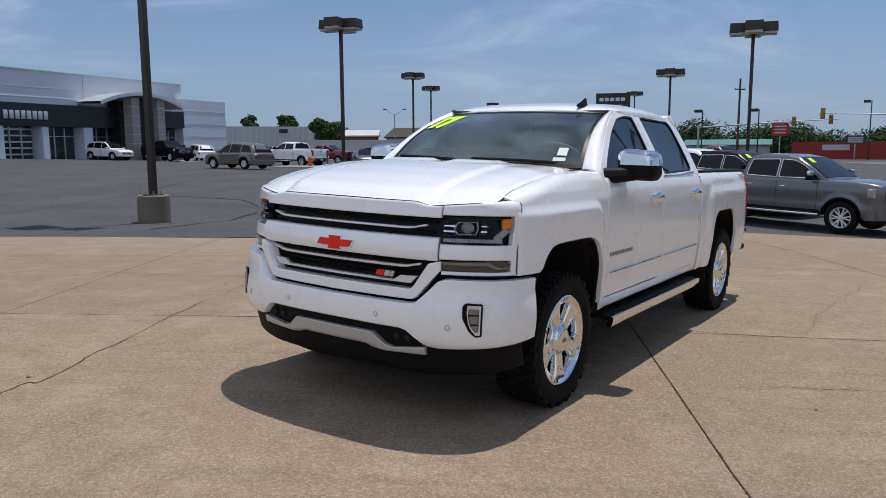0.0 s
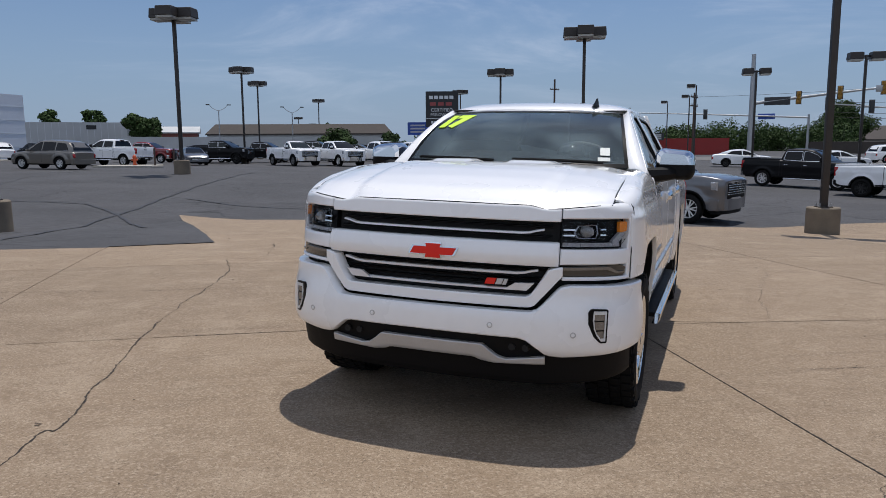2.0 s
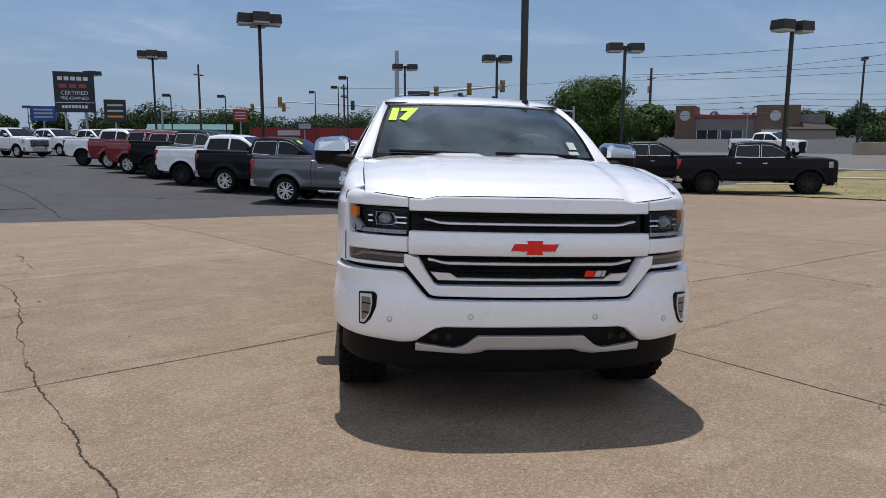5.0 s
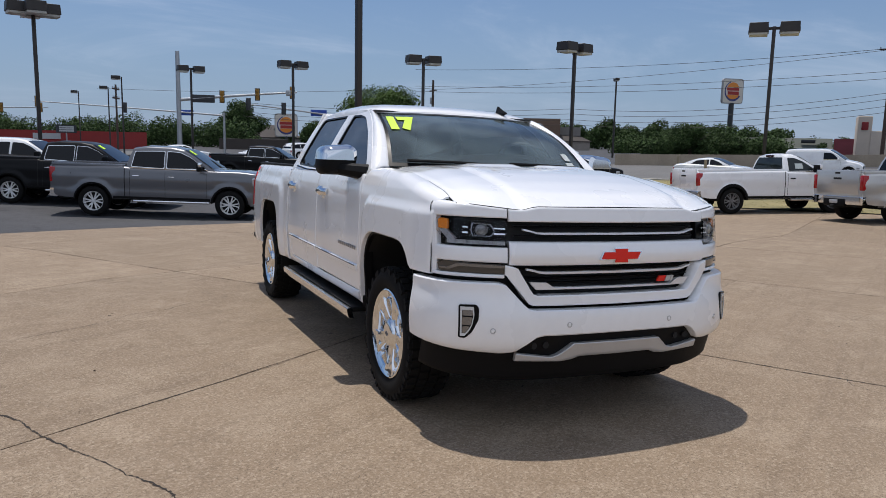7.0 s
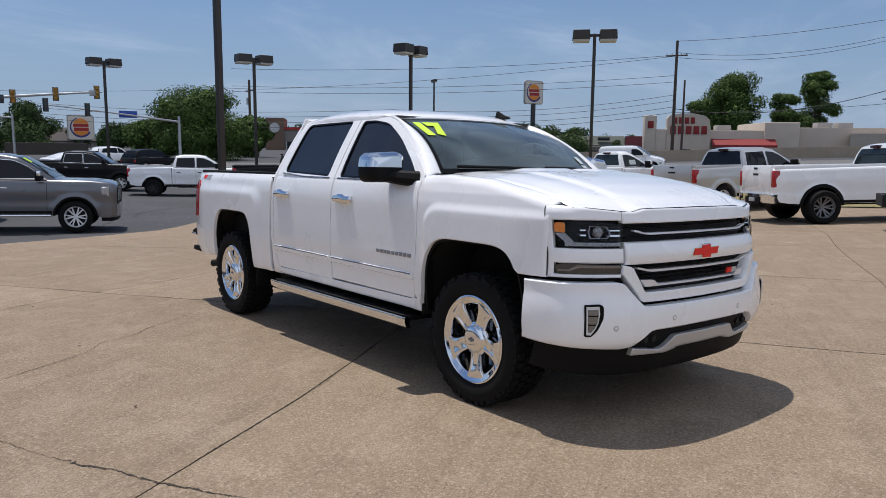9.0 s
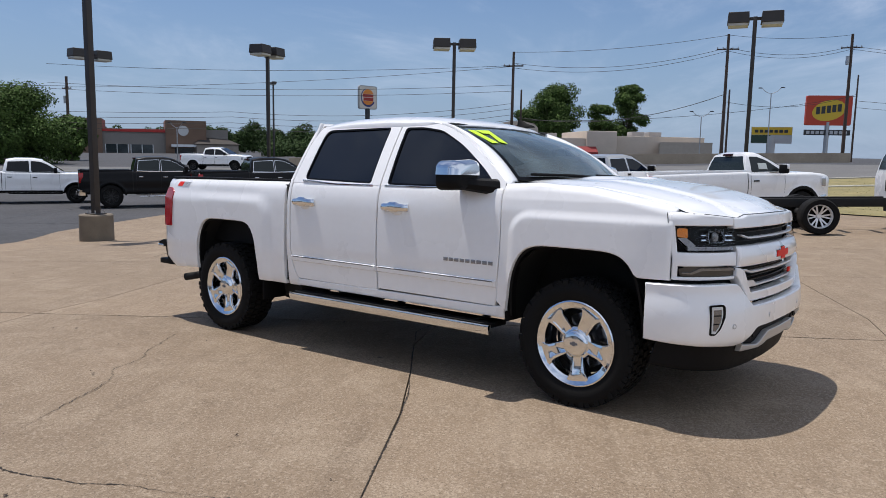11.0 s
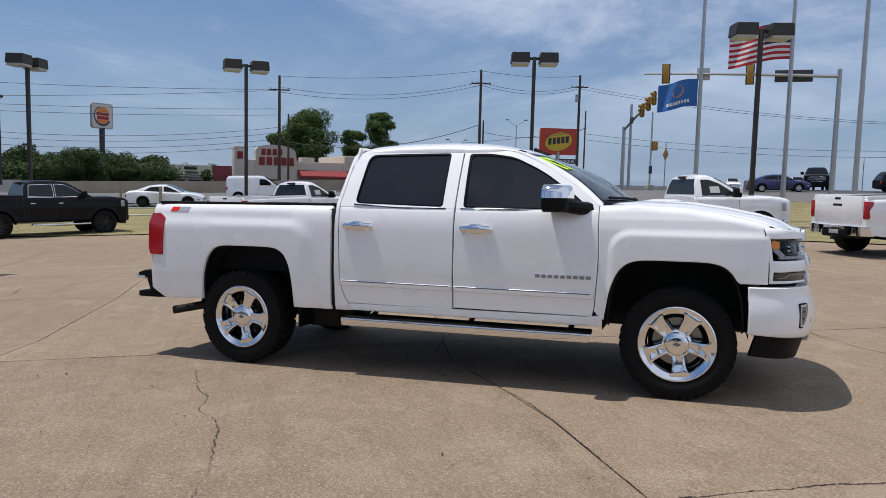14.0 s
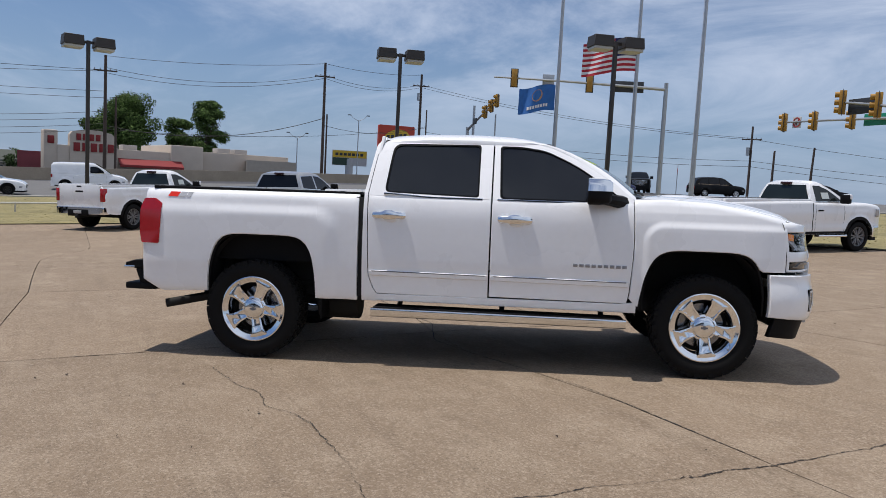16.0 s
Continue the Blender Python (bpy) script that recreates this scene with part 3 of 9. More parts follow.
crack([(-8.5, 8.2), (-5.5, 8.91), (-5.36, 9.2), (-4.2, 8.95)], 0.012, 5, 0.03)
crack([(1.4, 3.2), (1.0, 2.9), (0.4, 1.2), (0.1, -0.5)], 0.007, 7, 0.02)


def joint(u0, v0, u1, v1, seed):
    """Dirt that fills a slab joint."""
    crack([warp(u0 + (u1 - u0) * k / 10, v0 + (v1 - v0) * k / 10) for k in range(11)], 0.016, seed, 0.004)


for k, q in enumerate(((-2.5, 6.62, 1.4, 6.62), (1.4, -1.3, 1.4, 6.62), (1.4, 6.62, 1.4, 17.8), (1.4, 6.62, 5.3, 6.62), (5.3, 6.62, 13.1, 6.62), (5.3, 2.7, 5.3, 14.6), (9.2, 2.7, 9.2, 14.6), (-4.1, 2.7, 1.4, 2.7))):
    joint(*q, 50 + k)

# small litter: dead leaves and grit on the concrete
LITTER = mat("dead_leaf_litter", (0.045, 0.028, 0.018), 0.9, vary=0.3, scale=20)
rnd = random.Random(77)
V, Fc = [], []
for k in range(260):
    x, y = rnd.uniform(-7, 9), rnd.uniform(1.5, 14)
    s, t, z = 0.005 + 0.013 * rnd.random() ** 2.5, rnd.uniform(0, 6.28), gz(x, y) + 0.004
    b = len(V)
    for q in range(5):
        a = t + q * 1.2566
        V.append((x + s * math.cos(a) * (1.5 if q % 2 else 1), y + s * math.sin(a) * 0.7, z + rnd.uniform(0, 0.008)))
    Fc.append(tuple(range(b, b + 5)))
tagged(link("litter", V, Fc, LITTER, smooth=False), "dead leaves and grit scattered on concrete", "litter", kind="stuff")

# ---------------------------------------------------------------- lot lamps


def lamp_post(x, y, top, turn, heads=2, ped=0.66):
    """A lot lamp: concrete pedestal, square bronze pole with a base plate, and shoebox heads on short arms."""
    z0 = gz(x, y)
    T = empty("lot_lamp", pose(x, y, z0, 0, 0, turn), "bronze lot lamp post with %s shoebox heads on a concrete pedestal" % ("two" if heads == 2 else "four"), "lamp post", group="lot lamps")
    h = top - z0
    bm = bmesh.new()
    lathe(bm, [(0.0, ped), (0.365, ped), (0.388, ped - 0.025), (0.395, 0.0), (0.395, -0.1)], 28, "z")
    part("pedestal", bm, PEDESTAL, T, "weathered round concrete pedestal")
    bm = bmesh.new()
    box(bm, -0.078, 0.078, -0.078, 0.078, ped - 0.005, h + 0.16, 0.012)
    part("pole", bm, POLEBROWN, T)
    bm = bmesh.new()
    box(bm, -0.17, 0.17, -0.17, 0.17, ped - 0.003, ped + 0.025, 0.006)
    part("base_plate", bm, POLEBROWN, T)
    for sx in (-1, 1):
        for sy in (-1, 1):
            bm = bmesh.new()
            tube(bm, [(sx * 0.13, sy * 0.13, ped + 0.01), (sx * 0.13, sy * 0.13, ped + 0.10)], 0.014, 6)
            part("anchor_bolt", bm, STEEL, T)
    dirs = [(1, 0), (-1, 0)] if heads == 2 else [(1, 0), (-1, 0), (0, 1), (0, -1)]
    for dx, dy in dirs:
        a = math.degrees(math.atan2(dy, dx))
        M = pose(0, 0, h, 0, 0, a)
        bm = bmesh.new()
        box(bm, 0.05, 0.28, -0.05, 0.05, 0.02, 0.14, 0.008, M)
        part("arm", bm, POLEBROWN, T)
        bm = bmesh.new()
        vs = [(0.22, -0.42, -0.12), (0.22, 0.42, -0.12), (1.08, 0.42, -0.12), (1.08, -0.42, -0.12), (0.25, -0.39, 0.32), (0.25, 0.39, 0.32), (1.05, 0.39, 0.32), (1.05, -0.39, 0.32)]
        vv = [bm.verts.new(M @ Vector(v)) for v in vs]
        for f in ((0, 3, 2, 1), (4, 5, 6, 7), (0, 1, 5, 4), (1, 2, 6, 5), (2, 3, 7, 6), (3, 0, 4, 7)):
            bm.faces.new([vv[k] for k in f])
        bmesh.ops.bevel(bm, geom=bm.edges[:], offset=0.012, segments=1, affect="EDGES")
        hd = part("lamp_head", bm, POLEBROWN, T)
        bm = bmesh.new()
        box(bm, 0.26, 1.04, -0.38, 0.38, -0.24, -0.117, 0.02, M)
        part("lens", bm, LENSWHITE, hd, "pale prismatic lens")
    return T


LAMPS = [(-7.52, 18.45, 7.3, -20, 2), (11.62, 16.12, 6.9, -20, 2), (-5.94, 39.5, 7.6, -20, 4), (-4.12, 72.8, 8.1, -20, 4), (14.27, 36.96, 6.87, -20, 4), (16.85, 59.8, 7.0, -20, 4),
         (34.3, 29.5, 6.35, -35, 2), (33.5, 19.14, 6.48, -15, 2), (32.72, 9.16, 6.77, -80, 2), (27.05, -3.76, 7.06, -105, 2), (19.0, -9.7, 7.23, -105, 2), (36.1, 42.3, 6.7, -25, 2), (36.7, 54.4, 6.85, -25, 2), (-3.1, 93.7, 8.5, -20, 4), (6.85, 140.5, 9.1, -20, 4), (24.2, 102.5, 8.3, -20, 4), (5.1, 200.6, 7.9, -20, 4), (10.3, 230.4, 7.0, -20, 4), (33.6, 187.4, 6.2, -20, 4)]
for x, y, top, turn, heads in LAMPS:
    lamp_post(x, y, top, turn, heads)


# tar-sealed seams that wander over the asphalt
def tar_seam(pts, width, seed):
    rnd = random.Random(seed)
    line = spline([(*p, 0) for p in pts], 14)
    V, Fc = [], []
    for i, q in enumerate(line):
        a, b = line[max(0, i - 1)], line[min(len(line) - 1, i + 1)]
        d = Vector((b[0] - a[0], b[1] - a[1], 0)).normalized()
        w = width * rnd.uniform(0.5, 1.0) / 2
        j = 0.12 * noise.noise((q[0] * 0.8, q[1] * 0.8, seed))
        x, y = q[0] - d.y * j, q[1] + d.x * j
        for sg in (1, -1):
            xx, yy = x - d.y * w * sg, y + d.x * w * sg
            V.append((xx, yy, gz(xx, yy) - 0.006))
        if i:
            k = 2 * i
            Fc.append((k - 2, k - 1, k + 1, k))
    return tagged(link("tar_seam", V, Fc, SEAMTAR, smooth=False), "black tar seam sealing a crack in asphalt", "tar seam", group="tar seams", kind="structure")


for k, q in enumerate((((-30, 24), (-18, 25.5), (-6, 26), (6, 25.2), (18, 24)), ((-34, 33), (-20, 34.5), (-8, 34), (5, 33.2)), ((-12, 16), (-11.5, 26), (-12.3, 38), (-11.8, 50)), ((1, 20), (1.6, 30), (0.9, 42), (1.4, 50)),
                       ((-30, 44), (-15, 43), (0, 44), (6, 43.5)), ((12, 21.5), (18, 23), (26, 24)), ((14, 26), (20, 32), (22, 40)), ((-24, 16), (-23.5, 30), (-24.5, 46)))):
    tar_seam(q, 0.035, 300 + k)
for k, q in enumerate((((-6.4, 15.5), (-6.1, 18.0), (-5.9, 20.6), (-5.5, 23.8), (-4.6, 31.6), (-2.5, 43.2)), ((-10.5, 26.2), (-7.9, 25.6), (-6.8, 24.6), (-5.1, 20.4), (-4.4, 18.2), (-3.5, 16.8)), ((-4.5, 27.2), (-2.0, 24.5), (1.0, 24.1)))):
    tar_seam(q, 0.11, 340 + k)

# ---------------------------------------------------------------- the white pickup
fwd = Vector((-0.548074, -0.836221, 0.018694)).normalized()
n_up = Matrix.Rotation(radians(-1.25), 3, fwd) @ Vector((SX, SY, 1)).normalized()
lft = n_up.cross(fwd).normalized()
TRUCK_M = Matrix(((fwd.x, lft.x, n_up.x, 0.811), (fwd.y, lft.y, n_up.y, 6.564), (fwd.z, lft.z, n_up.z, -0.1157), (0, 0, 0, 1)))
truck = empty("pickup_truck", TRUCK_M, "white lifted crew-cab pickup with chrome wheels and lime windshield number", "pickup truck")

TOP_X = (1.25, 1.5, 1.87, 2.14, 2.35, 2.45)
TOP_Z = (1.368, 1.380, 1.362, 1.318, 1.268, 1.238)

HX = (1.36, 1.5, 1.87, 2.14, 2.35, 2.49, 2.56, 2.64, 2.70)
HZ = (1.385, 1.392, 1.382, 1.345, 1.302, 1.262, 1.243, 1.218, 1.195)


def hood_edge(x):
    """Height of the hood's outer edge at x."""
    z = lerp(HX, HZ, x) - 0.022
    return z + (1.232 - z) * smooth(0.86, 1.0, (x - 1.28) / 1.22) ** 1.5 - 0.003


def fender_top(x):
    return lerp(TOP_X, TOP_Z, x)


def arch(x, cx, hw, top, pw, base):
    """Height of a wheel opening's rim at x."""
    d = abs(x - cx) / hw
    return base if d >= 1 else base + (top - base) * (1 - d ** pw) ** (1 / 2.2)


def bulge(x, z, x0, x1, z1, r, soft):
    """1 inside a round-cornered box that is open below, falling to 0 over soft."""
    cx, hw = (x0 + x1) / 2, (x1 - x0) / 2
    qx, qz = abs(x - cx) - hw + r, z - z1 + r
    d = math.hypot(max(qx, 0), max(qz, 0)) + min(max(qx, qz), 0) - r
    return 1 - smooth(-soft, soft * 0.2, d)


def half(x, z):
    """Half width of the body at x and height z."""
    y = lerp((0.30, 0.45, 0.55, 0.66, 0.72, 0.95, 1.12, 1.2, 1.27, 1.345), (0.93, 0.965, 0.985, 0.992, 0.998, 0.996, 0.990, 0.985, 0.972, 0.945), z)
    y += 0.017 * bulge(x, z, 1.33, 2.60, 1.20, 0.16, 0.05) * smooth(0.2, 0.75, z)
    y += 0.022 * bulge(x, z, -2.95, -1.12, 1.21, 0.18, 0.07)
    y -= 0.010 * smooth(0.80, 0.70, z) * (1 if -0.9 < x < 1.26 else 0)
    if x > 1.26:
        t = max(0.0, z - (fender_top(x) - 0.055))
        y -= 0.055 - math.sqrt(max(0, 0.003025 - min(t, 0.055) ** 2)) if t > 0 else 0
        y -= 0.052 * max(0.0, (x - 2.13) / 0.3) ** 2
    if x < -2.45:
        y -= 0.035 * ((-2.45 - x) / 0.3) ** 2
    if z > 1.28 and x < -0.9:
        y -= 0.03 * ((z - 1.28) / 0.06) ** 2
    return y


def side_map(s):
    return lambda x, z, off: Vector((x, s * (half(x, z) + off), z))


def cabin(x, z):
    """Half width of the greenhouse."""
    d = z - 1.33
    return 0.952 - 0.46 * d - 0.20 * d * d - 0.03 * max(0, x - 0.6)


def cabin_map(s):
    return lambda x, z, off: Vector((x, s * (cabin(x, z) + off), z))


def xs(a, b, n):
    return [a + (b - a) * i / n for i in range(n + 1)]


def arch_stations(x0, x1, cx, hw, n=40):
    st = set(np.round(np.linspace(x0, x1, n), 4))
    for k in range(26):
        a = math.pi * k / 25
        st.add(round(cx - hw * 0.999 * math.cos(a), 4))
    for d in (1, 1.004):
        st.add(round(cx - hw * d, 4)); st.add(round(cx + hw * d, 4))
    return sorted(v for v in st if x0 <= v <= x1)


FA = dict(cx=1.80, hw=0.468, top=0.984, pw=5.6, base=0.50)
RA = dict(cx=-1.735, hw=0.462, top=0.974, pw=6.2, base=0.47)
BARE = []
for s in (-1, 1):
    mp = side_map(s)
    dr = lambda z: lerp((0.53, 0.58, 0.68, 1.0, 1.33), (-0.765, -0.80, -0.838, -0.852, -0.86), z)
    df = lambda z: lerp((0.55, 0.62, 0.9, 1.05, 1.33), (1.225, 1.240, 1.258, 1.262, 1.252), z)

    def fender_map(x, z, off):
        xx = x - (1.262 - df(z)) * smooth(1.40, 1.268, x)
        return Vector((xx, s * (half(x, z) + off), z))
    # front fender, with the wheel opening
    bm = sheet(arch_stations(1.268, 2.41, FA["cx"], FA["hw"]), lambda x: max(arch(x, **FA), lerp((1.26, 1.30, 1.36), (0.60, 0.56, 0.50), x)) if x < FA["cx"] else max(arch(x, **FA), 0.845), fender_top, 52, fender_map, 0.03)
    # its shoulder, in to the hood's edge
    sheet(xs(1.268, 2.41, 26), lambda x: 0.0, lambda x: 1.0, 4, lambda x, v, off: Vector((x, s * ((half(x, fender_top(x)) + 0.001) * (1 - v) + min(0.867, half(x, fender_top(x)) - 0.01) * v), fender_top(x) + (hood_edge(x) - fender_top(x)) * v * (2 - v) - 0.001 + off)), 0.012, bm, ins=0.002, rnd=0.001)
    fender = part("fender", bm, WHITE, truck)
    # doors: lower panel and window frame in one mesh

    def door_map(x0, x1):
        def f(u, z, off):
            x = x0(z) + (x1(z) - x0(z)) * u
            return Vector((x, s * (half(x, z) + off), z))
        return f
    WIN_R = rounded([(-0.735, 1.358), (-0.700, 1.768), (0.028, 1.779), (0.036, 1.338)], [0.05, 0.07, 0.03, 0.03])
    WIN_F = rounded([(0.205, 1.335), (0.185, 1.772), (0.36, 1.771), (0.56, 1.742), (0.80, 1.630), (1.05, 1.462), (1.175, 1.352), (1.175, 1.330)], [0.03, 0.03, 0.05, 0.06, 0.1, 0.1, 0.01, 0.01])
    OUT_R = rounded([(-0.862, 1.332), (-0.825, 1.66), (-0.775, 1.80), (0.128, 1.812), (0.134, 1.327)], [0.001, 0.1, 0.06, 0.01, 0.001])
    OUT_F = rounded([(0.146, 1.327), (0.140, 1.812), (0.42, 1.806), (0.60, 1.772), (0.84, 1.660), (1.08, 1.505), (1.252, 1.372), (1.252, 1.327)], [0.001, 0.01, 0.1, 0.08, 0.1, 0.1, 0.02, 0.001])
    for nm, x0, x1, zb, win, outl, hx in (("rear_door", dr, lambda z: 0.134, 0.535, WIN_R, OUT_R, -0.68), ("front_door", lambda z: 0.146, df, 0.55, WIN_F, OUT_F, 0.33)):
        bm = sheet(xs(0, 1, 14), lambda u: zb, lambda u: 1.333, 22, door_map(x0, x1), 0.03, ins=0.005)
        plate(outl, [win], cabin_map(s), 0.03, bm, step=0.06)
        door = part(nm, bm, WHITE, truck)
        bm = plate(win, [], cabin_map(s), 0.005, off=-0.014, step=0.05)
        part("window", bm, PRIVACY, door, "dark tinted side glass")
        bm = bmesh.new()
        sealo = [(win[i][0], win[i][1]) for i in range(len(win))]
        c = np.mean(np.array(sealo), axis=0)
        inn = [tuple(c + (np.array(p) - c) * np.array((0.965, 0.94))) for p in sealo]
        plate(sealo, [inn], cabin_map(s), 0.012, bm, off=-0.004, step=0.06)
        part("window_seal", bm, GLOSSBLACK, door)
        # bright strip along the belt
        bm = sheet(xs(win[0][0] - 0.05, max(p[0] for p in win) + 0.03, 8), lambda x: 1.318, lambda x: 1.334, 2, lambda x, z, off: Vector((x, s * (cabin(x, 1.333) + 0.006 + off), z + (0.022 * smooth(-0.3, -0.75, x) if nm == "rear_door" else 0))), 0.012, ins=0.003, rnd=0.003)
        part("belt_moulding", bm, CHROME, door, "bright belt strip")
        # handle
        z = 1.172
        yb = half(hx, z)
        bm = bmesh.new()
        pts = [(hx - 0.125, s * (yb + 0.006), z), (hx - 0.105, s * (yb + 0.018), z), (hx - 0.05, s * (yb + 0.026), z + 0.002), (hx, s * (yb + 0.028), z + 0.003), (hx + 0.05, s * (yb + 0.026), z + 0.002), (hx + 0.105, s * (yb + 0.018), z), (hx + 0.125, s * (yb + 0.006), z)]
        tube(bm, spline(pts, 4), 0.020, 10)
        for v in bm.verts:
            v.co.z = z + (v.co.z - z) * (1.35 + 0.5 * smooth(0.06, 0.03, abs(v.co.x - hx)))
        part("door_handle", bm, CHROME, door, "chrome pull handle")
        bm = bmesh.new()
        bmesh.ops.create_uvsphere(bm, u_segments=16, v_segments=8, radius=1, matrix=Matrix.Translation((hx + 0.01, s * (yb - 0.002), z - 0.030)) @ Matrix.Diagonal((0.058, 0.014, 0.030, 1)))
        part("handle_cup", bm, WHITE, door)
        # body side moulding
        a, b = (-0.835, 0.128) if nm == "rear_door" else (0.152, 1.235)
        mz = lambda x: lerp((-0.85, 1.25), (0.703, 0.700), x)
        bm = sheet(xs(a, b, 8), lambda x: mz(x) - 0.022, lambda x: mz(x) + 0.022, 3, lambda x, z, off: Vector((x, s * (half(x, z) + 0.015 + off), z)), 0.025, ins=0.005, rnd=0.007)
        mo = part("side_moulding", bm, WHITE, door, "white side moulding with a grey line")
        bm = sheet(xs(a + 0.02, b - 0.02, 8), lambda x: mz(x) + 0.011, lambda x: mz(x) + 0.019, 1, lambda x, z, off: Vector((x, s * (half(x, z) + 0.0175 + off), z)), 0.006, ins=0.002, rnd=0.002)
        part("inset_line", bm, LINEGREY, mo)
        if nm == "front_door":
            # model lettering, as plain raised bars
            n_let = 9
            for k in range(n_let):
                x = 0.80 + k * 0.0475
                bm = bmesh.new()
                box(bm, x, x + 0.034, s * (half(x, 0.835) - 0.002), s * (half(x, 0.835) + 0.006), 0.823, 0.848, 0.002)
                part("badge_letter", bm, BADGEGREY, door, "dark chrome plain badge bar")
            # mirror
            bm = bmesh.new()
            tube(bm, [(1.17, s * 0.90, 1.340), (1.10, s * 1.00, 1.350), (1.00, s * 1.08, 1.362)], 0.055, 8, 0.042)
            mir = part("mirror", bm, BLACK, door, "black door mirror with a chrome cap")
            prof = [(0.985, 1.342), (0.99, 1.50), (1.03, 1.525), (1.20, 1.51), (1.235, 1.48), (1.245, 1.36), (1.22, 1.315), (1.05, 1.315)]
            prof = rounded(prof, 0.03)

            def mirror_shell(z0, z1, mtl, nm2, grow):
                bm = bmesh.new()
                rings = []
                for k, (xx, sc) in enumerate(((0.885, 0.97), (0.897, 1.0), (0.985, 0.99), (1.040, 0.90), (1.062, 0.70))):
                    cy, cz = 1.115, 1.412
                    ring = []
                    for (py, pz) in prof:
                        yy, zz = cy + (py - cy) * (sc + grow), cz + (pz - cz) * (sc + grow)
                        ring.append(bm.verts.new((xx + (yy - 1.1) * -0.08 + (grow * 0.3 if k > 1 else 0), s * (yy - 0.045), min(max(zz, z0), z1))))
                    rings.append(ring)
                for i in range(4):
                    for k in range(len(prof)):
                        bm.faces.new((rings[i][k - 1], rings[i][k], rings[i + 1][k], rings[i + 1][k - 1]))
                bm.faces.new(rings[0]); bm.faces.new(rings[-1])
                return part(nm2, bm, mtl, mir)
            mirror_shell(1.0, 2.0, BLACK, "mirror_housing", 0.0)
            mirror_shell(1.418, 2.0, CHROME, "mirror_cap", 0.025)
    # cab corner behind the rear door, and the sill
    bm = sheet(xs(0, 1, 2), lambda u: 0.47, lambda u: 1.36, 16, lambda u, z, off: Vector((lerp((0, 1), (-0.895, lerp((0.47, 0.535, 0.58, 0.68, 1.0, 1.36), (-0.77, -0.771, -0.806, -0.844, -0.858, -0.868), z)), u), s * (half(-0.86, z) + off), z)), 0.03)
    part("cab_corner", bm, WHITE, truck)
    bm = plate(rounded([(-0.898, 1.34), (-0.845, 1.75), (-0.79, 1.825), (-0.772, 1.81), (-0.832, 1.66), (-0.868, 1.34)], 0.004), [], cabin_map(s), 0.05, step=0.05)
    part("rear_pillar", bm, WHITE, truck)
    bm = sheet(xs(-0.79, 1.30, 16), lambda x: 0.475, lambda x: lerp((-0.79, 1.2, 1.3), (0.530, 0.545, 0.56), x), 4, mp, 0.05)
    part("sill", bm, WHITE, truck)
    # load bed side
    bm = sheet(arch_stations(-2.772, -0.936, RA["cx"], RA["hw"]), lambda x: max(arch(x, **RA), lerp((-2.772, -2.60, -2.2, -1.26, -0.91), (0.56, 0.470, 0.490, 0.470, 0.465), x)), lambda x: lerp((-2.772, -0.936), (1.325, 1.338), x), 26, mp, 0.04)
    part("bed_side", bm, WHITE, truck)
    bm = bmesh.new()
    box(bm, -0.96, -0.88, s * 0.70, s * 0.955, 0.50, 1.31, 0.004)
    part("cab_gap_seal", bm, UNDER, truck)
    bm = bmesh.new()
    box(bm, -2.71, -0.92, s * 0.80, s * 0.925, 1.325, 1.352, 0.008)
    part("bed_rail_cap", bm, BLACK, truck)
    bm = bmesh.new()
    box(bm, -2.70, -0.93, s * 0.80, s * 0.83, 0.75, 1.33)
    part("bed_inner_wall", bm, BLACK, truck)
    # wheel house liners
    for A, w in ((FA, 0.30), (RA, 0.30)):
        bm = bmesh.new()
        rings = []
        for k in range(25):
            a = math.pi * k / 24
            r = 0.50
            x, z = A["cx"] - r * math.cos(a), 0.45 + (A["top"] - 0.40) * math.sin(a) ** 0.8
            rings.append([bm.verts.new((x, s * 0.965, z)), bm.verts.new((x, s * 0.60, z))])
        for k in range(24):
            bm.faces.new((rings[k][0], rings[k + 1][0], rings[k + 1][1], rings[k][1]))
        bm.faces.new([r[1] for r in rings])
        part("wheel_liner", bm, UNDER, truck)
        # dark lip of the opening
        bm = bmesh.new()
        rings = []
        for k in range(33):
            x = A["cx"] - (A["hw"] + 0.004) * math.cos(math.pi * k / 32)
            z = arch(x, **A) if 0 < k < 32 else A["base"] + 0.01
            y = half(x, z)
            rings.append([bm.verts.new((x, s * (y - 0.026), z + 0.006)), bm.verts.new((x + (A["cx"] - x) * 0.03, s * (y - 0.030), z - 0.012)), bm.verts.new((x + (A["cx"] - x) * 0.03, s * (y - 0.08), z - 0.015))])
        for k in range(32):
            for j in range(2):
                bm.faces.new((rings[k][j], rings[k + 1][j], rings[k + 1][j + 1], rings[k][j + 1]))
        part("arch_lip", bm, BLACK, truck)
    # running board
    bm = sheet(xs(-0.80, 1.225, 10), lambda x: -0.5, lambda x: 0.5, 8, lambda x, v, off: Vector((x, s * (1.005 + (0.045 + off) * max(0.0, math.cos(v * math.pi * 0.97)) ** 0.22 + 0.022 * v), 0.385 + 0.036 * math.sin(v * math.pi) + (x + 0.8) * 0.003)), 0.04, ins=0.01, rnd=0.004)
    sb = part("running_board", bm, CHROME, truck, "polished chrome running board with a black tread")
    bm = bmesh.new()
    box(bm, -0.79, 1.21, s * 0.80, s * 1.012, 0.395, 0.430, 0.01)
    part("tread", bm, BLACK, sb)
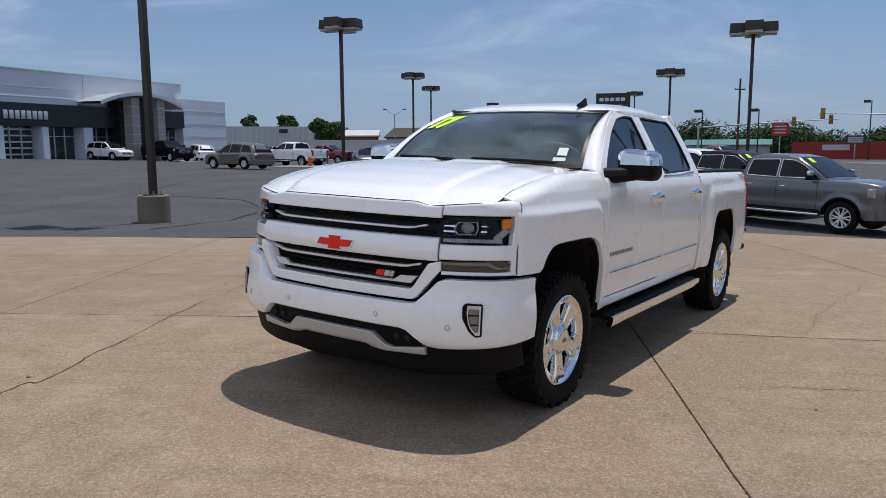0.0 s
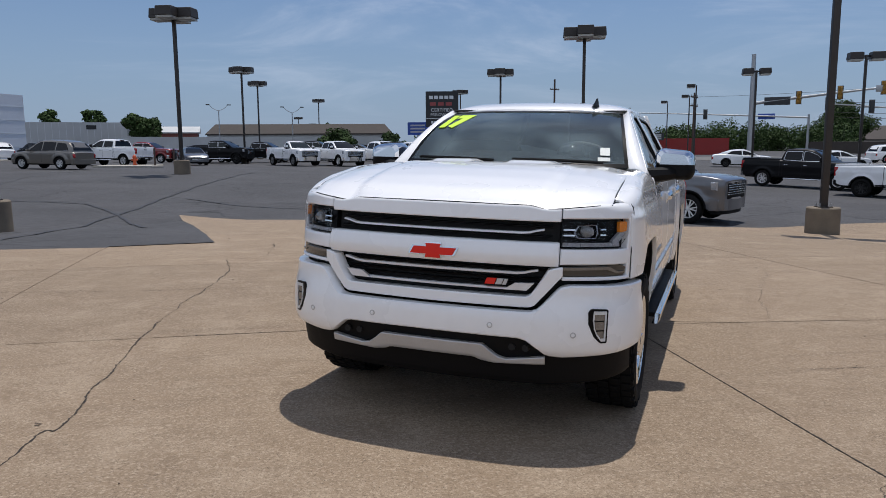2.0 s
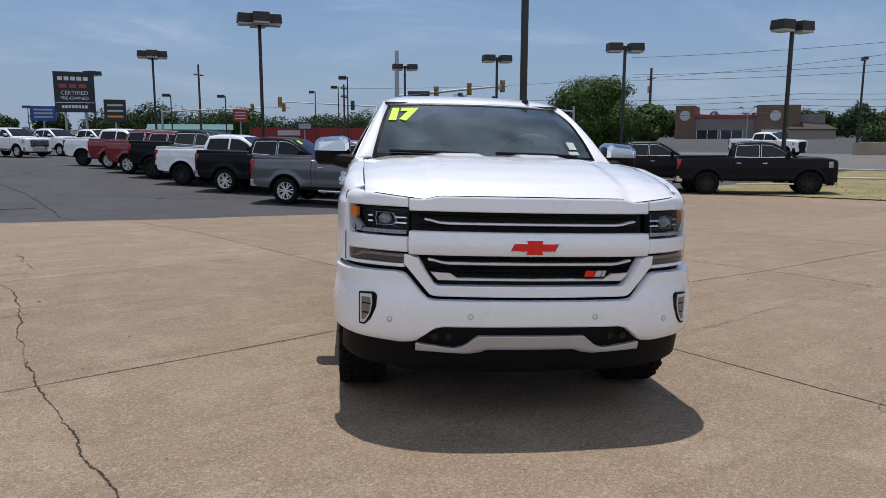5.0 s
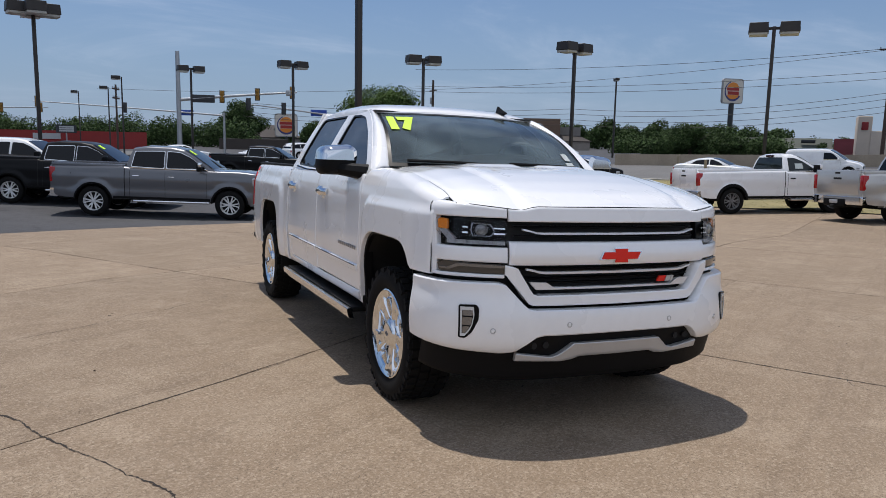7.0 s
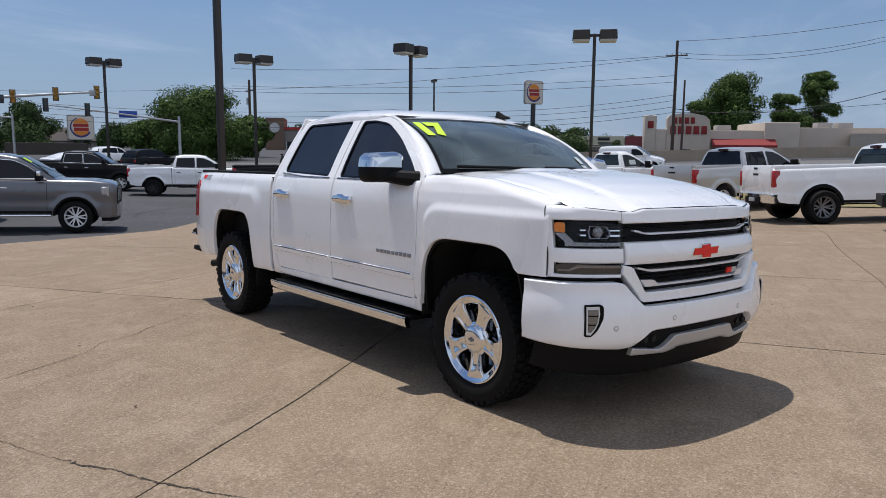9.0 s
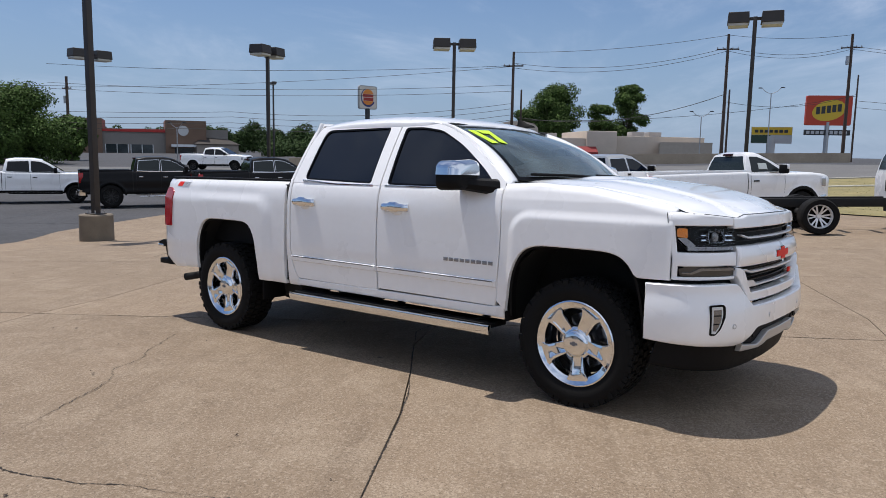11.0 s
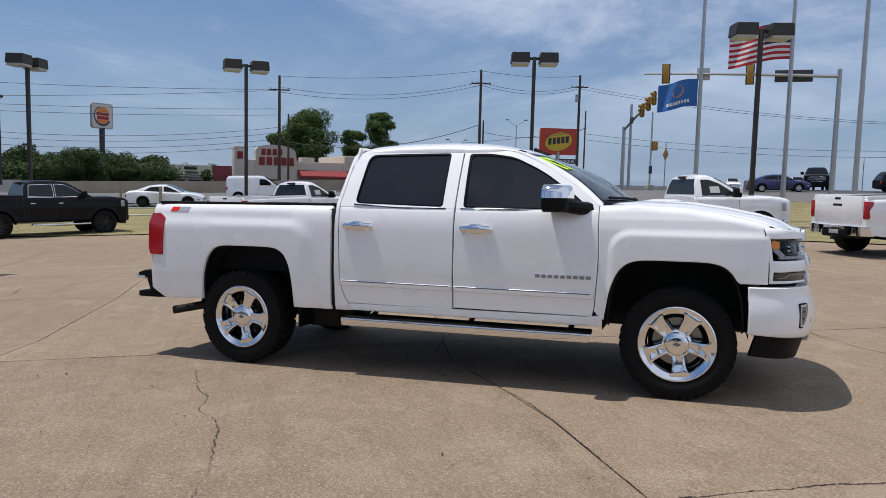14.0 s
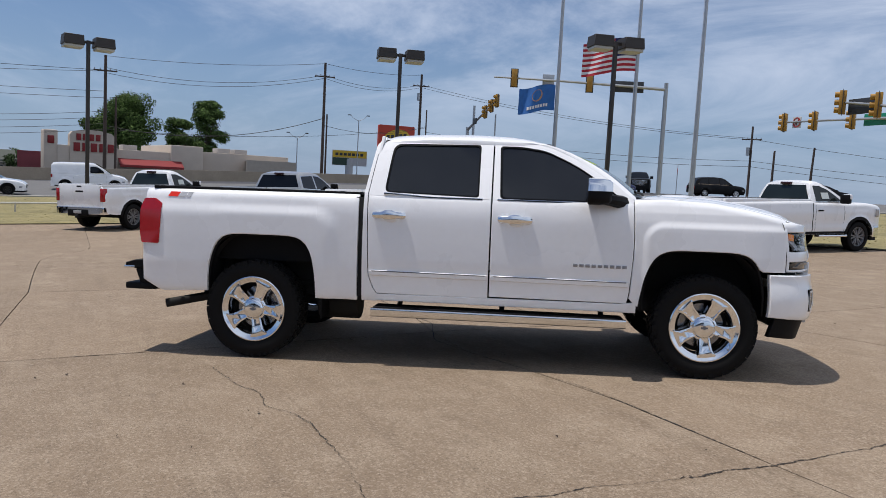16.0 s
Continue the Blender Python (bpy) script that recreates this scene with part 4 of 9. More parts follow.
    for bx in (-0.6, 0.25, 1.05):
        bm = bmesh.new()
        tube(bm, [(bx, s * 0.62, 0.52), (bx, s * 0.82, 0.43), (bx, s * 0.95, 0.41)], 0.022, 6)
        part("bracket", bm, UNDER, sb)
    # tail light
    prof = rounded([(-2.785, 0.868), (-2.808, 0.95), (-2.808, 1.15), (-2.782, 1.240), (-2.672, 1.243), (-2.602, 1.200), (-2.618, 0.868)], 0.015)
    bm = plate(prof, [], lambda x, z, off: Vector((x, s * (half(max(x, -2.77), z) + 0.010 + off - 0.5 * max(0.0, -2.77 - x)), z)), 0.05, step=0.04)
    part("tail_light", bm, REDLENS, truck, "red tail light wrapping the corner")
    # badge on the bed side, as plain slanted bars
    for k, (mt, w) in enumerate(((BADGERED, 0.085), (SATIN, 0.055), (SATIN, 0.035))):
        x = -2.56 + (0, 0.095, 0.160)[k]
        bm = plate([(x, 1.262), (x + w, 1.262), (x + w + 0.02, 1.302), (x + 0.02, 1.302)], [], mp, 0.004, off=0.004)
        part("bed_badge", bm, mt, truck, "plain red and grey badge bar")
    # mud flap
    bm = bmesh.new()
    box(bm, -1.235, -1.22, s * 0.74, s * 0.985, 0.30, 0.56, 0.004)
    part("mud_flap", bm, BLACK, truck)

# roof
def roof_z(x, y):
    zc = lerp((-0.80, -0.70, -0.4, 0.0, 0.3, 0.5, 0.60, 0.66), (1.835, 1.862, 1.884, 1.888, 1.876, 1.850, 1.825, 1.800), x)
    e = max(0, abs(y) - 0.50) / 0.21
    return zc - 0.018 * (y / 0.6) ** 2 - (0.05 - 0.038 * smooth(0.2, 0.6, x)) * e ** 2.2


bm = sheet(xs(-0.80, 0.645, 16), lambda x: -0.705, lambda x: 0.705, 24, lambda x, y, off: Vector((x - (0.07 * (y / 0.7) ** 2 if x > 0.4 else 0) * (x - 0.4) / 0.245, y * (1 - 0.02 * smooth(0.3, 0.65, x)), roof_z(x, y) + off)), 0.04)
part("roof", bm, WHITE, truck)



def shield(s, y, off=0.0):
    """The windshield's surface: s runs from its top (0) to its foot (1), y in half widths."""
    w = 0.648 + 0.145 * s
    yy = y * w
    x = 0.645 + 0.80 * s + 0.05 * math.sin(math.pi * s) - (0.09 + 0.09 * s) * y * y
    z = 1.792 - 0.405 * s + 0.045 * math.sin(math.pi * s) - 0.012 * y * y * (1 - s)
    return Vector((x + off * 0.5, yy, z + off * 0.85))


bm = sheet(xs(0, 1, 14), lambda u: -1, lambda u: 1, 20, lambda u, v, off: shield(u, v, off), 0.006, ins=0.003, rnd=0.0)
windshield = part("windshield", bm, WINDSHIELD, truck, "lightly tinted windshield")
windshield.visible_shadow = False
bm = bmesh.new()
N = 20
for band in ("top", "bottom", "left", "right"):
    g = []
    for k in range(N + 1):
        t = k / N
        if band == "top":
            g.append((shield(0.0, -1 + 2 * t, 0.004), shield(0.05, -1 + 2 * t, 0.004)))
        elif band == "bottom":
            g.append((shield(0.955, -1 + 2 * t, 0.004), shield(1.0, -1 + 2 * t, 0.004)))
        else:
            sg = 1 if band == "left" else -1
            g.append((shield(t, sg * 0.972, 0.004), shield(t, sg * 1.0, 0.004)))
    vs = [[bm.verts.new(p) for p in q] for q in g]
    for k in range(N):
        bm.faces.new((vs[k][0], vs[k + 1][0], vs[k + 1][1], vs[k][1]))
part("frit_band", bm, GLOSSBLACK, windshield, "black ceramic border")
def roof_front(y):
    return Vector((0.640 - 0.07 * (y / 0.7) ** 2, y * 0.98, roof_z(0.640, y) - 0.003))


bm = sheet(xs(-1, 1, 24), lambda y: 0.0, lambda y: 1.0, 3, lambda y, v, off: roof_front(y * 0.702).lerp(shield(0.012, y * 1.0, 0.001), v) + Vector((0, 0, off)), 0.01, ins=0.002, rnd=0.001)
part("roof_header", bm, WHITE, truck)
for s in (-1, 1):
    # windshield pillar
    def pillar(u, v, off):
        a = shield(u, s * 1.0)
        x = lerp((0, 0.12, 0.3, 0.5, 0.7, 0.9, 1.0), (0.50, 0.60, 0.745, 0.905, 1.06, 1.205, 1.275), u)
        z = lerp((0, 0.12, 0.3, 0.5, 0.7, 0.9, 1.0), (1.800, 1.776, 1.712, 1.618, 1.522, 1.408, 1.35), u)
        b = Vector((x, s * (cabin(x, z) - 0.002), z))
        p = a.lerp(b, v)
        q = math.sin(math.pi * v) * 0.022 + off
        return p + Vector((0.25 * q, s * 0.6 * q, 0.75 * q))
    bm = sheet(xs(0, 1, 14), lambda u: 0, lambda u: 1, 6, pillar, 0.02, ins=0.01, rnd=0.003)
    part("windshield_pillar", bm, WHITE, truck)

# hood

def hood_pt(u, y, off):
    """u from the cowl (0) to the nose (1), y in metres."""
    back = 1.47 - 0.19 * (y / 0.86) ** 2
    front = lerp((0, 0.3, 0.49, 0.55, 0.62, 0.75, 0.86), (2.690, 2.675, 2.645, 2.634, 2.617, 2.568, 2.500), abs(y))
    x = back + (front - back) * u
    z = lerp(HX, HZ, x)
    z += 0.022 * (1 - (y / 0.86) ** 2) - 0.022 * smooth(0.66, 0.86, abs(y))
    z += 0.014 * smooth(0.56, 0.50, abs(y)) * smooth(0.0, 0.5, u)          # raised middle
    z += 0.017 * (smooth(0.10, 0.14, abs(y)) - smooth(0.38, 0.43, abs(y))) * (smooth(0.08, 0.12, u) - smooth(0.26, 0.34, u))
    zf = lerp((0, 0.48, 0.555, 0.86), (1.226, 1.222, 1.202, 1.232), abs(y))
    z += (zf - z) * smooth(0.86, 1.0, u) ** 1.5
    return Vector((x, y, z + off))


ys_h = sorted(set(np.round(np.linspace(-0.86, 0.86, 36), 4)) | {-0.56, -0.49, 0.49, 0.56, -0.53, 0.53, 0.1, 0.14, -0.1, -0.14, 0.36, 0.42, -0.36, -0.42})
bm = sheet(ys_h, lambda y: 0.0, lambda y: 1.0, 30, lambda y, u, off: hood_pt(u, y, off), 0.03, ins=0.006, rnd=0.005)
part("hood", bm, WHITE, truck)
bm = tube(bmesh.new(), [hood_pt(1.0, y, -0.008) + Vector((0.006, 0, 0)) for y in ys_h[1:-1]], 0.0060, 6)
for s in (-1, 1):
    tube(bm, [hood_pt(0.35 + 0.65 * i / 24, s * 0.863, -0.009) for i in range(25)], 0.0036, 6)
part("hood_seal", bm, GLOSSBLACK, truck)
bm = bmesh.new()
box(bm, 1.20, 1.50, -0.84, 0.84, 1.33, 1.378, 0.01)
part("cowl", bm, BLACK, truck)
for sgn, y0 in ((1, 0.62), (1, -0.08)):
    bm = bmesh.new()
    pts = [shield(0.985, y0 / 0.77, 0.03), shield(0.955, (y0 - 0.25) / 0.77, 0.02), shield(0.95, (y0 - 0.58) / 0.77, 0.02)]
    tube(bm, pts, 0.011, 6)
    part("wiper", bm, BLACK, truck)
bm = bmesh.new()
rows = []
for k, (z, xa, xb, w) in enumerate(((-0.006, 0.105, -0.075, 0.026), (0.008, 0.09, -0.075, 0.022), (0.022, 0.045, -0.072, 0.016), (0.045, -0.010, -0.070, 0.010), (0.062, -0.045, -0.068, 0.006))):
    rows.append([bm.verts.new((0.52 + x, 0.44 + y, roof_z(0.52, 0.44) + z)) for x, y in ((xa, 0), ((xa + xb) / 2, w), (xb, w * 0.7), (xb, -w * 0.7), ((xa + xb) / 2, -w))])
for i in range(4):
    for k in range(5):
        bm.faces.new((rows[i][k - 1], rows[i][k], rows[i + 1][k], rows[i + 1][k - 1]))
bm.faces.new(rows[-1])
part("roof_antenna", bm, BLACK, truck)

# nose: outline in plan of the upper fascia and of the bumper
UP = spline([(2.748, 0.0), (2.736, 0.3), (2.714, 0.5), (2.688, 0.62), (2.636, 0.74), (2.572, 0.838), (2.500, 0.914), (2.41, 0.960), (2.30, 0.985)], 8)
LO = spline([(2.785, 0.0), (2.776, 0.3), (2.755, 0.5), (2.722, 0.65), (2.670, 0.78), (2.595, 0.89), (2.49, 0.965), (2.37, 1.002), (2.25, 1.012)], 8)


def plan(curve, lean):
    P = np.array(curve)
    d = np.concatenate([[0], np.cumsum(np.hypot(*np.diff(P, axis=0).T))])

    def f(u, z, off):
        a = abs(u)
        x, y = np.interp(a, d, P[:, 0]), np.interp(a, d, P[:, 1])
        x2, y2 = np.interp(a + 0.01, d, P[:, 0]), np.interp(a + 0.01, d, P[:, 1])
        x1, y1 = np.interp(max(0, a - 0.01), d, P[:, 0]), np.interp(max(0, a - 0.01), d, P[:, 1])
        tx, ty = (x2 - x1), (y2 - y1)
        L = math.hypot(tx, ty) or 1
        nx, ny = ty / L, -tx / L
        s = 1 if u >= 0 else -1
        return Vector((x + nx * off - lean(z), s * (y + ny * off), z))
    return f


up_map = plan(UP, lambda z: 0.14 * max(0, z - 0.96) + 0.02 * max(0, 0.96 - z))
lo_map = plan(LO, lambda z: 0.30 * max(0, 0.52 - z) + 0.05 * max(0, z - 0.66))


def brow_map(u, z, off):
    """As the fascia, but rolled in towards its top outside the grille."""
    t = min(1.0, max(0.0, (z - 1.185) / 0.055)) * smooth(0.72, 0.98, abs(u))
    return up_map(u, z, off - 0.050 * (1 - math.sqrt(1 - 0.96 * t * t)))


def ys(a, b, n):
    return [a + (b - a) * i / n for i in range(n + 1)]


# header above the upper grille
bm = sheet(ys(-0.645, 0.645, 40), lambda u: 1.140, lambda u: lerp((0, 0.49, 0.56, 0.65), (1.218, 1.216, 1.199, 1.202), abs(u)), 6, up_map, 0.05)
part("grille_header", bm, WHITE, truck)
# middle bar
bm = sheet(ys(-0.645, 0.645, 40), lambda u: 0.918, lambda u: 1.036, 8, lambda u, z, off: up_map(u, z, off + 0.012 * math.sin(math.pi * (z - 0.918) / 0.118)), 0.06)
part("grille_bar", bm, WHITE, truck, "white bar between the two grilles")
# grille backings
bm = sheet(ys(-0.66, 0.66, 30), lambda u: 0.73, lambda u: 1.16, 6, lambda u, z, off: up_map(u, z, off - 0.085), 0.03)
grille = part("grille", bm, GLOSSBLACK, truck, "black grille with bright bars")
for zz, w, r in ((1.112, 0.61, 0.004), (1.062, 0.61, 0.004), (0.895, 0.58, 0.004), (0.845, 0.56, 0.004), (0.820, 0.54, 0.004)):
    bm = sheet(ys(-w, w, 24), lambda u: zz - r, lambda u: zz + r, 2, lambda u, z, off: up_map(u, z, off - 0.045), 0.03, ins=0.003, rnd=0.003)
    part("grille_slat", bm, GLOSSBLACK, grille)
for zz, w, hgt in ((1.080, 0.565, 0.0055), (0.876, 0.545, 0.0065), (0.794, 0.49, 0.006)):
    bm = sheet(ys(-w, w, 30), lambda u: zz - hgt * (0.5 + 0.5 * smooth(w, w - 0.12, abs(u))) + 0.016 * smooth(w - 0.10, w, abs(u)), lambda u: zz + hgt * (1.0 if abs(u) < w - 0.1 else 0.9) + 0.018 * smooth(w - 0.10, w, abs(u)), 2, lambda u, z, off: up_map(u, z, off - 0.010), 0.03, ins=0.003, rnd=0.003)
    part("grille_strip", bm, BRIGHTBAR, grille, "thin bright grille strip")
for s in (-1, 1):
    bm = plate([(s * 0.37, 0.790), (s * 0.49, 0.790), (s * 0.528, 0.830), (s * 0.43, 0.826)], [], lambda u, z, off: up_map(u, z, off - 0.004), 0.02, step=0.05)
    part("grille_insert", bm, BRIGHTBAR, grille, "bright corner insert")
# emblem as a plain cross shape, and a grille badge of plain bars
bow = [(-0.105, -0.022), (-0.036, -0.022), (-0.040, -0.043), (0.040, -0.043), (0.036, -0.022), (0.125, -0.022), (0.105, 0.022), (0.036, 0.022), (0.040, 0.043), (-0.040, 0.043), (-0.036, 0.022), (-0.125, 0.022)]
bow = [(-u * 1.0, v * 0.84) for u, v in bow]
bm = plate([(u * 1.10, v * 1.18 + 0.968) for u, v in bow], [], up_map, 0.015, off=0.020)
emb = part("emblem_surround", bm, CHROME, truck, "chrome cross-shaped emblem with a red face")
bm = plate([(u, v + 0.968) for u, v in bow], [], up_map, 0.008, off=0.025)
part("emblem_face", bm, BADGERED, emb)
for k, (mt, a, b) in enumerate(((BADGERED, 0.275, 0.325), (SATIN, 0.330, 0.362), (SATIN, 0.366, 0.385))):
    bm = plate([(a, 0.815), (b, 0.815), (b + 0.012, 0.845), (a + 0.012, 0.845)], [], lambda u, z, off: up_map(u, z, off), 0.012, off=0.004)
    part("grille_badge", bm, mt, grille, "plain red and grey badge bar")
# white surround under the lower grille, with diagonal ends
sur_lo = lambda u: lerp((0, 0.505, 0.53, 0.66, 0.70), (0.706, 0.708, 0.716, 0.868, 0.873), abs(u))
sur_hi = lambda u: lerp((0, 0.50, 0.515, 0.60, 0.655, 0.70), (0.762, 0.762, 0.775, 0.905, 0.918, 0.918), abs(u))
bm = sheet(ys(-0.665, 0.665, 60), sur_lo, sur_hi, 6, lambda u, z, off: up_map(u, z, off + 0.018), 0.07)
part("grille_surround", bm, WHITE, truck)
for s in (-1, 1):
    U = lambda a, b, n=14: [s * v for v in ys(a, b, n)] if s > 0 else [-v for v in ys(b, a, n)]
    # headlight
    prof = rounded([(s * 0.655, 1.012), (s * 0.655, 1.142), (s * 1.02, 1.150), (s * 1.035, 1.14), (s * 1.035, 1.082), (s * 0.965, 1.012)], 0.008)
    on = lambda d: (lambda u, z, off: up_map(u, z, off + d))
    bm = plate(prof, [], on(-0.045), 0.03, step=0.06)
    hl = part("headlight", bm, GLOSSBLACK, truck, "headlight with a projector lens and amber corner")
    bm = plate(prof, [], on(0.002), 0.004, step=0.05)
    cover = part("lens_cover", bm, CLEAR, hl)
    cover.visible_shadow = False
    hexa = [(s * u, z) for u, z in ((0.735, 1.060), (0.715, 1.085), (0.735, 1.122), (0.835, 1.126), (0.845, 1.090), (0.835, 1.058))]
    c = np.mean(np.array(hexa), axis=0)
    inner = [tuple(c + (np.array(p) - c) * 0.90) for p in hexa]
    part("lamp_bezel", plate(hexa, [inner], on(-0.014), 0.02, step=0.05), LAMPGREY, hl, "dull bright bezel")
    part("lamp_well", plate(hexa, [], on(-0.030), 0.006, step=0.05), GLOSSBLACK, hl)
    bm = bmesh.new()
    c = up_map(s * 0.785, 1.091, -0.030)
    bmesh.ops.create_uvsphere(bm, u_segments=20, v_segments=12, radius=0.031, matrix=Matrix.Translation(c) @ Matrix.Diagonal((0.7, 1.3, 1, 1)))
    part("projector", bm, PROJECTOR, hl, "round projector lens")
    for (u0, u1, z0, z1) in ((0.662, 0.722, 1.070, 1.078), (0.662, 0.722, 1.098, 1.105), (0.858, 0.888, 1.072, 1.080), (0.858, 0.888, 1.100, 1.107)):
        bm = plate([(s * u0, z0), (s * u1, z0), (s * u1, z1), (s * u0, z1)], [], on(-0.012), 0.02, step=0.05)
        part("lamp_blade", bm, CHROME, hl)
    for k in range(14):
        u0 = 0.664 + k * 0.0225
        bm = plate([(s * u0, 1.018), (s * (u0 + 0.0205), 1.018), (s * (u0 + 0.0205), 1.036), (s * u0, 1.036)], [], on(-0.012), 0.02, step=0.05)
        part("light_cell", bm, CELLGREY, hl)
    part("light_guide", plate([(s * 0.955, 1.022), (s * 1.028, 1.084), (s * 0.978, 1.088), (s * 0.925, 1.044)], [], on(-0.012), 0.02, step=0.05), CELLGREY, hl)
    bm = plate(rounded([(s * 0.972, 1.088), (s * 0.968, 1.140), (s * 1.015, 1.143), (s * 1.029, 1.134), (s * 1.029, 1.092)], 0.006), [], on(-0.010), 0.02, step=0.05)
    part("turn_signal", bm, AMBER, hl, "amber turn signal")
    # white panel round the headlight and the lower lamp
    bm = sheet(U(0.652, 1.06), lambda u: 0.928, lambda u: 1.006, 5, up_map, 0.04)
    part("fascia_panel", bm, WHITE, truck)
    bm = sheet(U(0.652, 1.06), lambda u: 1.156, lambda u: lerp((0.652, 0.75, 0.9, 1.06), (1.203, 1.212, 1.226, 1.236), abs(u)), 8, brow_map, 0.05)
    part("fascia_top", bm, WHITE, truck)
    bm = sheet(U(1.038, 1.072, 3), lambda u: 0.852, lambda u: 1.236, 20, brow_map, 0.04)
    part("fascia_corner", bm, WHITE, truck)
    bm = tube(bmesh.new(), [brow_map(s * 1.074, z, 0.001) for z in ys(0.852, 1.236, 16)], 0.0024, 6)
    part("fascia_seam", bm, GLOSSBLACK, truck, "dark shut line beside the headlight")
    bm = sheet(U(0.665, 1.06), lambda u: 0.850, lambda u: 0.868, 3, lambda u, z, off: up_map(u, z, off + 0.006), 0.05)
    part("fascia_lower", bm, WHITE, truck)
    prof = rounded([(s * 0.64, 0.872), (s * 0.64, 0.918), (s * 0.99, 0.926), (s * 1.035, 0.912), (s * 1.02, 0.872)], 0.008)
    bm = plate(prof, [], lambda u, z, off: up_map(u, z, off - 0.006), 0.03, step=0.05)
    drl = part("lower_lamp", bm, SMOKE, truck, "slim smoked running lamp")
    bm = plate([(s * 0.66, 0.902), (s * 0.90, 0.904), (s * 0.955, 0.884), (s * 1.015, 0.886), (s * 1.015, 0.894), (s * 0.965, 0.894), (s * 0.91, 0.919), (s * 0.66, 0.915)], [], lambda u, z, off: up_map(u, z, off + 0.004), 0.012, step=0.05)
    part("lamp_blade", bm, LAMPGREY, drl)
# dark gap behind the fascia
bm = sheet(ys(-1.09, 1.09, 50), lambda u: 0.70, lambda u: 1.20, 4, lambda u, z, off: up_map(u, z, off - 0.075), 0.02)
part("fascia_backing", bm, UNDER, truck)

# bumper
b_hi = lambda u: lerp((0, 0.52, 0.555, 0.672, 0.72, 1.30), (0.690, 0.692, 0.701, 0.821, 0.830, 0.826), abs(u))
b_lo = lambda u: lerp((0, 0.47, 0.51, 0.605, 0.68, 0.95, 1.30), (0.560, 0.558, 0.545, 0.470, 0.462, 0.478, 0.505), abs(u))
bm = sheet(ys(-1.262, 1.262, 110), b_lo, b_hi, 12, lambda u, z, off: lo_map(u, z, off + 0.020 * math.sin(math.pi * min(1, max(0, (z - 0.45) / 0.32)))), 0.06, ins=0.007, rnd=0.007)
part("bumper", bm, WHITE, truck, "white painted front bumper")
bm = sheet(ys(-1.19, 1.19, 60), lambda u: lerp((0, 0.6, 0.9, 1.19), (0.29, 0.295, 0.32, 0.345), abs(u)), lambda u: lerp((0, 0.47, 0.51, 0.605, 0.68, 0.95, 1.30), (0.60, 0.60, 0.57, 0.490, 0.485, 0.492, 0.515), abs(u)), 8, lambda u, z, off: lo_map(u, z, off - 0.030), 0.05)
part("lower_valance", bm, BLACK, truck, "black plastic lower valance")
bm = sheet(ys(-0.60, 0.60, 60), lambda u: lerp((0, 0.235, 0.265, 0.335, 0.60), (0.432, 0.432, 0.418, 0.408, 0.420), abs(u)), lambda u: lerp((0, 0.28, 0.355, 0.40, 0.60), (0.508, 0.508, 0.448, 0.436, 0.462), abs(u)), 4, lambda u, z, off: lo_map(u, z, off + 0.006), 0.05, ins=0.004, rnd=0.004)
part("skid_plate", bm, SATIN, truck, "silver skid plate insert")
for s in (-1, 1):
    prof = rounded([(s * u, z) for u, z in ((0.908, 0.716), (0.822, 0.720), (0.806, 0.704), (0.808, 0.642), (0.838, 0.578), (0.872, 0.545), (0.906, 0.547))], 0.010)
    bm = plate(prof, [], lambda u, z, off: lo_map(u, z, off + 0.0215), 0.03, step=0.03)
    fog = part("fog_light", bm, GLOSSBLACK, truck, "fog lights stacked in a black bezel")
    for z0, z1, u0, u1 in ((0.662, 0.698, 0.838, 0.888), (0.614, 0.655, 0.844, 0.888), (0.570, 0.607, 0.856, 0.886)):
        bm = plate(rounded([(s * u0, z0), (s * u1, z0), (s * u1, z1), (s * (u0 - 0.006), z1)], 0.006), [], lambda u, z, off: lo_map(u, z, off + 0.0235), 0.02, step=0.05)
        part("fog_lens", bm, LAMPGREY, fog, "bright fog lamp cell")
    ring = [(s * u, z) for u, z in ((0.898, 0.707), (0.832, 0.709), (0.829, 0.668), (0.837, 0.618), (0.850, 0.588), (0.874, 0.556), (0.896, 0.557))]
    c = np.mean(np.array(ring), axis=0)
    part("fog_frame", plate(ring, [[tuple(c + (np.array(p) - c) * 0.80) for p in ring]], lambda u, z, off: lo_map(u, z, off + 0.0260), 0.012, step=0.03), FOGWHITE, fog, "pale silver frame")
    for u0, z0 in ((0.325, 0.615), (0.735, 0.588)):
        at, ahead = lo_map(s * u0, z0, 0.0205), lo_map(s * u0, z0, 0.0405)
        M = Matrix.Translation(at) @ (ahead - at).to_track_quat("Z", "Y").to_matrix().to_4x4()
        bm = bmesh.new()
        lathe(bm, [(0.0, 0.003), (0.008, 0.003), (0.0095, 0.001), (0.0095, -0.004)], 16, "z")
        bmesh.ops.transform(bm, matrix=M, verts=bm.verts)
        sensor = part("parking_sensor", bm, WHITE, truck)
        bm = bmesh.new()
        lathe(bm, [(0.0095, -0.003), (0.0105, 0.0015), (0.0150, 0.0015), (0.0155, -0.003)], 16, "z")
        bmesh.ops.transform(bm, matrix=M, verts=bm.verts)
        part("sensor_ring", bm, SATIN, sensor, "thin grey ring")
    for k in range(2):
        bm = bmesh.new()
        tube(bm, [(2.60, s * (0.42 + 0.10 * k), 0.50), (2.74, s * (0.43 + 0.07 * k), 0.50)], 0.018, 8)
        part("tow_hook", bm, UNDER, truck)

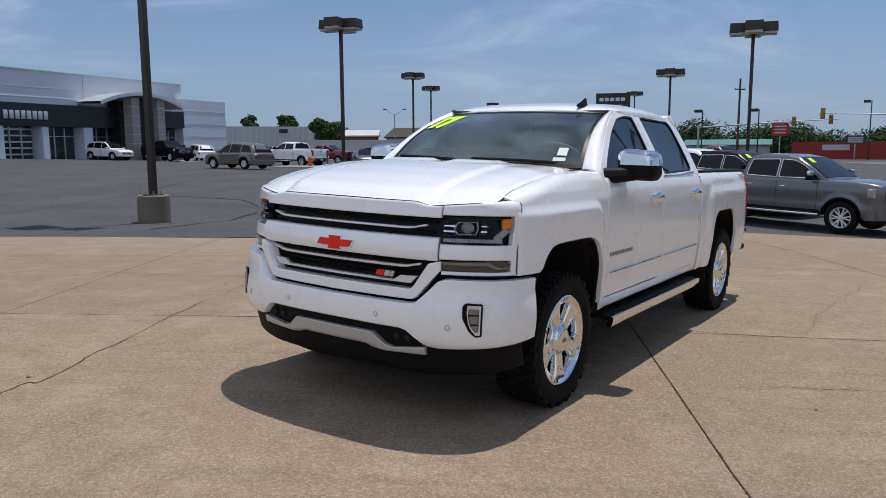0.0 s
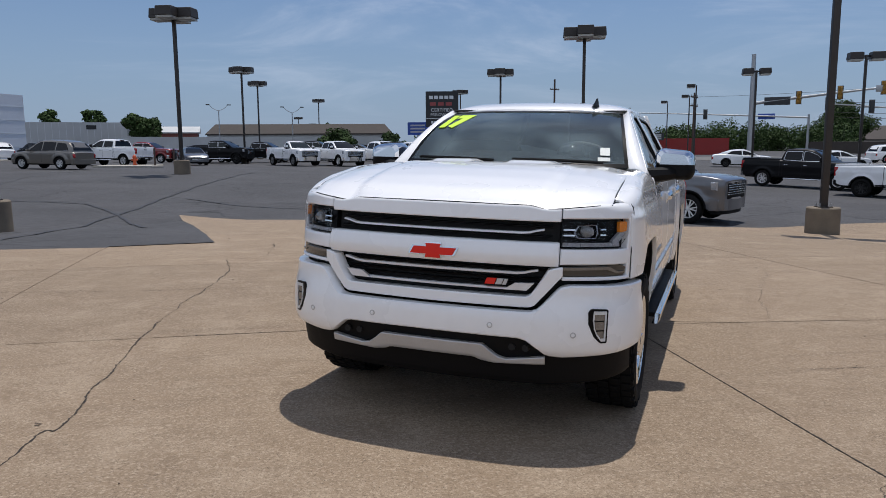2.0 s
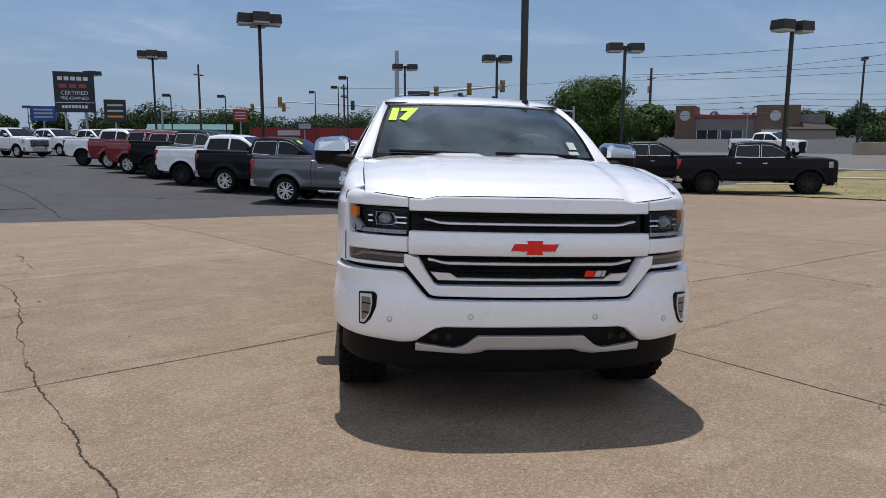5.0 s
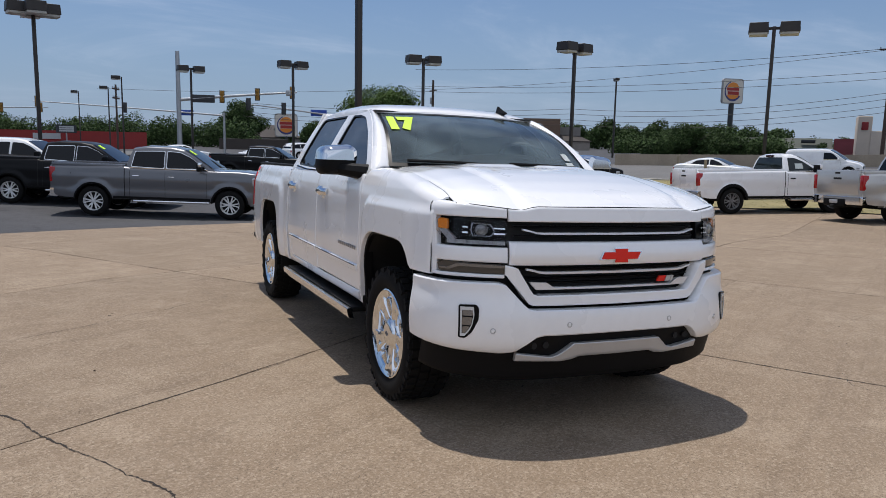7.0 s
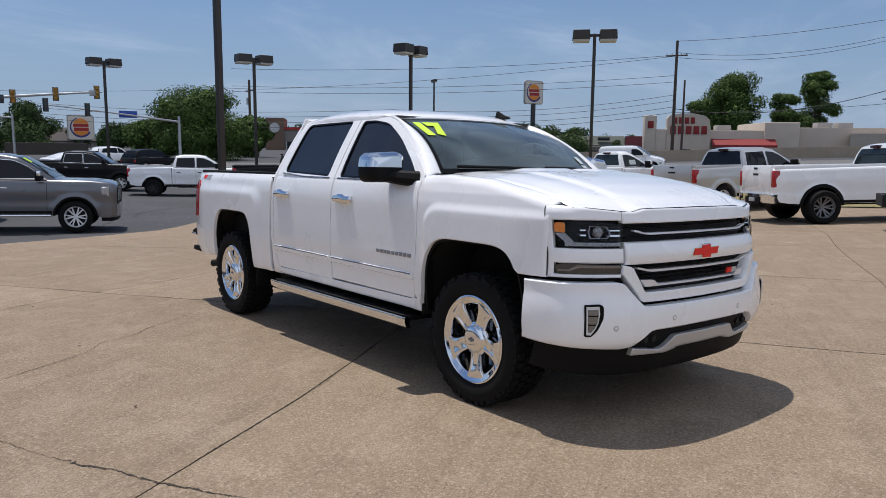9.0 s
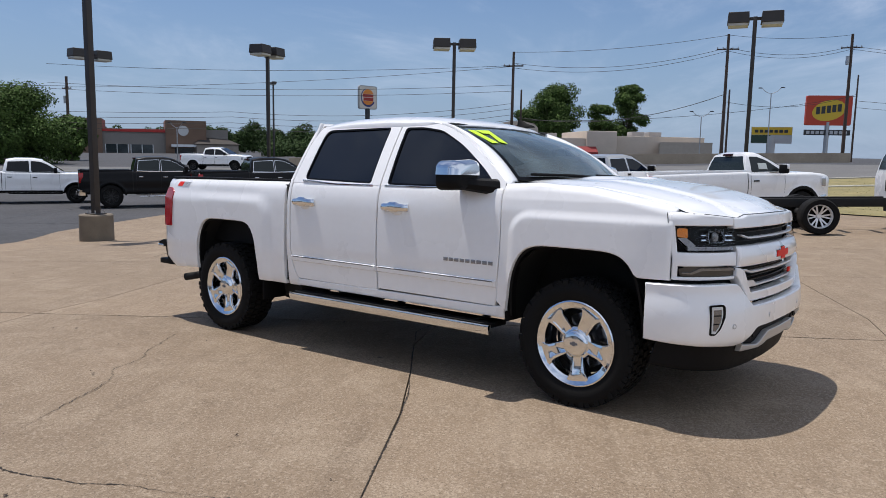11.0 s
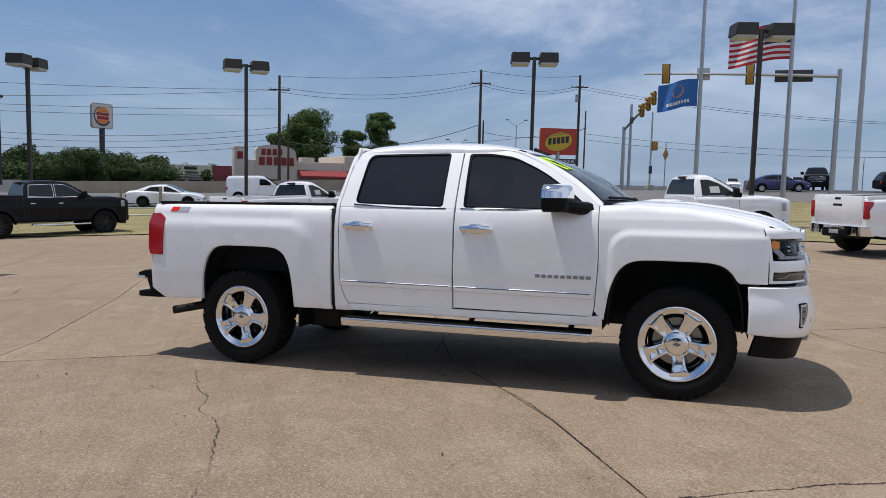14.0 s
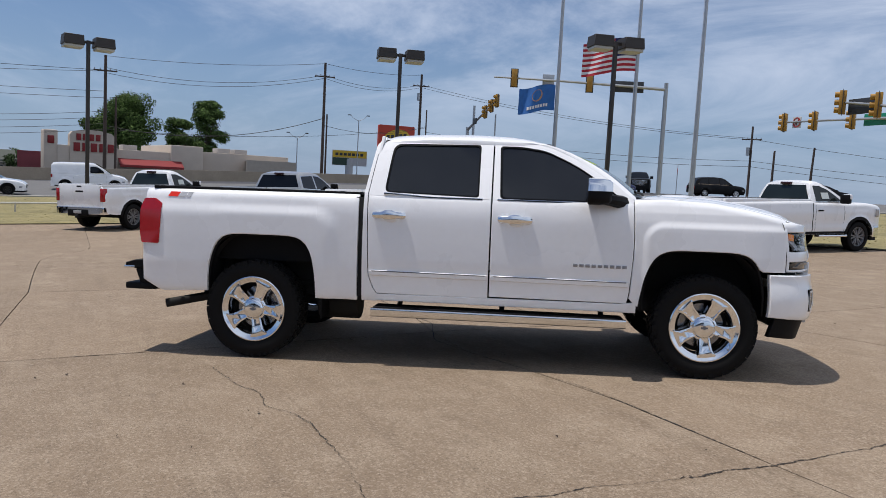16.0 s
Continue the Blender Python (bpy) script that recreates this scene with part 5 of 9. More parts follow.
# rear bumper and tailgate
bm = bmesh.new()
box(bm, -2.86, -2.66, -0.95, 0.95, 0.445, 0.66, 0.03)
for v in bm.verts:
    if abs(v.co.y) > 0.7 and v.co.z < 0.55:
        v.co.z += 0.02
        v.co.x += 0.05 if v.co.x < -2.8 else 0
rb = part("rear_bumper", bm, BLACK, truck, "black rear step bumper")
for s in (-1, 1):
    bm = bmesh.new()
    sheet(xs(-2.935, -2.70, 6), lambda x: 0.648, lambda x: lerp((-2.935, -2.86, -2.70), (0.690, 0.715, 0.725), x), 3, lambda x, z, off: Vector((x, s * (0.965 + off), z)), 0.30, bm, ins=0.006, rnd=0.008)
    part("step_corner", bm, BLACK, rb)
    bm = bmesh.new()
    box(bm, -2.945, -2.85, s * 0.72, s * 0.972, 0.640, 0.668, 0.006)
    part("corner_cap", bm, CHROME, rb, "short chrome end cap")
    bm = bmesh.new()
    box(bm, -2.94, -2.70, s * 0.62, s * 0.955, 0.468, 0.522, 0.012)
    part("lower_step", bm, BLACK, rb)
bm = bmesh.new()
box(bm, -2.782, -2.70, -0.80, 0.80, 0.66, 1.33, 0.015)
part("tailgate", bm, WHITE, truck)
bm = bmesh.new()
box(bm, -2.70, -0.93, -0.82, 0.82, 0.76, 0.80)
part("bed_floor", bm, BLACK, truck)
bm = bmesh.new()
box(bm, -0.955, -0.92, -0.85, 0.85, 0.6, 1.33)
part("bed_front_wall", bm, BLACK, truck)
# back of the cab
bm = plate(rounded([(-0.70, 1.33), (-0.64, 1.80), (0.64, 1.80), (0.70, 1.33)], 0.05), [], lambda y, z, off: Vector((-0.865 + 0.10 * max(0, z - 1.33) - off, y, z)), 0.02)
part("rear_window", bm, PRIVACY, truck)
bm = plate([(-0.93, 0.5), (-0.90, 1.36), (-0.70, 1.83), (0.70, 1.83), (0.90, 1.36), (0.93, 0.5)], [], lambda y, z, off: Vector((-0.86 + 0.10 * max(0, z - 1.33) - off, y, z)), 0.02)
part("cab_back", bm, WHITE, truck)

# underside
bm = bmesh.new()
box(bm, -2.6, 2.35, -0.48, -0.36, 0.46, 0.62, 0.01)
box(bm, -2.6, 2.35, 0.36, 0.48, 0.46, 0.62, 0.01)
for cx in (-2.3, -1.2, -0.4, 0.5, 1.4, 2.2):
    box(bm, cx - 0.05, cx + 0.05, -0.4, 0.4, 0.50, 0.58)
part("chassis_frame", bm, UNDER, truck)
bm = bmesh.new()
box(bm, -0.86, 1.30, -0.93, 0.93, 0.53, 0.60)
box(bm, 1.30, 2.30, -0.60, 0.60, 0.55, 1.15)
part("floor_pan", bm, UNDER, truck)
bm = bmesh.new()
for ax in (-1.8225, 1.8225):
    tube(bm, [(ax, -0.78, 0.395), (ax, 0.78, 0.395)], 0.05, 10)
bmesh.ops.create_uvsphere(bm, u_segments=14, v_segments=10, radius=0.16, matrix=Matrix.Translation((-1.80, 0, 0.395)))
tube(bm, [(-1.7, 0, 0.40), (0.5, 0.05, 0.47)], 0.045, 8)
part("axles", bm, UNDER, truck)
bm = bmesh.new()
tube(bm, spline([(0.6, -0.35, 0.45), (-0.8, -0.42, 0.47), (-1.6, -0.62, 0.55), (-2.2, -0.72, 0.43), (-2.62, -0.86, 0.345)], 4), 0.038, 10)
part("exhaust", bm, UNDER, truck)
bm = bmesh.new()
tube(bm, [(-0.98, -0.60, 0.42), (-1.32, -0.60, 0.42)], 0.16, 14)
part("spare_canister", bm, UNDER, truck)

# cabin: dash, wheel, seats
bm = bmesh.new()
box(bm, 0.80, 1.30, -0.80, 0.80, 0.95, 1.27, 0.05)
part("dashboard", bm, BLACK, truck)
bm = bmesh.new()
M = Matrix.Translation((0.72, 0.40, 1.20)) @ Matrix.Rotation(radians(-65), 4, "Y")
R = [M @ Vector((0.185 * math.cos(a), 0.185 * math.sin(a), 0)) for a in [2 * math.pi * k / 24 for k in range(25)]]
tube(bm, R, 0.016, 8)
tube(bm, [M @ Vector((-0.18, 0, 0)), M @ Vector((0.18, 0, 0))], 0.022, 6)
tube(bm, [M @ Vector((0, 0, 0)), M @ Vector((0, 0, -0.35))], 0.04, 8)
part("steering_wheel", bm, SEAT, truck)
for sx, ys_ in ((0.10, (0.40, -0.40)), (-0.70, (0.40, 0.0, -0.40))):
    for y0 in ys_:
        bm = bmesh.new()
        box(bm, sx - 0.05, sx + 0.48, y0 - 0.26, y0 + 0.26, 0.80, 1.0, 0.06)
        box(bm, sx - 0.16, sx + 0.02, y0 - 0.25, y0 + 0.25, 0.95, 1.50, 0.06)
        box(bm, sx - 0.15, sx - 0.04, y0 - 0.13, y0 + 0.13, 1.53, 1.70, 0.04)
        part("seat", bm, SEAT, truck)
bm = bmesh.new()
box(bm, 0.60, 0.68, -0.13, 0.13, 1.70, 1.76, 0.012)
part("rear_view_mirror", bm, BLACK, truck)
bm = bmesh.new()
box(bm, -0.82, 0.60, -0.68, 0.68, 1.79, 1.80)
part("headliner", bm, SEAT, truck)


def lettered(name, text, size, m, material, parent, depth=0.002, bold=0.0, align="CENTER"):
    """Raised lettering in the built-in font, turned into a mesh."""
    cu = bpy.data.curves.new(name, "FONT")
    cu.body, cu.size, cu.extrude, cu.align_x, cu.align_y, cu.offset = text, size, depth, align, "CENTER", bold
    ob = bpy.data.objects.new(name, cu)
    scene.collection.objects.link(ob)
    dg = bpy.context.evaluated_depsgraph_get()
    me = bpy.data.meshes.new_from_object(ob.evaluated_get(dg))
    bpy.data.objects.remove(ob)
    me.name = name
    me.transform(m)
    me.materials.clear()
    me.materials.append(material)
    r = new(name, me)
    r.parent = parent
    return r


num = lettered("windshield_number", "17", 0.178, Matrix.Diagonal((1.10, 1.85, 1.0, 1)), LIME, windshield, 0.001, 0.015)
for v in num.data.vertices:
    u, w, d = v.co
    v.co = shield(0.33 - w / 0.90, (-0.555 + u) / 0.673, 0.008 + d)
num["label"] = "lime green painted number 17"
STICK = mat("white_sticker", (0.5, 0.54, 0.52), 0.5, vary=0.1, scale=60)
for (u0, u1, v0, v1) in ((0.76, 0.86, 0.78, 0.86), (0.885, 0.93, 0.76, 0.86)):
    bm = bmesh.new()
    q = [bm.verts.new(shield(a, b, 0.007)) for a, b in ((u0, v0), (u0, v1), (u1, v1), (u1, v0))]
    bm.faces.new(q)
    part("window_sticker", bm, STICK, windshield, "white paper sticker")


# ---------------------------------------------------------------- wheels of the pickup
def big_wheel(parent, x, side, hub_y, drop, turn=0.0):
    """A lifted truck's wheel: knobbly all-terrain tyre and a five-spoke chrome rim."""
    R, W, r0 = 0.402, 0.285, 0.272
    W2 = W / 2
    bm = bmesh.new()
    lathe(bm, [(r0 - 0.012, W2 * 0.80), (r0 + 0.004, W2 * 0.86), (r0 + 0.03, W2 * 0.97), (r0 + 0.062, W2 * 1.0), (R - 0.040, W2 * 0.97), (R - 0.016, W2 * 0.86), (R - 0.012, W2 * 0.5), (R - 0.012, -W2 * 0.5), (R - 0.016, -W2 * 0.86), (R - 0.04, -W2 * 0.97), (r0 + 0.05, -W2), (r0, -W2 * 0.8)], 60)
    wh = part("wheel", bm, RUBBER, parent, "knobbly tyre on a five-spoke chrome rim", sharp=30)
    wh.name = "wheel"
    bm = bmesh.new()
    nb = 44
    for k in range(nb):
        a = 2 * math.pi * k / nb
        M = Matrix.Rotation(a, 4, "Y")
        w = 2 * math.pi * R / nb
        for j, (y0, y1) in enumerate(((-0.118, -0.07), (-0.058, -0.006), (0.006, 0.058), (0.07, 0.118))):
            dx = w * 0.5 * (j % 2)
            box(bm, dx - w * 0.36, dx + w * 0.36, y0, y1, R - 0.016, R, 0, M)
        for sg in (-1, 1):
            dx = w * 0.25 * (k % 2)
            box(bm, dx - w * 0.30, dx + w * 0.30, sg * 0.118, sg * (W2 * 0.965 if k % 2 else W2 * 0.93), R - 0.048, R - 0.006, 0, M)
    tagged(part("tread", bm, RUBBER, wh, "knobbly rubber tread blocks", sharp=30), kind="stuff")
    f = W2 * 0.80
    bm = bmesh.new()
    lathe(bm, [(r0 - 0.002, f + 0.012), (r0 - 0.010, f + 0.016), (r0 - 0.018, f + 0.009), (r0 - 0.040, f + 0.004), (r0 - 0.052, f - 0.006), (r0 - 0.058, f - 0.035), (r0 - 0.060, f - 0.12), (r0 - 0.05, -f), (r0, -f)], 60)
    rim = part("rim", bm, CHROME, wh, "polished chrome rim")
    bm = bmesh.new()
    lathe(bm, [(0.0, f - 0.155), (r0 - 0.061, f - 0.155)], 30)
    part("brake", bm, UNDER, rim)
    bm = bmesh.new()
    lathe(bm, [(0.178, f - 0.150), (0.176, f - 0.128), (0.085, f - 0.128), (0.075, f - 0.10), (0.0, f - 0.10)], 36)
    part("brake_disc", bm, LAMPGREY, rim, "dull grey brake disc")
    for k in range(5):
        a = math.pi / 2 + 2 * math.pi * k / 5 + turn
        bm = bmesh.new()
        rows = []
        for r, w, y, cr in ((0.080, 0.043, f - 0.012, 0.0), (0.100, 0.046, f - 0.008, 0.004), (0.15, 0.050, f - 0.001, 0.007), (0.180, 0.055, f + 0.004, 0.006), (0.192, 0.060, f + 0.006, 0.002), (0.206, 0.068, f + 0.007, 0.0), (0.222, 0.082, f + 0.0075, 0.0), (0.238, 0.100, f + 0.0045, 0.0)):
            row = []
            for q, dy in ((-1.0, -0.070), (-0.97, -0.012), (-0.88, -0.002), (-0.60, 0.001), (-0.50, -cr), (0.50, -cr), (0.60, 0.001), (0.88, -0.002), (0.97, -0.012), (1.0, -0.070)):
                ca, sa = math.cos(a), math.sin(a)
                row.append(bm.verts.new((r * ca - q * w * sa, y + dy, r * sa + q * w * ca)))
            rows.append(row)
        for i in range(len(rows) - 1):
            for j in range(9):
                bm.faces.new((rows[i][j], rows[i + 1][j], rows[i + 1][j + 1], rows[i][j + 1]))
        part("spoke", bm, CHROME, rim, sharp=50)
    bm = bmesh.new()
    lathe(bm, [(0.0, f + 0.0155), (0.045, f + 0.0145), (0.068, f + 0.010), (0.078, f + 0.004), (0.082, f - 0.004), (0.086, f - 0.010), (0.100, f - 0.014), (0.106, f - 0.022), (0.108, f - 0.06)], 40)
    cap = part("hub_cap", bm, CHROME, rim)
    part("wheel_mark", plate([(-0.026, -0.008), (-0.010, -0.008), (-0.010, -0.014), (0.010, -0.014), (0.010, -0.008), (0.026, -0.008), (0.026, 0.006), (0.010, 0.006), (0.010, 0.014), (-0.010, 0.014), (-0.010, 0.006), (-0.026, 0.006)], [], lambda u, v, off: Vector((u, f + 0.0165 + off, v)), 0.002), LINEGREY, cap, "plain grey cross mark")
    wh.matrix_basis = Matrix.Translation((x, side * (hub_y - f), 0.398 - drop)) @ (Matrix.Identity(4) if side > 0 else Matrix.Rotation(math.pi, 4, "Z"))
    return wh


for x, s, drop in ((1.83, -1, 0.008), (1.83, 1, 0.012), (-1.805, -1, 0.045), (-1.805, 1, 0.032)):
    big_wheel(truck, x, s, 0.968, drop, (0.60 if x > 0 else 0.66) + (0.10 if x > 0 else 0.26) * s)

# ---------------------------------------------------------------- parked vehicles
GRAPHITE = carpaint("graphite_paint", (0.115, 0.118, 0.130), 0.5, 0.3)
JET = carpaint("black_paint", (0.006, 0.006, 0.007), 0.0, 0.35, 0.12)
JET.node_tree.nodes["Principled BSDF"].inputs["Specular IOR Level"].default_value = 0.12
SILVER = carpaint("silver_paint", (0.50, 0.49, 0.47), 0.5, 0.3)
RED = carpaint("red_paint", (0.20, 0.010, 0.012), 0.15, 0.25)
NAVY = carpaint("blue_paint", (0.012, 0.018, 0.10), 0.2, 0.25)
TAUPE = carpaint("taupe_paint", (0.16, 0.145, 0.125), 0.4, 0.3)
LOTWHITE = carpaint("fleet_white_paint", (0.84, 0.84, 0.84))
GREYGLASS = mat("car_window", (0.006, 0.007, 0.009), 0.03, spec=0.28)
GREENGLASS = mat("car_window_clear", (0.014, 0.019, 0.019), 0.04, spec=0.35)
ALLOY = mat("alloy_rim", (0.78, 0.78, 0.78), 0.28, 0.35)
STEELRIM = mat("grey_steel_rim", (0.20, 0.20, 0.205), 0.4, 0.3)
DARKRIM = mat("black_rim", (0.02, 0.02, 0.02), 0.3)

LAMPCLEAR = mat("clear_lamp_lens", (0.42, 0.44, 0.47), 0.12, 0.35, vary=0.35, scale=18)
LAMPDARK = mat("smoked_red_lens", (0.035, 0.004, 0.005), 0.2)

# kind: half width, axle front, axle rear, wheel radius, nose, tail, sill height, top line, roof line, cabin half widths (belt, roof), side windows
CREW = dict(w=1.02, fa=1.87, ra=-1.87, r=0.415, x1=2.86, x0=-3.03, sill=0.50, nose=0.42,
            top=[(-3.03, 1.38), (-1.02, 1.42), (-0.98, 1.38), (1.2, 1.36), (1.45, 1.36), (2.2, 1.36), (2.6, 1.32), (2.80, 1.27), (2.86, 1.22)],
            roof=[(-0.99, 1.36), (-0.92, 1.70), (-0.84, 1.92), (-0.5, 1.985), (0.2, 1.985), (0.55, 1.925), (0.87, 1.74), (1.46, 1.36)],
            cw=(0.95, 0.70), wins=[[(-0.84, 1.42), (-0.77, 1.83), (0.03, 1.86), (0.04, 1.39)], [(0.12, 1.39), (0.11, 1.86), (0.45, 1.84), (0.74, 1.72), (1.20, 1.41)]],
            doors=[-0.88, 0.085, 1.22], bed=(-2.95, -1.02), pickup=True)
REG = dict(CREW, fa=1.80, ra=-1.85, x1=2.78, x0=-3.05,
           top=[(-3.05, 1.38), (0.02, 1.42), (0.06, 1.38), (1.2, 1.36), (1.45, 1.36), (2.15, 1.36), (2.52, 1.32), (2.72, 1.27), (2.78, 1.22)],
           roof=[(0.0, 1.36), (0.05, 1.70), (0.12, 1.89), (0.3, 1.95), (0.45, 1.94), (0.62, 1.88), (0.87, 1.74), (1.44, 1.36)],
           wins=[[(0.18, 1.40), (0.20, 1.83), (0.45, 1.82), (0.73, 1.71), (1.18, 1.41)]], doors=[0.12, 1.22], bed=(-2.97, 0.02))
CHASSIS = dict(REG, x0=-0.02, top=[(-0.02, 1.36), (0.06, 1.38), (1.2, 1.36), (1.45, 1.36), (2.15, 1.36), (2.52, 1.32), (2.72, 1.27), (2.78, 1.22)], bed=None, frame=True)
SUV = dict(w=0.93, fa=1.38, ra=-1.38, r=0.355, x1=2.25, x0=-2.38, sill=0.33, nose=0.38,
           top=[(-2.38, 0.95), (-2.25, 1.05), (-1.2, 1.08), (0.9, 1.04), (1.15, 1.05), (1.8, 0.99), (2.1, 0.90), (2.25, 0.76)],
           roof=[(-2.28, 1.03), (-2.18, 1.30), (-1.95, 1.58), (-1.5, 1.68), (-0.5, 1.72), (0.1, 1.69), (0.45, 1.55), (1.12, 1.04)],
           cw=(0.87, 0.62), wins=[[(-1.98, 1.14), (-1.72, 1.52), (-1.12, 1.58), (-1.08, 1.12)], [(-1.0, 1.12), (-1.02, 1.59), (-0.14, 1.62), (-0.12, 1.10)], [(-0.04, 1.10), (-0.06, 1.62), (0.12, 1.60), (0.40, 1.46), (0.86, 1.10)]],
           doors=[-1.05, -0.08, 0.92], bed=None, pickup=False)
SEDAN = dict(w=0.91, fa=1.40, ra=-1.42, r=0.335, x1=2.36, x0=-2.50, sill=0.25, nose=0.30,
             top=[(-2.50, 0.90), (-2.35, 1.02), (-1.75, 1.06), (0.9, 0.95), (1.2, 0.95), (1.9, 0.87), (2.2, 0.77), (2.36, 0.64)],
             roof=[(-2.0, 1.04), (-1.55, 1.22), (-1.05, 1.38), (-0.5, 1.44), (0.0, 1.43), (0.4, 1.33), (1.2, 0.95)],
             cw=(0.84, 0.60), wins=[[(-1.35, 1.08), (-1.0, 1.30), (-0.22, 1.36), (-0.20, 1.02)], [(-0.12, 1.02), (-0.14, 1.36), (0.05, 1.35), (0.35, 1.24), (0.86, 1.00)]],
             doors=[-1.1, -0.16, 0.92], bed=None, pickup=False)
VAN = dict(w=0.93, fa=1.55, ra=-1.55, r=0.34, x1=2.38, x0=-2.40, sill=0.35, nose=0.38,
           top=[(-2.40, 1.15), (-2.36, 1.18), (0.9, 1.16), (1.3, 1.14), (1.9, 1.02), (2.2, 0.92), (2.38, 0.76)],
           roof=[(-2.39, 1.15), (-2.36, 1.70), (-2.25, 1.84), (-1.8, 1.88), (0.0, 1.88), (0.35, 1.83), (0.7, 1.62), (1.42, 1.10)],
           cw=(0.89, 0.74), wins=[[(0.02, 1.22), (0.02, 1.66), (0.40, 1.66), (0.60, 1.56), (0.98, 1.22)]],
           doors=[-1.0, -0.05, 1.05], bed=None, pickup=False)


def small_wheel(parent, x, y, r, side, rim_mat, spokes=6, dual=False):
    W = 0.13 if not dual else 0.22
    bm = bmesh.new()
    lathe(bm, [(r * 0.66, W * 0.82), (r * 0.72, W), (r * 0.92, W), (r * 0.985, W * 0.84), (r, W * 0.5), (r, -W * 0.5), (r * 0.98, -W * 0.86), (r * 0.7, -W)], 32)
    wh = part("wheel", bm, RUBBER, parent)
    rr = r * 0.67
    f = W * 0.80
    bm = bmesh.new()
    d = 0.0 if not dual else -0.10
    lathe(bm, [(rr, f), (rr * 0.96, f + 0.008), (rr * 0.90, f - 0.02), (rr * 0.86, f - 0.09)], 32)
    for k in range(spokes):
        a = 2 * math.pi * k / spokes
        for tw in (-0.20, 0.20):
            ca, sa = math.cos(a + tw), math.sin(a + tw)
            cb, sb = math.cos(a + tw * 0.4), math.sin(a + tw * 0.4)
            w = 0.017
            q = [(rr * 0.15 * cb - w * sb, f - 0.02 + d, rr * 0.15 * sb + w * cb), (rr * 0.15 * cb + w * sb, f - 0.02 + d, rr * 0.15 * sb - w * cb), (rr * 0.93 * ca + w * sa, f - 0.006 + d * 0.2, rr * 0.93 * sa - w * ca), (rr * 0.93 * ca - w * sa, f - 0.006 + d * 0.2, rr * 0.93 * sa + w * ca)]
            t = [bm.verts.new(p) for p in q]
            b = [bm.verts.new((p[0] * 0.98, p[1] - 0.035, p[2] * 0.98)) for p in q]
            bm.faces.new(t)
            for i in range(4):
                bm.faces.new((t[i - 1], t[i], b[i], b[i - 1]))
    lathe(bm, [(0.0, f + 0.002 + d), (rr * 0.16, f + d), (rr * 0.2, f - 0.015 + d), (rr * 0.22, f - 0.06 + d)], 16)
    part("rim", bm, rim_mat, wh)
    bm = bmesh.new()
    lathe(bm, [(0.0, f - 0.095 + d), (rr * 0.9, f - 0.095 + d)], 20)
    part("brake", bm, UNDER, wh)
    wh.matrix_basis = Matrix.Translation((x, side * (y - f), r)) @ (Matrix.Identity(4) if side > 0 else Matrix.Rotation(math.pi, 4, "Z"))
    return wh


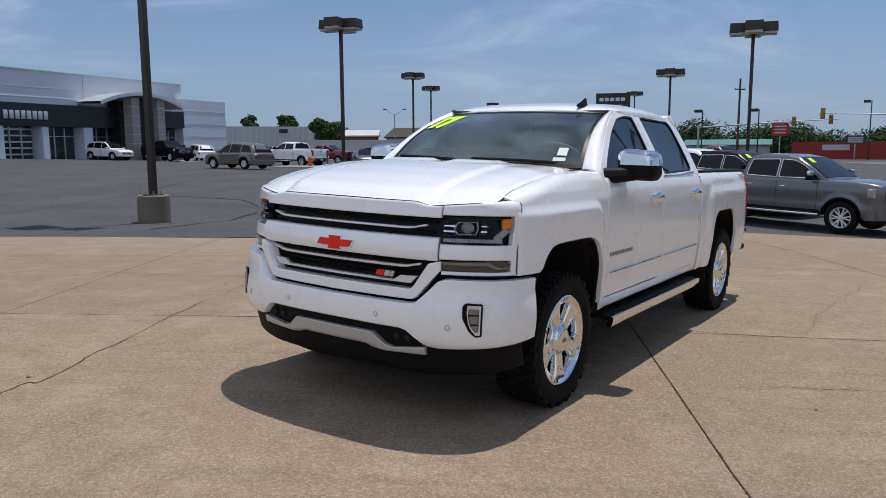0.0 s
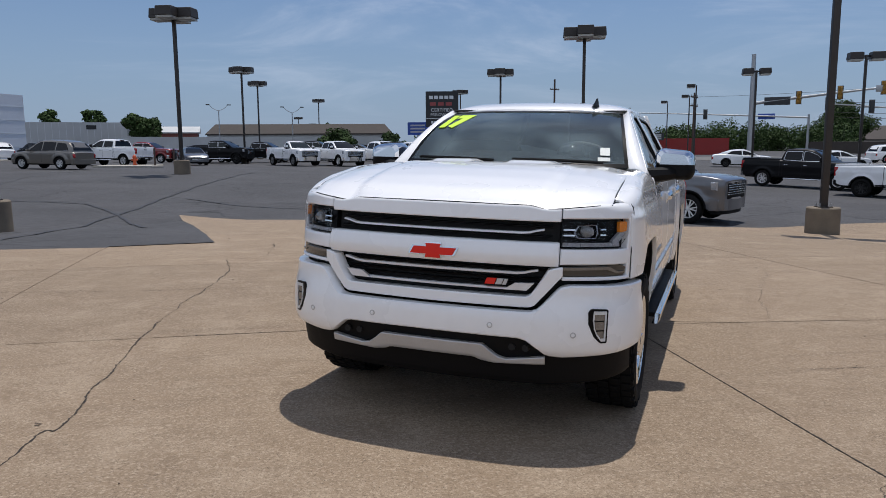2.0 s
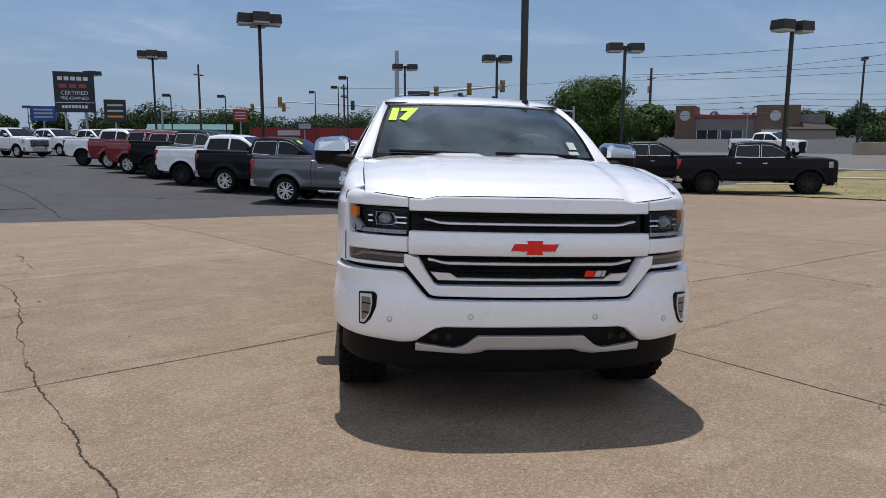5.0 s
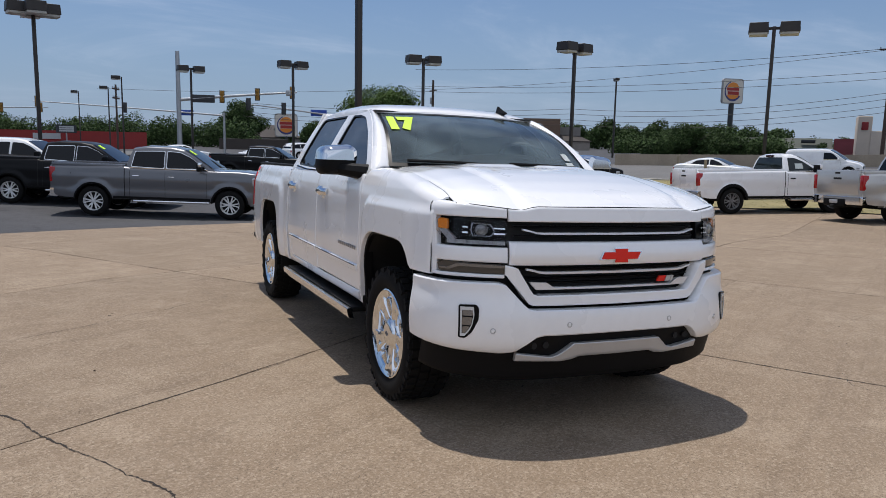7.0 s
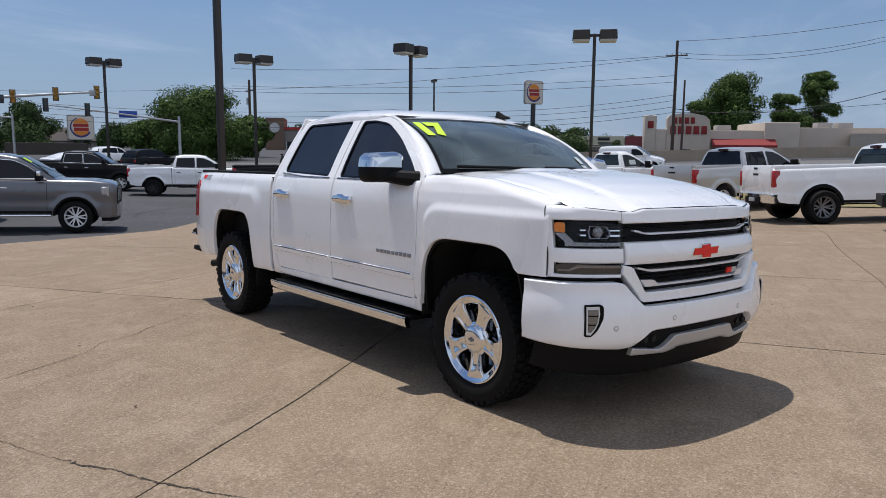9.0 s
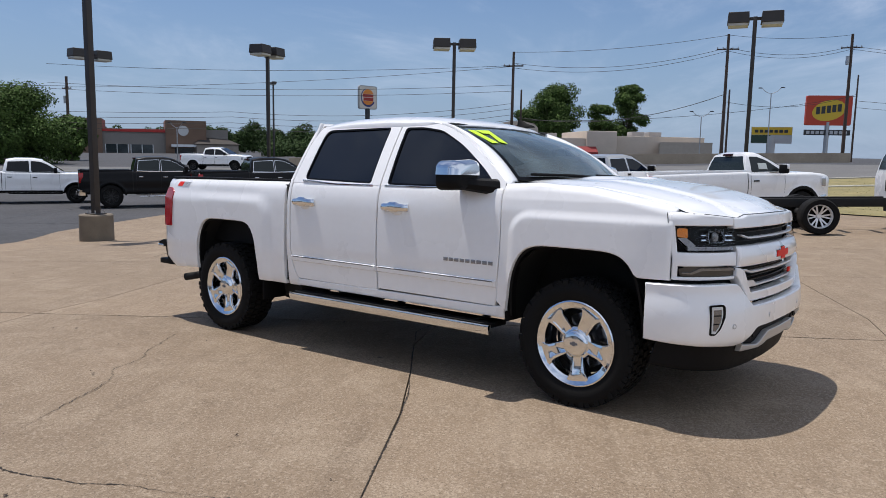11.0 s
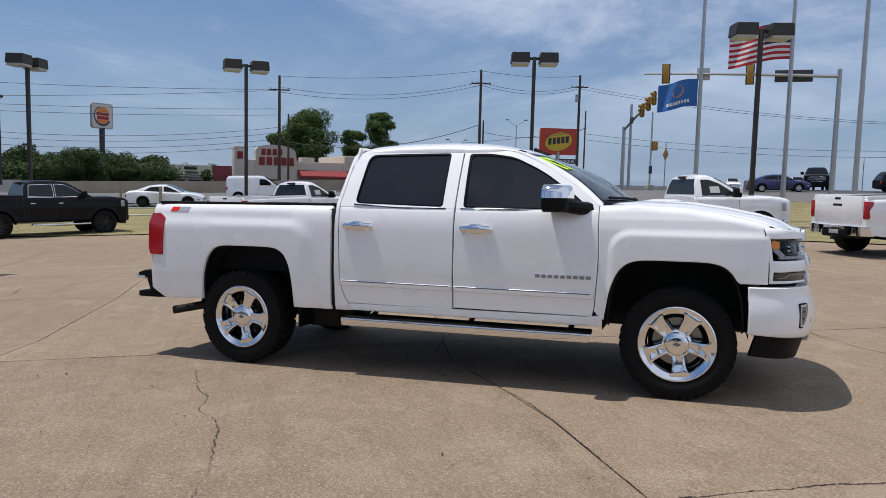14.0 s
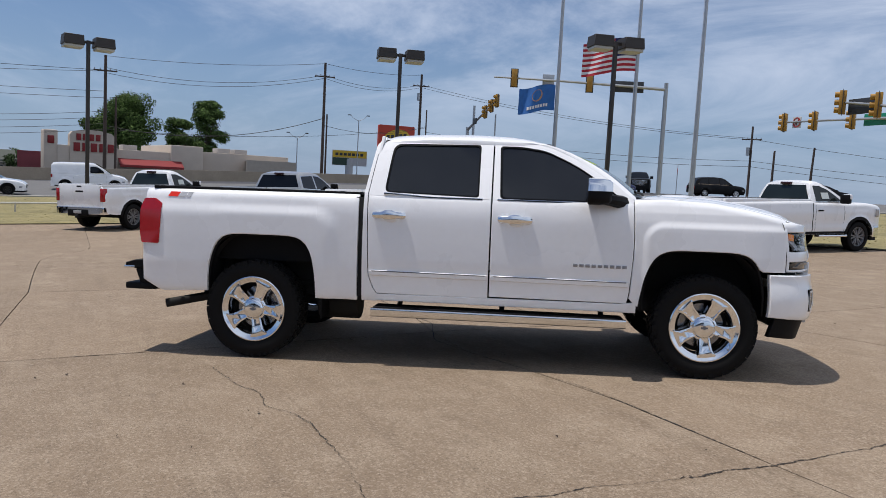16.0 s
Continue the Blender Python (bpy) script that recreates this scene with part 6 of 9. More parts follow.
def vehicle(K, paint, m, name, label, category, group="", rim=None, trim=None, glass_m=None, dual=False, chrome=True, number=False, cover=False):
    rim, trim, glass_m = rim or ALLOY, trim or (CHROME if chrome else BLACK), glass_m or GREYGLASS
    T = empty(name, m, label, category, group)
    tx, tz = zip(*K["top"])
    rx, rz = zip(*K["roof"])
    w, x0, x1, sill = K["w"], K["x0"], K["x1"], K["sill"]
    big = K["pickup"]
    flare = 0.20 if big and len(K["wins"]) == 1 else 0.11

    def low(x):
        z = sill + 0.06 * smooth(K["x0"] + 0.5, K["x0"], x) + (K["nose"] - sill) * smooth(x1 - 0.8, x1 - 0.3, x)
        for cx in (K["fa"], K["ra"]):
            if K.get("frame") and cx < 0:
                continue
            hw = K["r"] * 1.17
            if abs(x - cx) < hw:
                z = max(z, K["r"] + math.sqrt(hw * hw - (x - cx) ** 2) * (1.0 if big else 0.98))
        return z

    def hw(x, z):
        t = lerp(tx, tz, x)
        y = w * lerp((0.2, 0.5, 0.75, 1.0, 1.3, 1.5), (0.93, 0.975, 1.0, 0.995, 0.975, 0.96), z if big else z * 1.25)
        for cx in (K["fa"], K["ra"]):
            y += 0.035 * (1 - smooth(0.52, 0.66, math.hypot(x - cx, z - K["r"])))
        e = max(0, (x - (x1 - 0.5)) / 0.5)
        y *= 1 - (0.11 * e ** 4 if big else 0.14 * e ** 2.5)
        if big:
            y += 0.012 * (1 - smooth(0.02, 0.10, abs(z - 1.10))) - 0.016 * (1 - smooth(0.03, 0.14, abs(z - 0.80)))
        e = max(0, ((x0 + 0.25) - x) / 0.25)
        y *= 1 - 0.05 * e ** 2
        return y
    st = set(np.round(np.linspace(x0, x1, 56), 3)) | {round(x1 - d, 3) for d in (0.02, 0.06)} | {round(x0 + d, 3) for d in (0.02, 0.06)}
    for cx in (K["fa"], K["ra"]):
        for k in range(19):
            st.add(round(min(x1, max(x0, cx - K["r"] * 1.169 * math.cos(math.pi * k / 18))), 3))
        for d in (-1.172, 1.172):
            st.add(round(min(x1, max(x0, cx + K["r"] * d)), 3))
    st = sorted(st)
    bm = bmesh.new()
    rows = []
    for x in st:
        t, lo = lerp(tx, tz, x), low(x)
        lo = min(lo, t - 0.12)
        P = []
        for j in range(11):
            z = lo + (t - 0.10 - lo) * j / 10
            P.append((hw(x, z), z))
        ww = hw(x, t - 0.1)
        for a in (30, 60, 90):
            P.append((ww - 0.09 * (1 - math.cos(radians(a))), t - 0.10 + 0.10 * math.sin(radians(a))))
        yy = P[-1][0]
        for q in (0.66, 0.33):
            P.append((yy * q, t + 0.03 * (1 - q * q)))
        ring = [(y, z) for y, z in P] + [(0, t + 0.03)] + [(-y, z) for y, z in P[::-1]]
        rows.append([bm.verts.new((x, y, z)) for y, z in ring])
    for i in range(len(rows) - 1):
        for j in range(len(rows[0]) - 1):
            bm.faces.new((rows[i][j], rows[i + 1][j], rows[i + 1][j + 1], rows[i][j + 1]))
    bm.faces.new(rows[0]); bm.faces.new(rows[-1])
    # cabin
    cb, cr = K["cw"]
    zmax = max(rz)

    def chw(x, z):
        b = lerp(tx, tz, x) - 0.02
        return cb + (cr - cb) * min(1, max(0, (z - b) / (zmax - b))) ** 1.15
    rows = []
    for x in sorted(set(np.round(np.linspace(rx[0], rx[-1], 34), 3)) | set(np.round(rx, 3))):
        b, t = lerp(tx, tz, x) - 0.03, lerp(rx, rz, x)
        t = max(t, b + 0.005)
        P = [(chw(x, b + (t - b) * q) - 0.004, b + (t - b) * q) for q in (0, 0.25, 0.5, 0.75, 0.92)]
        yt = chw(x, t)
        P += [(yt - 0.03, t - 0.012), (yt - 0.10, t + 0.006), (yt * 0.5, t + 0.02)]
        ring = P + [(0, t + 0.025)] + [(-y, z) for y, z in P[::-1]]
        rows.append([bm.verts.new((x, y, z)) for y, z in ring])
    for i in range(len(rows) - 1):
        for j in range(len(rows[0]) - 1):
            bm.faces.new((rows[i][j], rows[i + 1][j], rows[i + 1][j + 1], rows[i][j + 1]))
    bm.faces.new(rows[0]); bm.faces.new(rows[-1])
    body = part("body", bm, paint, T, sharp=32)
    # glass
    for s in (-1, 1):
        for win in K["wins"]:
            bm = plate(rounded(win, 0.045), [], lambda x, z, off: Vector((x, s * (chw(x, z) + 0.004 + off), z)), 0.01, step=0.1)
            sw = part("side_window", bm, glass_m, T)
            if big and len(K["wins"]) == 1:
                bm = plate([(0.42, 1.47), (0.42, 1.64), (0.70, 1.64), (0.70, 1.47)], [], lambda x, z, off: Vector((x, s * (chw(x, z) + 0.010 + off), z)), 0.004, step=0.1)
                part("price_sticker", bm, STICK, sw, "pale price sticker")
            if big and chrome and len(K["wins"]) == 2:
                o = rounded(win, 0.045)
                c = np.mean(np.array(o), axis=0)
                ring = [tuple(c + (np.array(p) - c) * np.array((1.035, 1.075))) for p in o]
                part("window_trim", plate(ring, [o], lambda x, z, off: Vector((x, s * (chw(x, z) + 0.008 + off), z)), 0.012, step=0.15), trim, sw, "bright window surround")
        bm = bmesh.new()
        for k, win in enumerate(K["wins"]):
            lo_z = min(p[1] for p in win)
            a, b = min(p[0] for p in win), max(p[0] for p in win)
            box(bm, a - 0.04, b + 0.04, s * (chw(a, lo_z) - 0.005), s * (chw(a, lo_z) + 0.012), lo_z - 0.024, lo_z - 0.006)
        part("belt_trim", bm, trim, T)
        # shut lines, handles, sill strip
        for k, dx in enumerate(K["doors"]):
            zt = lerp(tx, tz, dx) - 0.02
            bm = sheet([dx - 0.005, dx + 0.005], lambda x: sill + 0.09, lambda x: zt - 0.06, 8, lambda x, z, off: Vector((x, s * (hw(x, z) + 0.002 + off), z)), 0.01, ins=0.001, rnd=0)
            part("shut_line", bm, UNDER, T)
            if k:
                hx, hz = K["doors"][k - 1] + 0.17, zt - (0.19 if big else 0.13)
                bm = bmesh.new()
                y = hw(hx, hz)
                box(bm, hx - 0.09, hx + 0.09, s * (y - 0.005), s * (y + 0.03), hz - 0.018, hz + 0.018, 0.01)
                part("door_handle", bm, (BLACK if len(K["wins"]) == 1 else trim) if big else paint, T)
        if big and not K.get("frame"):
            bm = bmesh.new()
            box(bm, K["doors"][0] + 0.1, K["doors"][-1] + 0.1, s * (w - 0.12), s * (w + 0.05), 0.42, 0.485, 0.02)
            part("running_board", bm, trim, T)
            bm = sheet(xs(K["ra"] + K["r"] * 1.3, K["fa"] - K["r"] * 1.3, 10), lambda x: sill + 0.005, lambda x: sill + 0.075, 2, lambda x, z, off: Vector((x, s * (hw(x, z) + 0.004 + off), z)), 0.02, ins=0.004, rnd=0.002)
            part("sill_cladding", bm, BLACK, T)
        # arch trims
        for cx in (K["fa"], K["ra"]):
            if K.get("frame") and cx < 0:
                continue
            bm = bmesh.new()
            pr = []
            for k in range(21):
                a = math.pi * (0.02 + 0.96 * k / 20)
                row = []
                for q, o in ((1.172, 0.012), (1.165 + flare, 0.012), (1.175 + flare, 0.0)):
                    x, z = cx - K["r"] * q * math.cos(a), K["r"] + K["r"] * q * math.sin(a) * (1.0 if big else 0.98)
                    row.append(bm.verts.new((x, s * (hw(min(x1, max(x0, x)), z) + o), z)))
                x, z = cx - K["r"] * 1.16 * math.cos(a), K["r"] + K["r"] * 1.16 * math.sin(a)
                row.insert(0, bm.verts.new((x, s * (w - 0.25), z)))
                pr.append(row)
            for k in range(20):
                for j in range(3):
                    bm.faces.new((pr[k][j], pr[k + 1][j], pr[k + 1][j + 1], pr[k][j + 1]))
            if big:
                part("arch_trim", bm, paint if paint in (SILVER, RED) else BLACK, T)
            else:
                part("arch_trim", bm, UNDER, T)
            small_wheel(T, cx, w - 0.01 + (0.14 if dual and cx < 0 else 0), K["r"], s, rim, 6, dual and cx < 0)
        if K.get("frame"):
            small_wheel(T, K["ra"], w + 0.08, K["r"], s, ALLOY, 6, True)
        # mirror
        mx, mz = K["doors"][-1] - (0.16 if big else 0.12), lerp(tx, tz, 1.0) + (0.10 if big else 0.08)
        bm = bmesh.new()
        box(bm, mx - 0.06, mx + 0.07, s * (w - 0.02), s * (w + (0.27 if big else 0.18)), mz - (0.12 if big else 0.07), mz + (0.13 if big else 0.07), 0.035)
        mi = part("mirror", bm, BLACK if big else paint, T)
        if big and chrome:
            bm = bmesh.new()
            box(bm, mx - 0.02, mx + 0.08, s * (w + 0.03), s * (w + 0.28), mz, mz + 0.14, 0.03)
            part("mirror_cap", bm, CHROME if paint in (GRAPHITE,) else paint, mi)
        # lights
        zf = lerp(tx, tz, x1)
        bm = plate(rounded([(0.30, -0.12), (0.29, 0.04), (0.02, 0.06), (-0.12, 0.05), (-0.10, -0.05)], 0.02), [], lambda u, v, off: Vector((x1 - 0.02 - 0.55 * max(0, 0.12 - u) - 0.22 * (0.3 - u) + off, s * (w * 0.955 - 0.05 - u * 0.85 + 0.04 * (u < 0)), zf - 0.13 + v * (2.1 if big else 0.9))), 0.12, step=0.05)
        part("headlight", bm, LAMPCLEAR, T, "clear headlight")
        tzr = K["top"][0][1]
        bm = bmesh.new()
        if K.get("frame"):
            bm.free()
        else:
            hgt = 0.40 if big else 0.2
            box(bm, x0 - 0.014, x0 + (0.17 if big else 0.11), s * (w * 0.95 - 0.13), s * (w * 0.955 + 0.014), tzr - 0.07 - hgt, tzr - 0.05, 0.03)
            part("tail_light", bm, REDLENS, T, "red tail light")
    # windshield and rear glass follow the roof line
    def front_glass(u, v, off):
        xa, xb = [p for p in K["roof"] if p[1] > zmax * 0.93][-1][0], rx[-1] - 0.03
        x = xa + (xb - xa) * u
        b = lerp(tx, tz, x) - 0.02
        z = max(lerp(rx, rz, x), b)
        return Vector((x + off * 0.6, v * (chw(x, z) - 0.055), z + 0.022 + 0.012 * (1 - v * v) + off))
    bm = sheet(xs(0.04, 0.96, 8), lambda u: -0.97, lambda u: 0.97, 10, front_glass, 0.01, ins=0.002, rnd=0)
    wsd = part("windshield", bm, glass_m if glass_m != PRIVACY else GREYGLASS, T)
    if number:
        bm = sheet(xs(0.10, 0.32, 2), lambda u: -0.78, lambda u: -0.50, 2, lambda u, v, off: front_glass(u, v, off + 0.008), 0.004, ins=0.002, rnd=0)
        part("painted_mark", bm, LIME, wsd, "lime paint marking")

    def rear_glass(v, q, off):
        n = 4 if big else 5
        pts = K["roof"][:n]
        zz = [p[1] for p in pts]; xx = [p[0] for p in pts]
        z = zz[0] + 0.08 + (min(zz[-1], zmax * 0.965) - zz[0] - 0.12) * q
        x = lerp(zz, xx, z)
        return Vector((x - 0.012 - off, v * (chw(x, z) - 0.10), z + off * 0.3))
    if K is not VAN:
        bm = sheet(xs(-1, 1, 8), lambda v: 0, lambda v: 1, 6, rear_glass, 0.01, ins=0.004, rnd=0)
        part("rear_window", bm, glass_m, T)
    if big:
        rear = [p for p in K["roof"] if p[1] > zmax * 0.96][0]
        bm = bmesh.new()
        box(bm, rear[0] - 0.10, rear[0] + 0.05, -0.17, 0.17, rear[1] - 0.035, rear[1] + 0.035, 0.015)
        part("brake_lamp", bm, LAMPDARK, T, "dark high centre brake lamp")
    # grille and bumpers
    zf = lerp(tx, tz, x1)
    gw = 0.70 if big else 0.52
    bm = bmesh.new()
    box(bm, x1 - 0.15, x1 + 0.02, -gw, gw, zf - (0.50 if big else 0.22), zf - 0.05, 0.03)
    gr = part("grille", bm, BLACK, T)
    if big:
        fr = rounded([(-gw - 0.02, zf - 0.52), (-gw - 0.02, zf - 0.02), (gw + 0.02, zf - 0.02), (gw + 0.02, zf - 0.52)], 0.06)
        hole = rounded([(-gw + 0.05, zf - 0.46), (-gw + 0.05, zf - 0.08), (gw - 0.05, zf - 0.08), (gw - 0.05, zf - 0.46)], 0.05)
        part("grille_frame", plate(fr, [hole], lambda u, v, off: Vector((x1 + 0.035 + off - 0.06 * (u / gw) ** 2, u, v)), 0.05, step=0.2), trim, gr, "bright grille frame" if chrome else "")
    if big or chrome:
        for k in range(5 if big else 3):
            bm = bmesh.new()
            z = zf - 0.11 - k * (0.065 if big else 0.05)
            box(bm, x1 - 0.05, x1 + 0.03, -gw + 0.02, gw - 0.02, z - 0.01, z + 0.01, 0.004)
            part("grille_bar", bm, trim, gr)
    fb = lambda y: x1 + 0.03 - 0.16 * (abs(y) / w) ** 3 - 0.25 * max(0, abs(y) / w - 0.85)
    bm = sheet(xs(-w * 0.99, w * 0.99, 20), lambda y: K["nose"] - 0.02, lambda y: K["nose"] + (0.30 if big else 0.24), 5, lambda y, z, off: Vector((fb(y) + off, y, z)), 0.25)
    fbm = part("front_bumper", bm, trim if big and paint in (LOTWHITE, RED) else paint, T)
    for s in (-1, 1):
        if big:
            bm = sheet([s * w * q for q in (0.70, 0.78, 0.86)], lambda y: K["nose"] + 0.05, lambda y: K["nose"] + 0.22, 2, lambda y, z, off: Vector((fb(y) + 0.006 + off, y, z)), 0.03)
            fl = part("fog_light", bm, trim if chrome else BLACK, fbm)
            bm = sheet([s * w * q for q in (0.74, 0.82)], lambda y: K["nose"] + 0.09, lambda y: K["nose"] + 0.18, 1, lambda y, z, off: Vector((fb(y) + 0.012 + off, y, z)), 0.02)
            part("lens", bm, LAMPCLEAR, fl)
    bm = sheet(xs(-w * 0.9, w * 0.9, 12), lambda y: K["nose"] - 0.12, lambda y: K["nose"] + 0.0, 3, lambda y, z, off: Vector((fb(y) - 0.03 + off, y, z)), 0.25)
    part("air_dam", bm, BLACK, T)
    if K.get("frame"):
        bm = bmesh.new()
        for s in (-1, 1):
            box(bm, -3.3, 0.2, s * 0.38, s * 0.46, 0.60, 0.80, 0.01)
        for cx in (-3.2, -2.4, -1.2, -0.5):
            box(bm, cx - 0.05, cx + 0.05, -0.42, 0.42, 0.62, 0.76)
        box(bm, -3.32, -3.24, -0.5, 0.5, 0.55, 0.80)
        tube(bm, [(K["ra"], -0.9, 0.42), (K["ra"], 0.9, 0.42)], 0.09, 10)
        part("bare_frame", bm, UNDER, T, "bare black frame rails")
        for s in (-1, 1):
            bm = bmesh.new()
            box(bm, x0 - 0.02, x0 + 0.02, s * 0.24 - 0.035, s * 0.24 + 0.035, 0.93, 1.20, 0.01)
            part("cab_vent", bm, BLACK, T)
    else:
        rz0 = (0.52 if big else 0.30)
        bm = sheet(xs(-w * 0.97, w * 0.97, 16), lambda y: rz0, lambda y: rz0 + (0.22 if big else 0.28), 4, lambda y, z, off: Vector((x0 - 0.08 + 0.08 * (abs(y) / w) ** 4 - off, y, z)), 0.22)
        rb = part("rear_bumper", bm, trim if big else paint, T)
        if big:
            bm = bmesh.new()
            box(bm, x0 - 0.10, x0 - 0.03, -0.42, 0.42, rz0 - 0.05, rz0 + 0.15, 0.02)
            part("bumper_inset", bm, BLACK, rb)
            bm = bmesh.new()
            box(bm, x0 - 0.11, x0 - 0.10, -0.16, 0.16, rz0 + 0.02, rz0 + 0.12, 0.004)
            part("rear_plate", bm, SATIN, rb)
            bm = bmesh.new()
            box(bm, x0 - 0.16, x0 + 0.3, -0.05, 0.05, rz0 - 0.12, rz0 - 0.02, 0.01)
            part("hitch", bm, UNDER, rb)
    if big and K["bed"]:
        a, b = K["bed"]
        bm = bmesh.new()
        zb = lerp(tx, tz, (a + b) / 2)
        # flat black sheet drawn in place of the bed's shaded hollow
        box(bm, a + 0.04, b - 0.03, -w * 0.82, w * 0.82, zb + 0.02, zb + 0.045, 0.005)
        part("bed_opening", bm, BLACK, T, "dark sheet standing in for the shaded open bed")
        for s in (-1, 1):
            bm = bmesh.new()
            box(bm, a - 0.04, b - 0.02, s * w * 0.80, s * w * 0.925, zb - 0.05, zb + 0.058, 0.02)
            part("bed_rail", bm, paint, T)
        bm = bmesh.new()
        for s in (-1, 1):
            sheet([b - 0.012, b + 0.012], lambda x: sill + 0.04, lambda x: lerp(tx, tz, x) - 0.06, 8, lambda x, z, off: Vector((x, s * (hw(x, z) + 0.003 + off), z)), 0.01, bm, ins=0.001, rnd=0)
        part("bed_gap", bm, UNDER, T)
        bm = bmesh.new()
        box(bm, x0 - 0.016, x0 + 0.07, -w * 0.80, w * 0.80, 0.80, K["top"][0][1] + 0.075, 0.015)
        tg = part("tailgate", bm, paint, T)
        bm = bmesh.new()
        box(bm, x0 - 0.022, x0 - 0.01, -0.10, 0.10, K["top"][0][1] - 0.02, K["top"][0][1] + 0.03, 0.01)
        part("latch", bm, UNDER, tg)
        bm = bmesh.new()
        box(bm, x0 - 0.02, x0, -0.16, 0.16, 1.20, 1.26, 0.01)
        part("badge", bm, UNDER if paint in (LOTWHITE, SILVER) else trim, tg)
    # underside
    bm = bmesh.new()
    box(bm, x0 + 0.1, x1 - 0.3, -w * 0.62, w * 0.62, sill - (0.06 if big else 0.08), sill + 0.14)
    for cx in (K["fa"], K["ra"]):
        tube(bm, [(cx, -w * 0.8, K["r"]), (cx, w * 0.8, K["r"])], 0.06, 8)
        if not (K.get("frame") and cx < 0):
            box(bm, max(x0 + 0.06, cx - K["r"] * 1.25), min(x1 - 0.12, cx + K["r"] * 1.25), -w + 0.30, w - 0.30, sill - 0.04, min(K["r"] * 2.3, lerp(tx, tz, cx) - 0.12))
    part("underbody", bm, UNDER, T)
    return T


def place(x, y, az, dz=0.0):
    """Pose on the ground at x, y, with the nose towards the compass bearing az (clockwise from +y), tipped with the ground."""
    a = radians(az)
    f = Vector((math.sin(a), math.cos(a), 0))
    e = 1.5
    f.z = (gz(x + f.x * e, y + f.y * e) - gz(x - f.x * e, y - f.y * e)) / (2 * e)
    f.normalize()
    l = Vector((-math.cos(a), math.sin(a), 0))
    l.z = (gz(x + l.x * 0.8, y + l.y * 0.8) - gz(x - l.x * 0.8, y - l.y * 0.8)) / 1.6
    up = f.cross(l).normalized()
    l = up.cross(f).normalized()
    return Matrix(((f.x, l.x, up.x, x), (f.y, l.y, up.y, y), (f.z, l.z, up.z, gz(x, y) + dz), (0, 0, 0, 1)))


def wheel_at(K, x, y, az, which, side):
    """Centre of a vehicle whose given wheel (front or rear, right or left) stands at x, y."""
    a = radians(az)
    f, r = (math.sin(a), math.cos(a)), (math.cos(a), -math.sin(a))
    ax = K["fa"] if which == "f" else K["ra"]
    s = 0.9 if side == "r" else -0.9
    return x - f[0] * ax - r[0] * s, y - f[1] * ax - r[1] * s

# ---------------------------------------------------------------- the vehicles on the lot and the road
def at_wheel(K, x, y, az, which, side):
    return place(*wheel_at(K, x, y, az, which, side), az)


LIFT = dict(CREW, r=0.465, sill=0.60, nose=0.52, top=[(x, z + 0.10) for x, z in CREW["top"]], roof=[(x, z + 0.10) for x, z in CREW["roof"]], wins=[[(x, z + 0.10) for x, z in w] for w in CREW["wins"]])
ROW = "pickups in the sales row"
grey = vehicle(CREW, GRAPHITE, at_wheel(CREW, 10.0, 19.5, 142, "f", "r"), "pickup_truck", "graphite grey crew-cab pickup with bright alloy wheels", "pickup truck", ROW, number=True)
vehicle(CREW, JET, at_wheel(CREW, 7.7, 26.9, 142, "r", "r"), "pickup_truck", "black crew-cab pickup with bright window trim", "pickup truck", ROW, number=True)
wcrew = vehicle(CREW, LOTWHITE, at_wheel(CREW, 7.5, 30.4, 142, "r", "r"), "pickup_truck", "white crew-cab pickup with black wheels", "pickup truck", ROW, rim=DARKRIM, chrome=False, glass_m=GREYGLASS)
dark = vehicle(LIFT, JET, at_wheel(LIFT, 23.9, 17.6, 147, "r", "r"), "pickup_truck", "black lifted pickup with black wheels and bright trim", "pickup truck", ROW, rim=DARKRIM, glass_m=GREENGLASS)
copy_thing(dark, at_wheel(CREW, 7.6, 34.0, 142, "r", "r"))
redt = vehicle(CREW, RED, at_wheel(CREW, 7.8, 40.8, 142, "r", "r"), "pickup_truck", "red crew-cab pickup with alloy wheels", "pickup truck", ROW)
copy_thing(redt, at_wheel(CREW, 7.6, 37.2, 142, "r", "r"))
copy_thing(wcrew, at_wheel(CREW, 7.5, 44.3, 142, "r", "r"))
copy_thing(dark, at_wheel(CREW, 23.4, 22.4, 148, "r", "r"))
copy_thing(wcrew, at_wheel(CREW, 24.2, 28.8, 147, "r", "r"))
blk = vehicle(CREW, JET, at_wheel(CREW, 24.0, 35.5, 147, "r", "r"), "pickup_truck", "black crew-cab pickup with alloy wheels", "pickup truck", ROW)
wreg = vehicle(REG, LOTWHITE, at_wheel(REG, 21.0, 8.1, 138, "r", "r"), "pickup_truck", "white regular-cab work pickup with steel wheels", "pickup truck", ROW, rim=STEELRIM, glass_m=GREENGLASS)
vehicle(CREW, SILVER, at_wheel(CREW, 19.3, 3.4, 136, "r", "r"), "pickup_truck", "silver heavy-duty crew-cab pickup", "pickup truck", ROW)
dually = vehicle(REG, LOTWHITE, at_wheel(REG, 15.2, 1.25, 160, "r", "r"), "pickup_truck", "white dual-rear-wheel regular-cab pickup", "pickup truck", ROW, dual=True, rim=STEELRIM, glass_m=GREENGLASS)
vehicle(CHASSIS, LOTWHITE, at_wheel(CHASSIS, 11.75, -4.62, 185, "f", "r"), "chassis_cab_truck", "white chassis-cab truck with bare black frame", "truck", ROW, glass_m=GREENGLASS)
copy_thing(dually, at_wheel(REG, 8.5, -6.3, 184, "r", "r"))

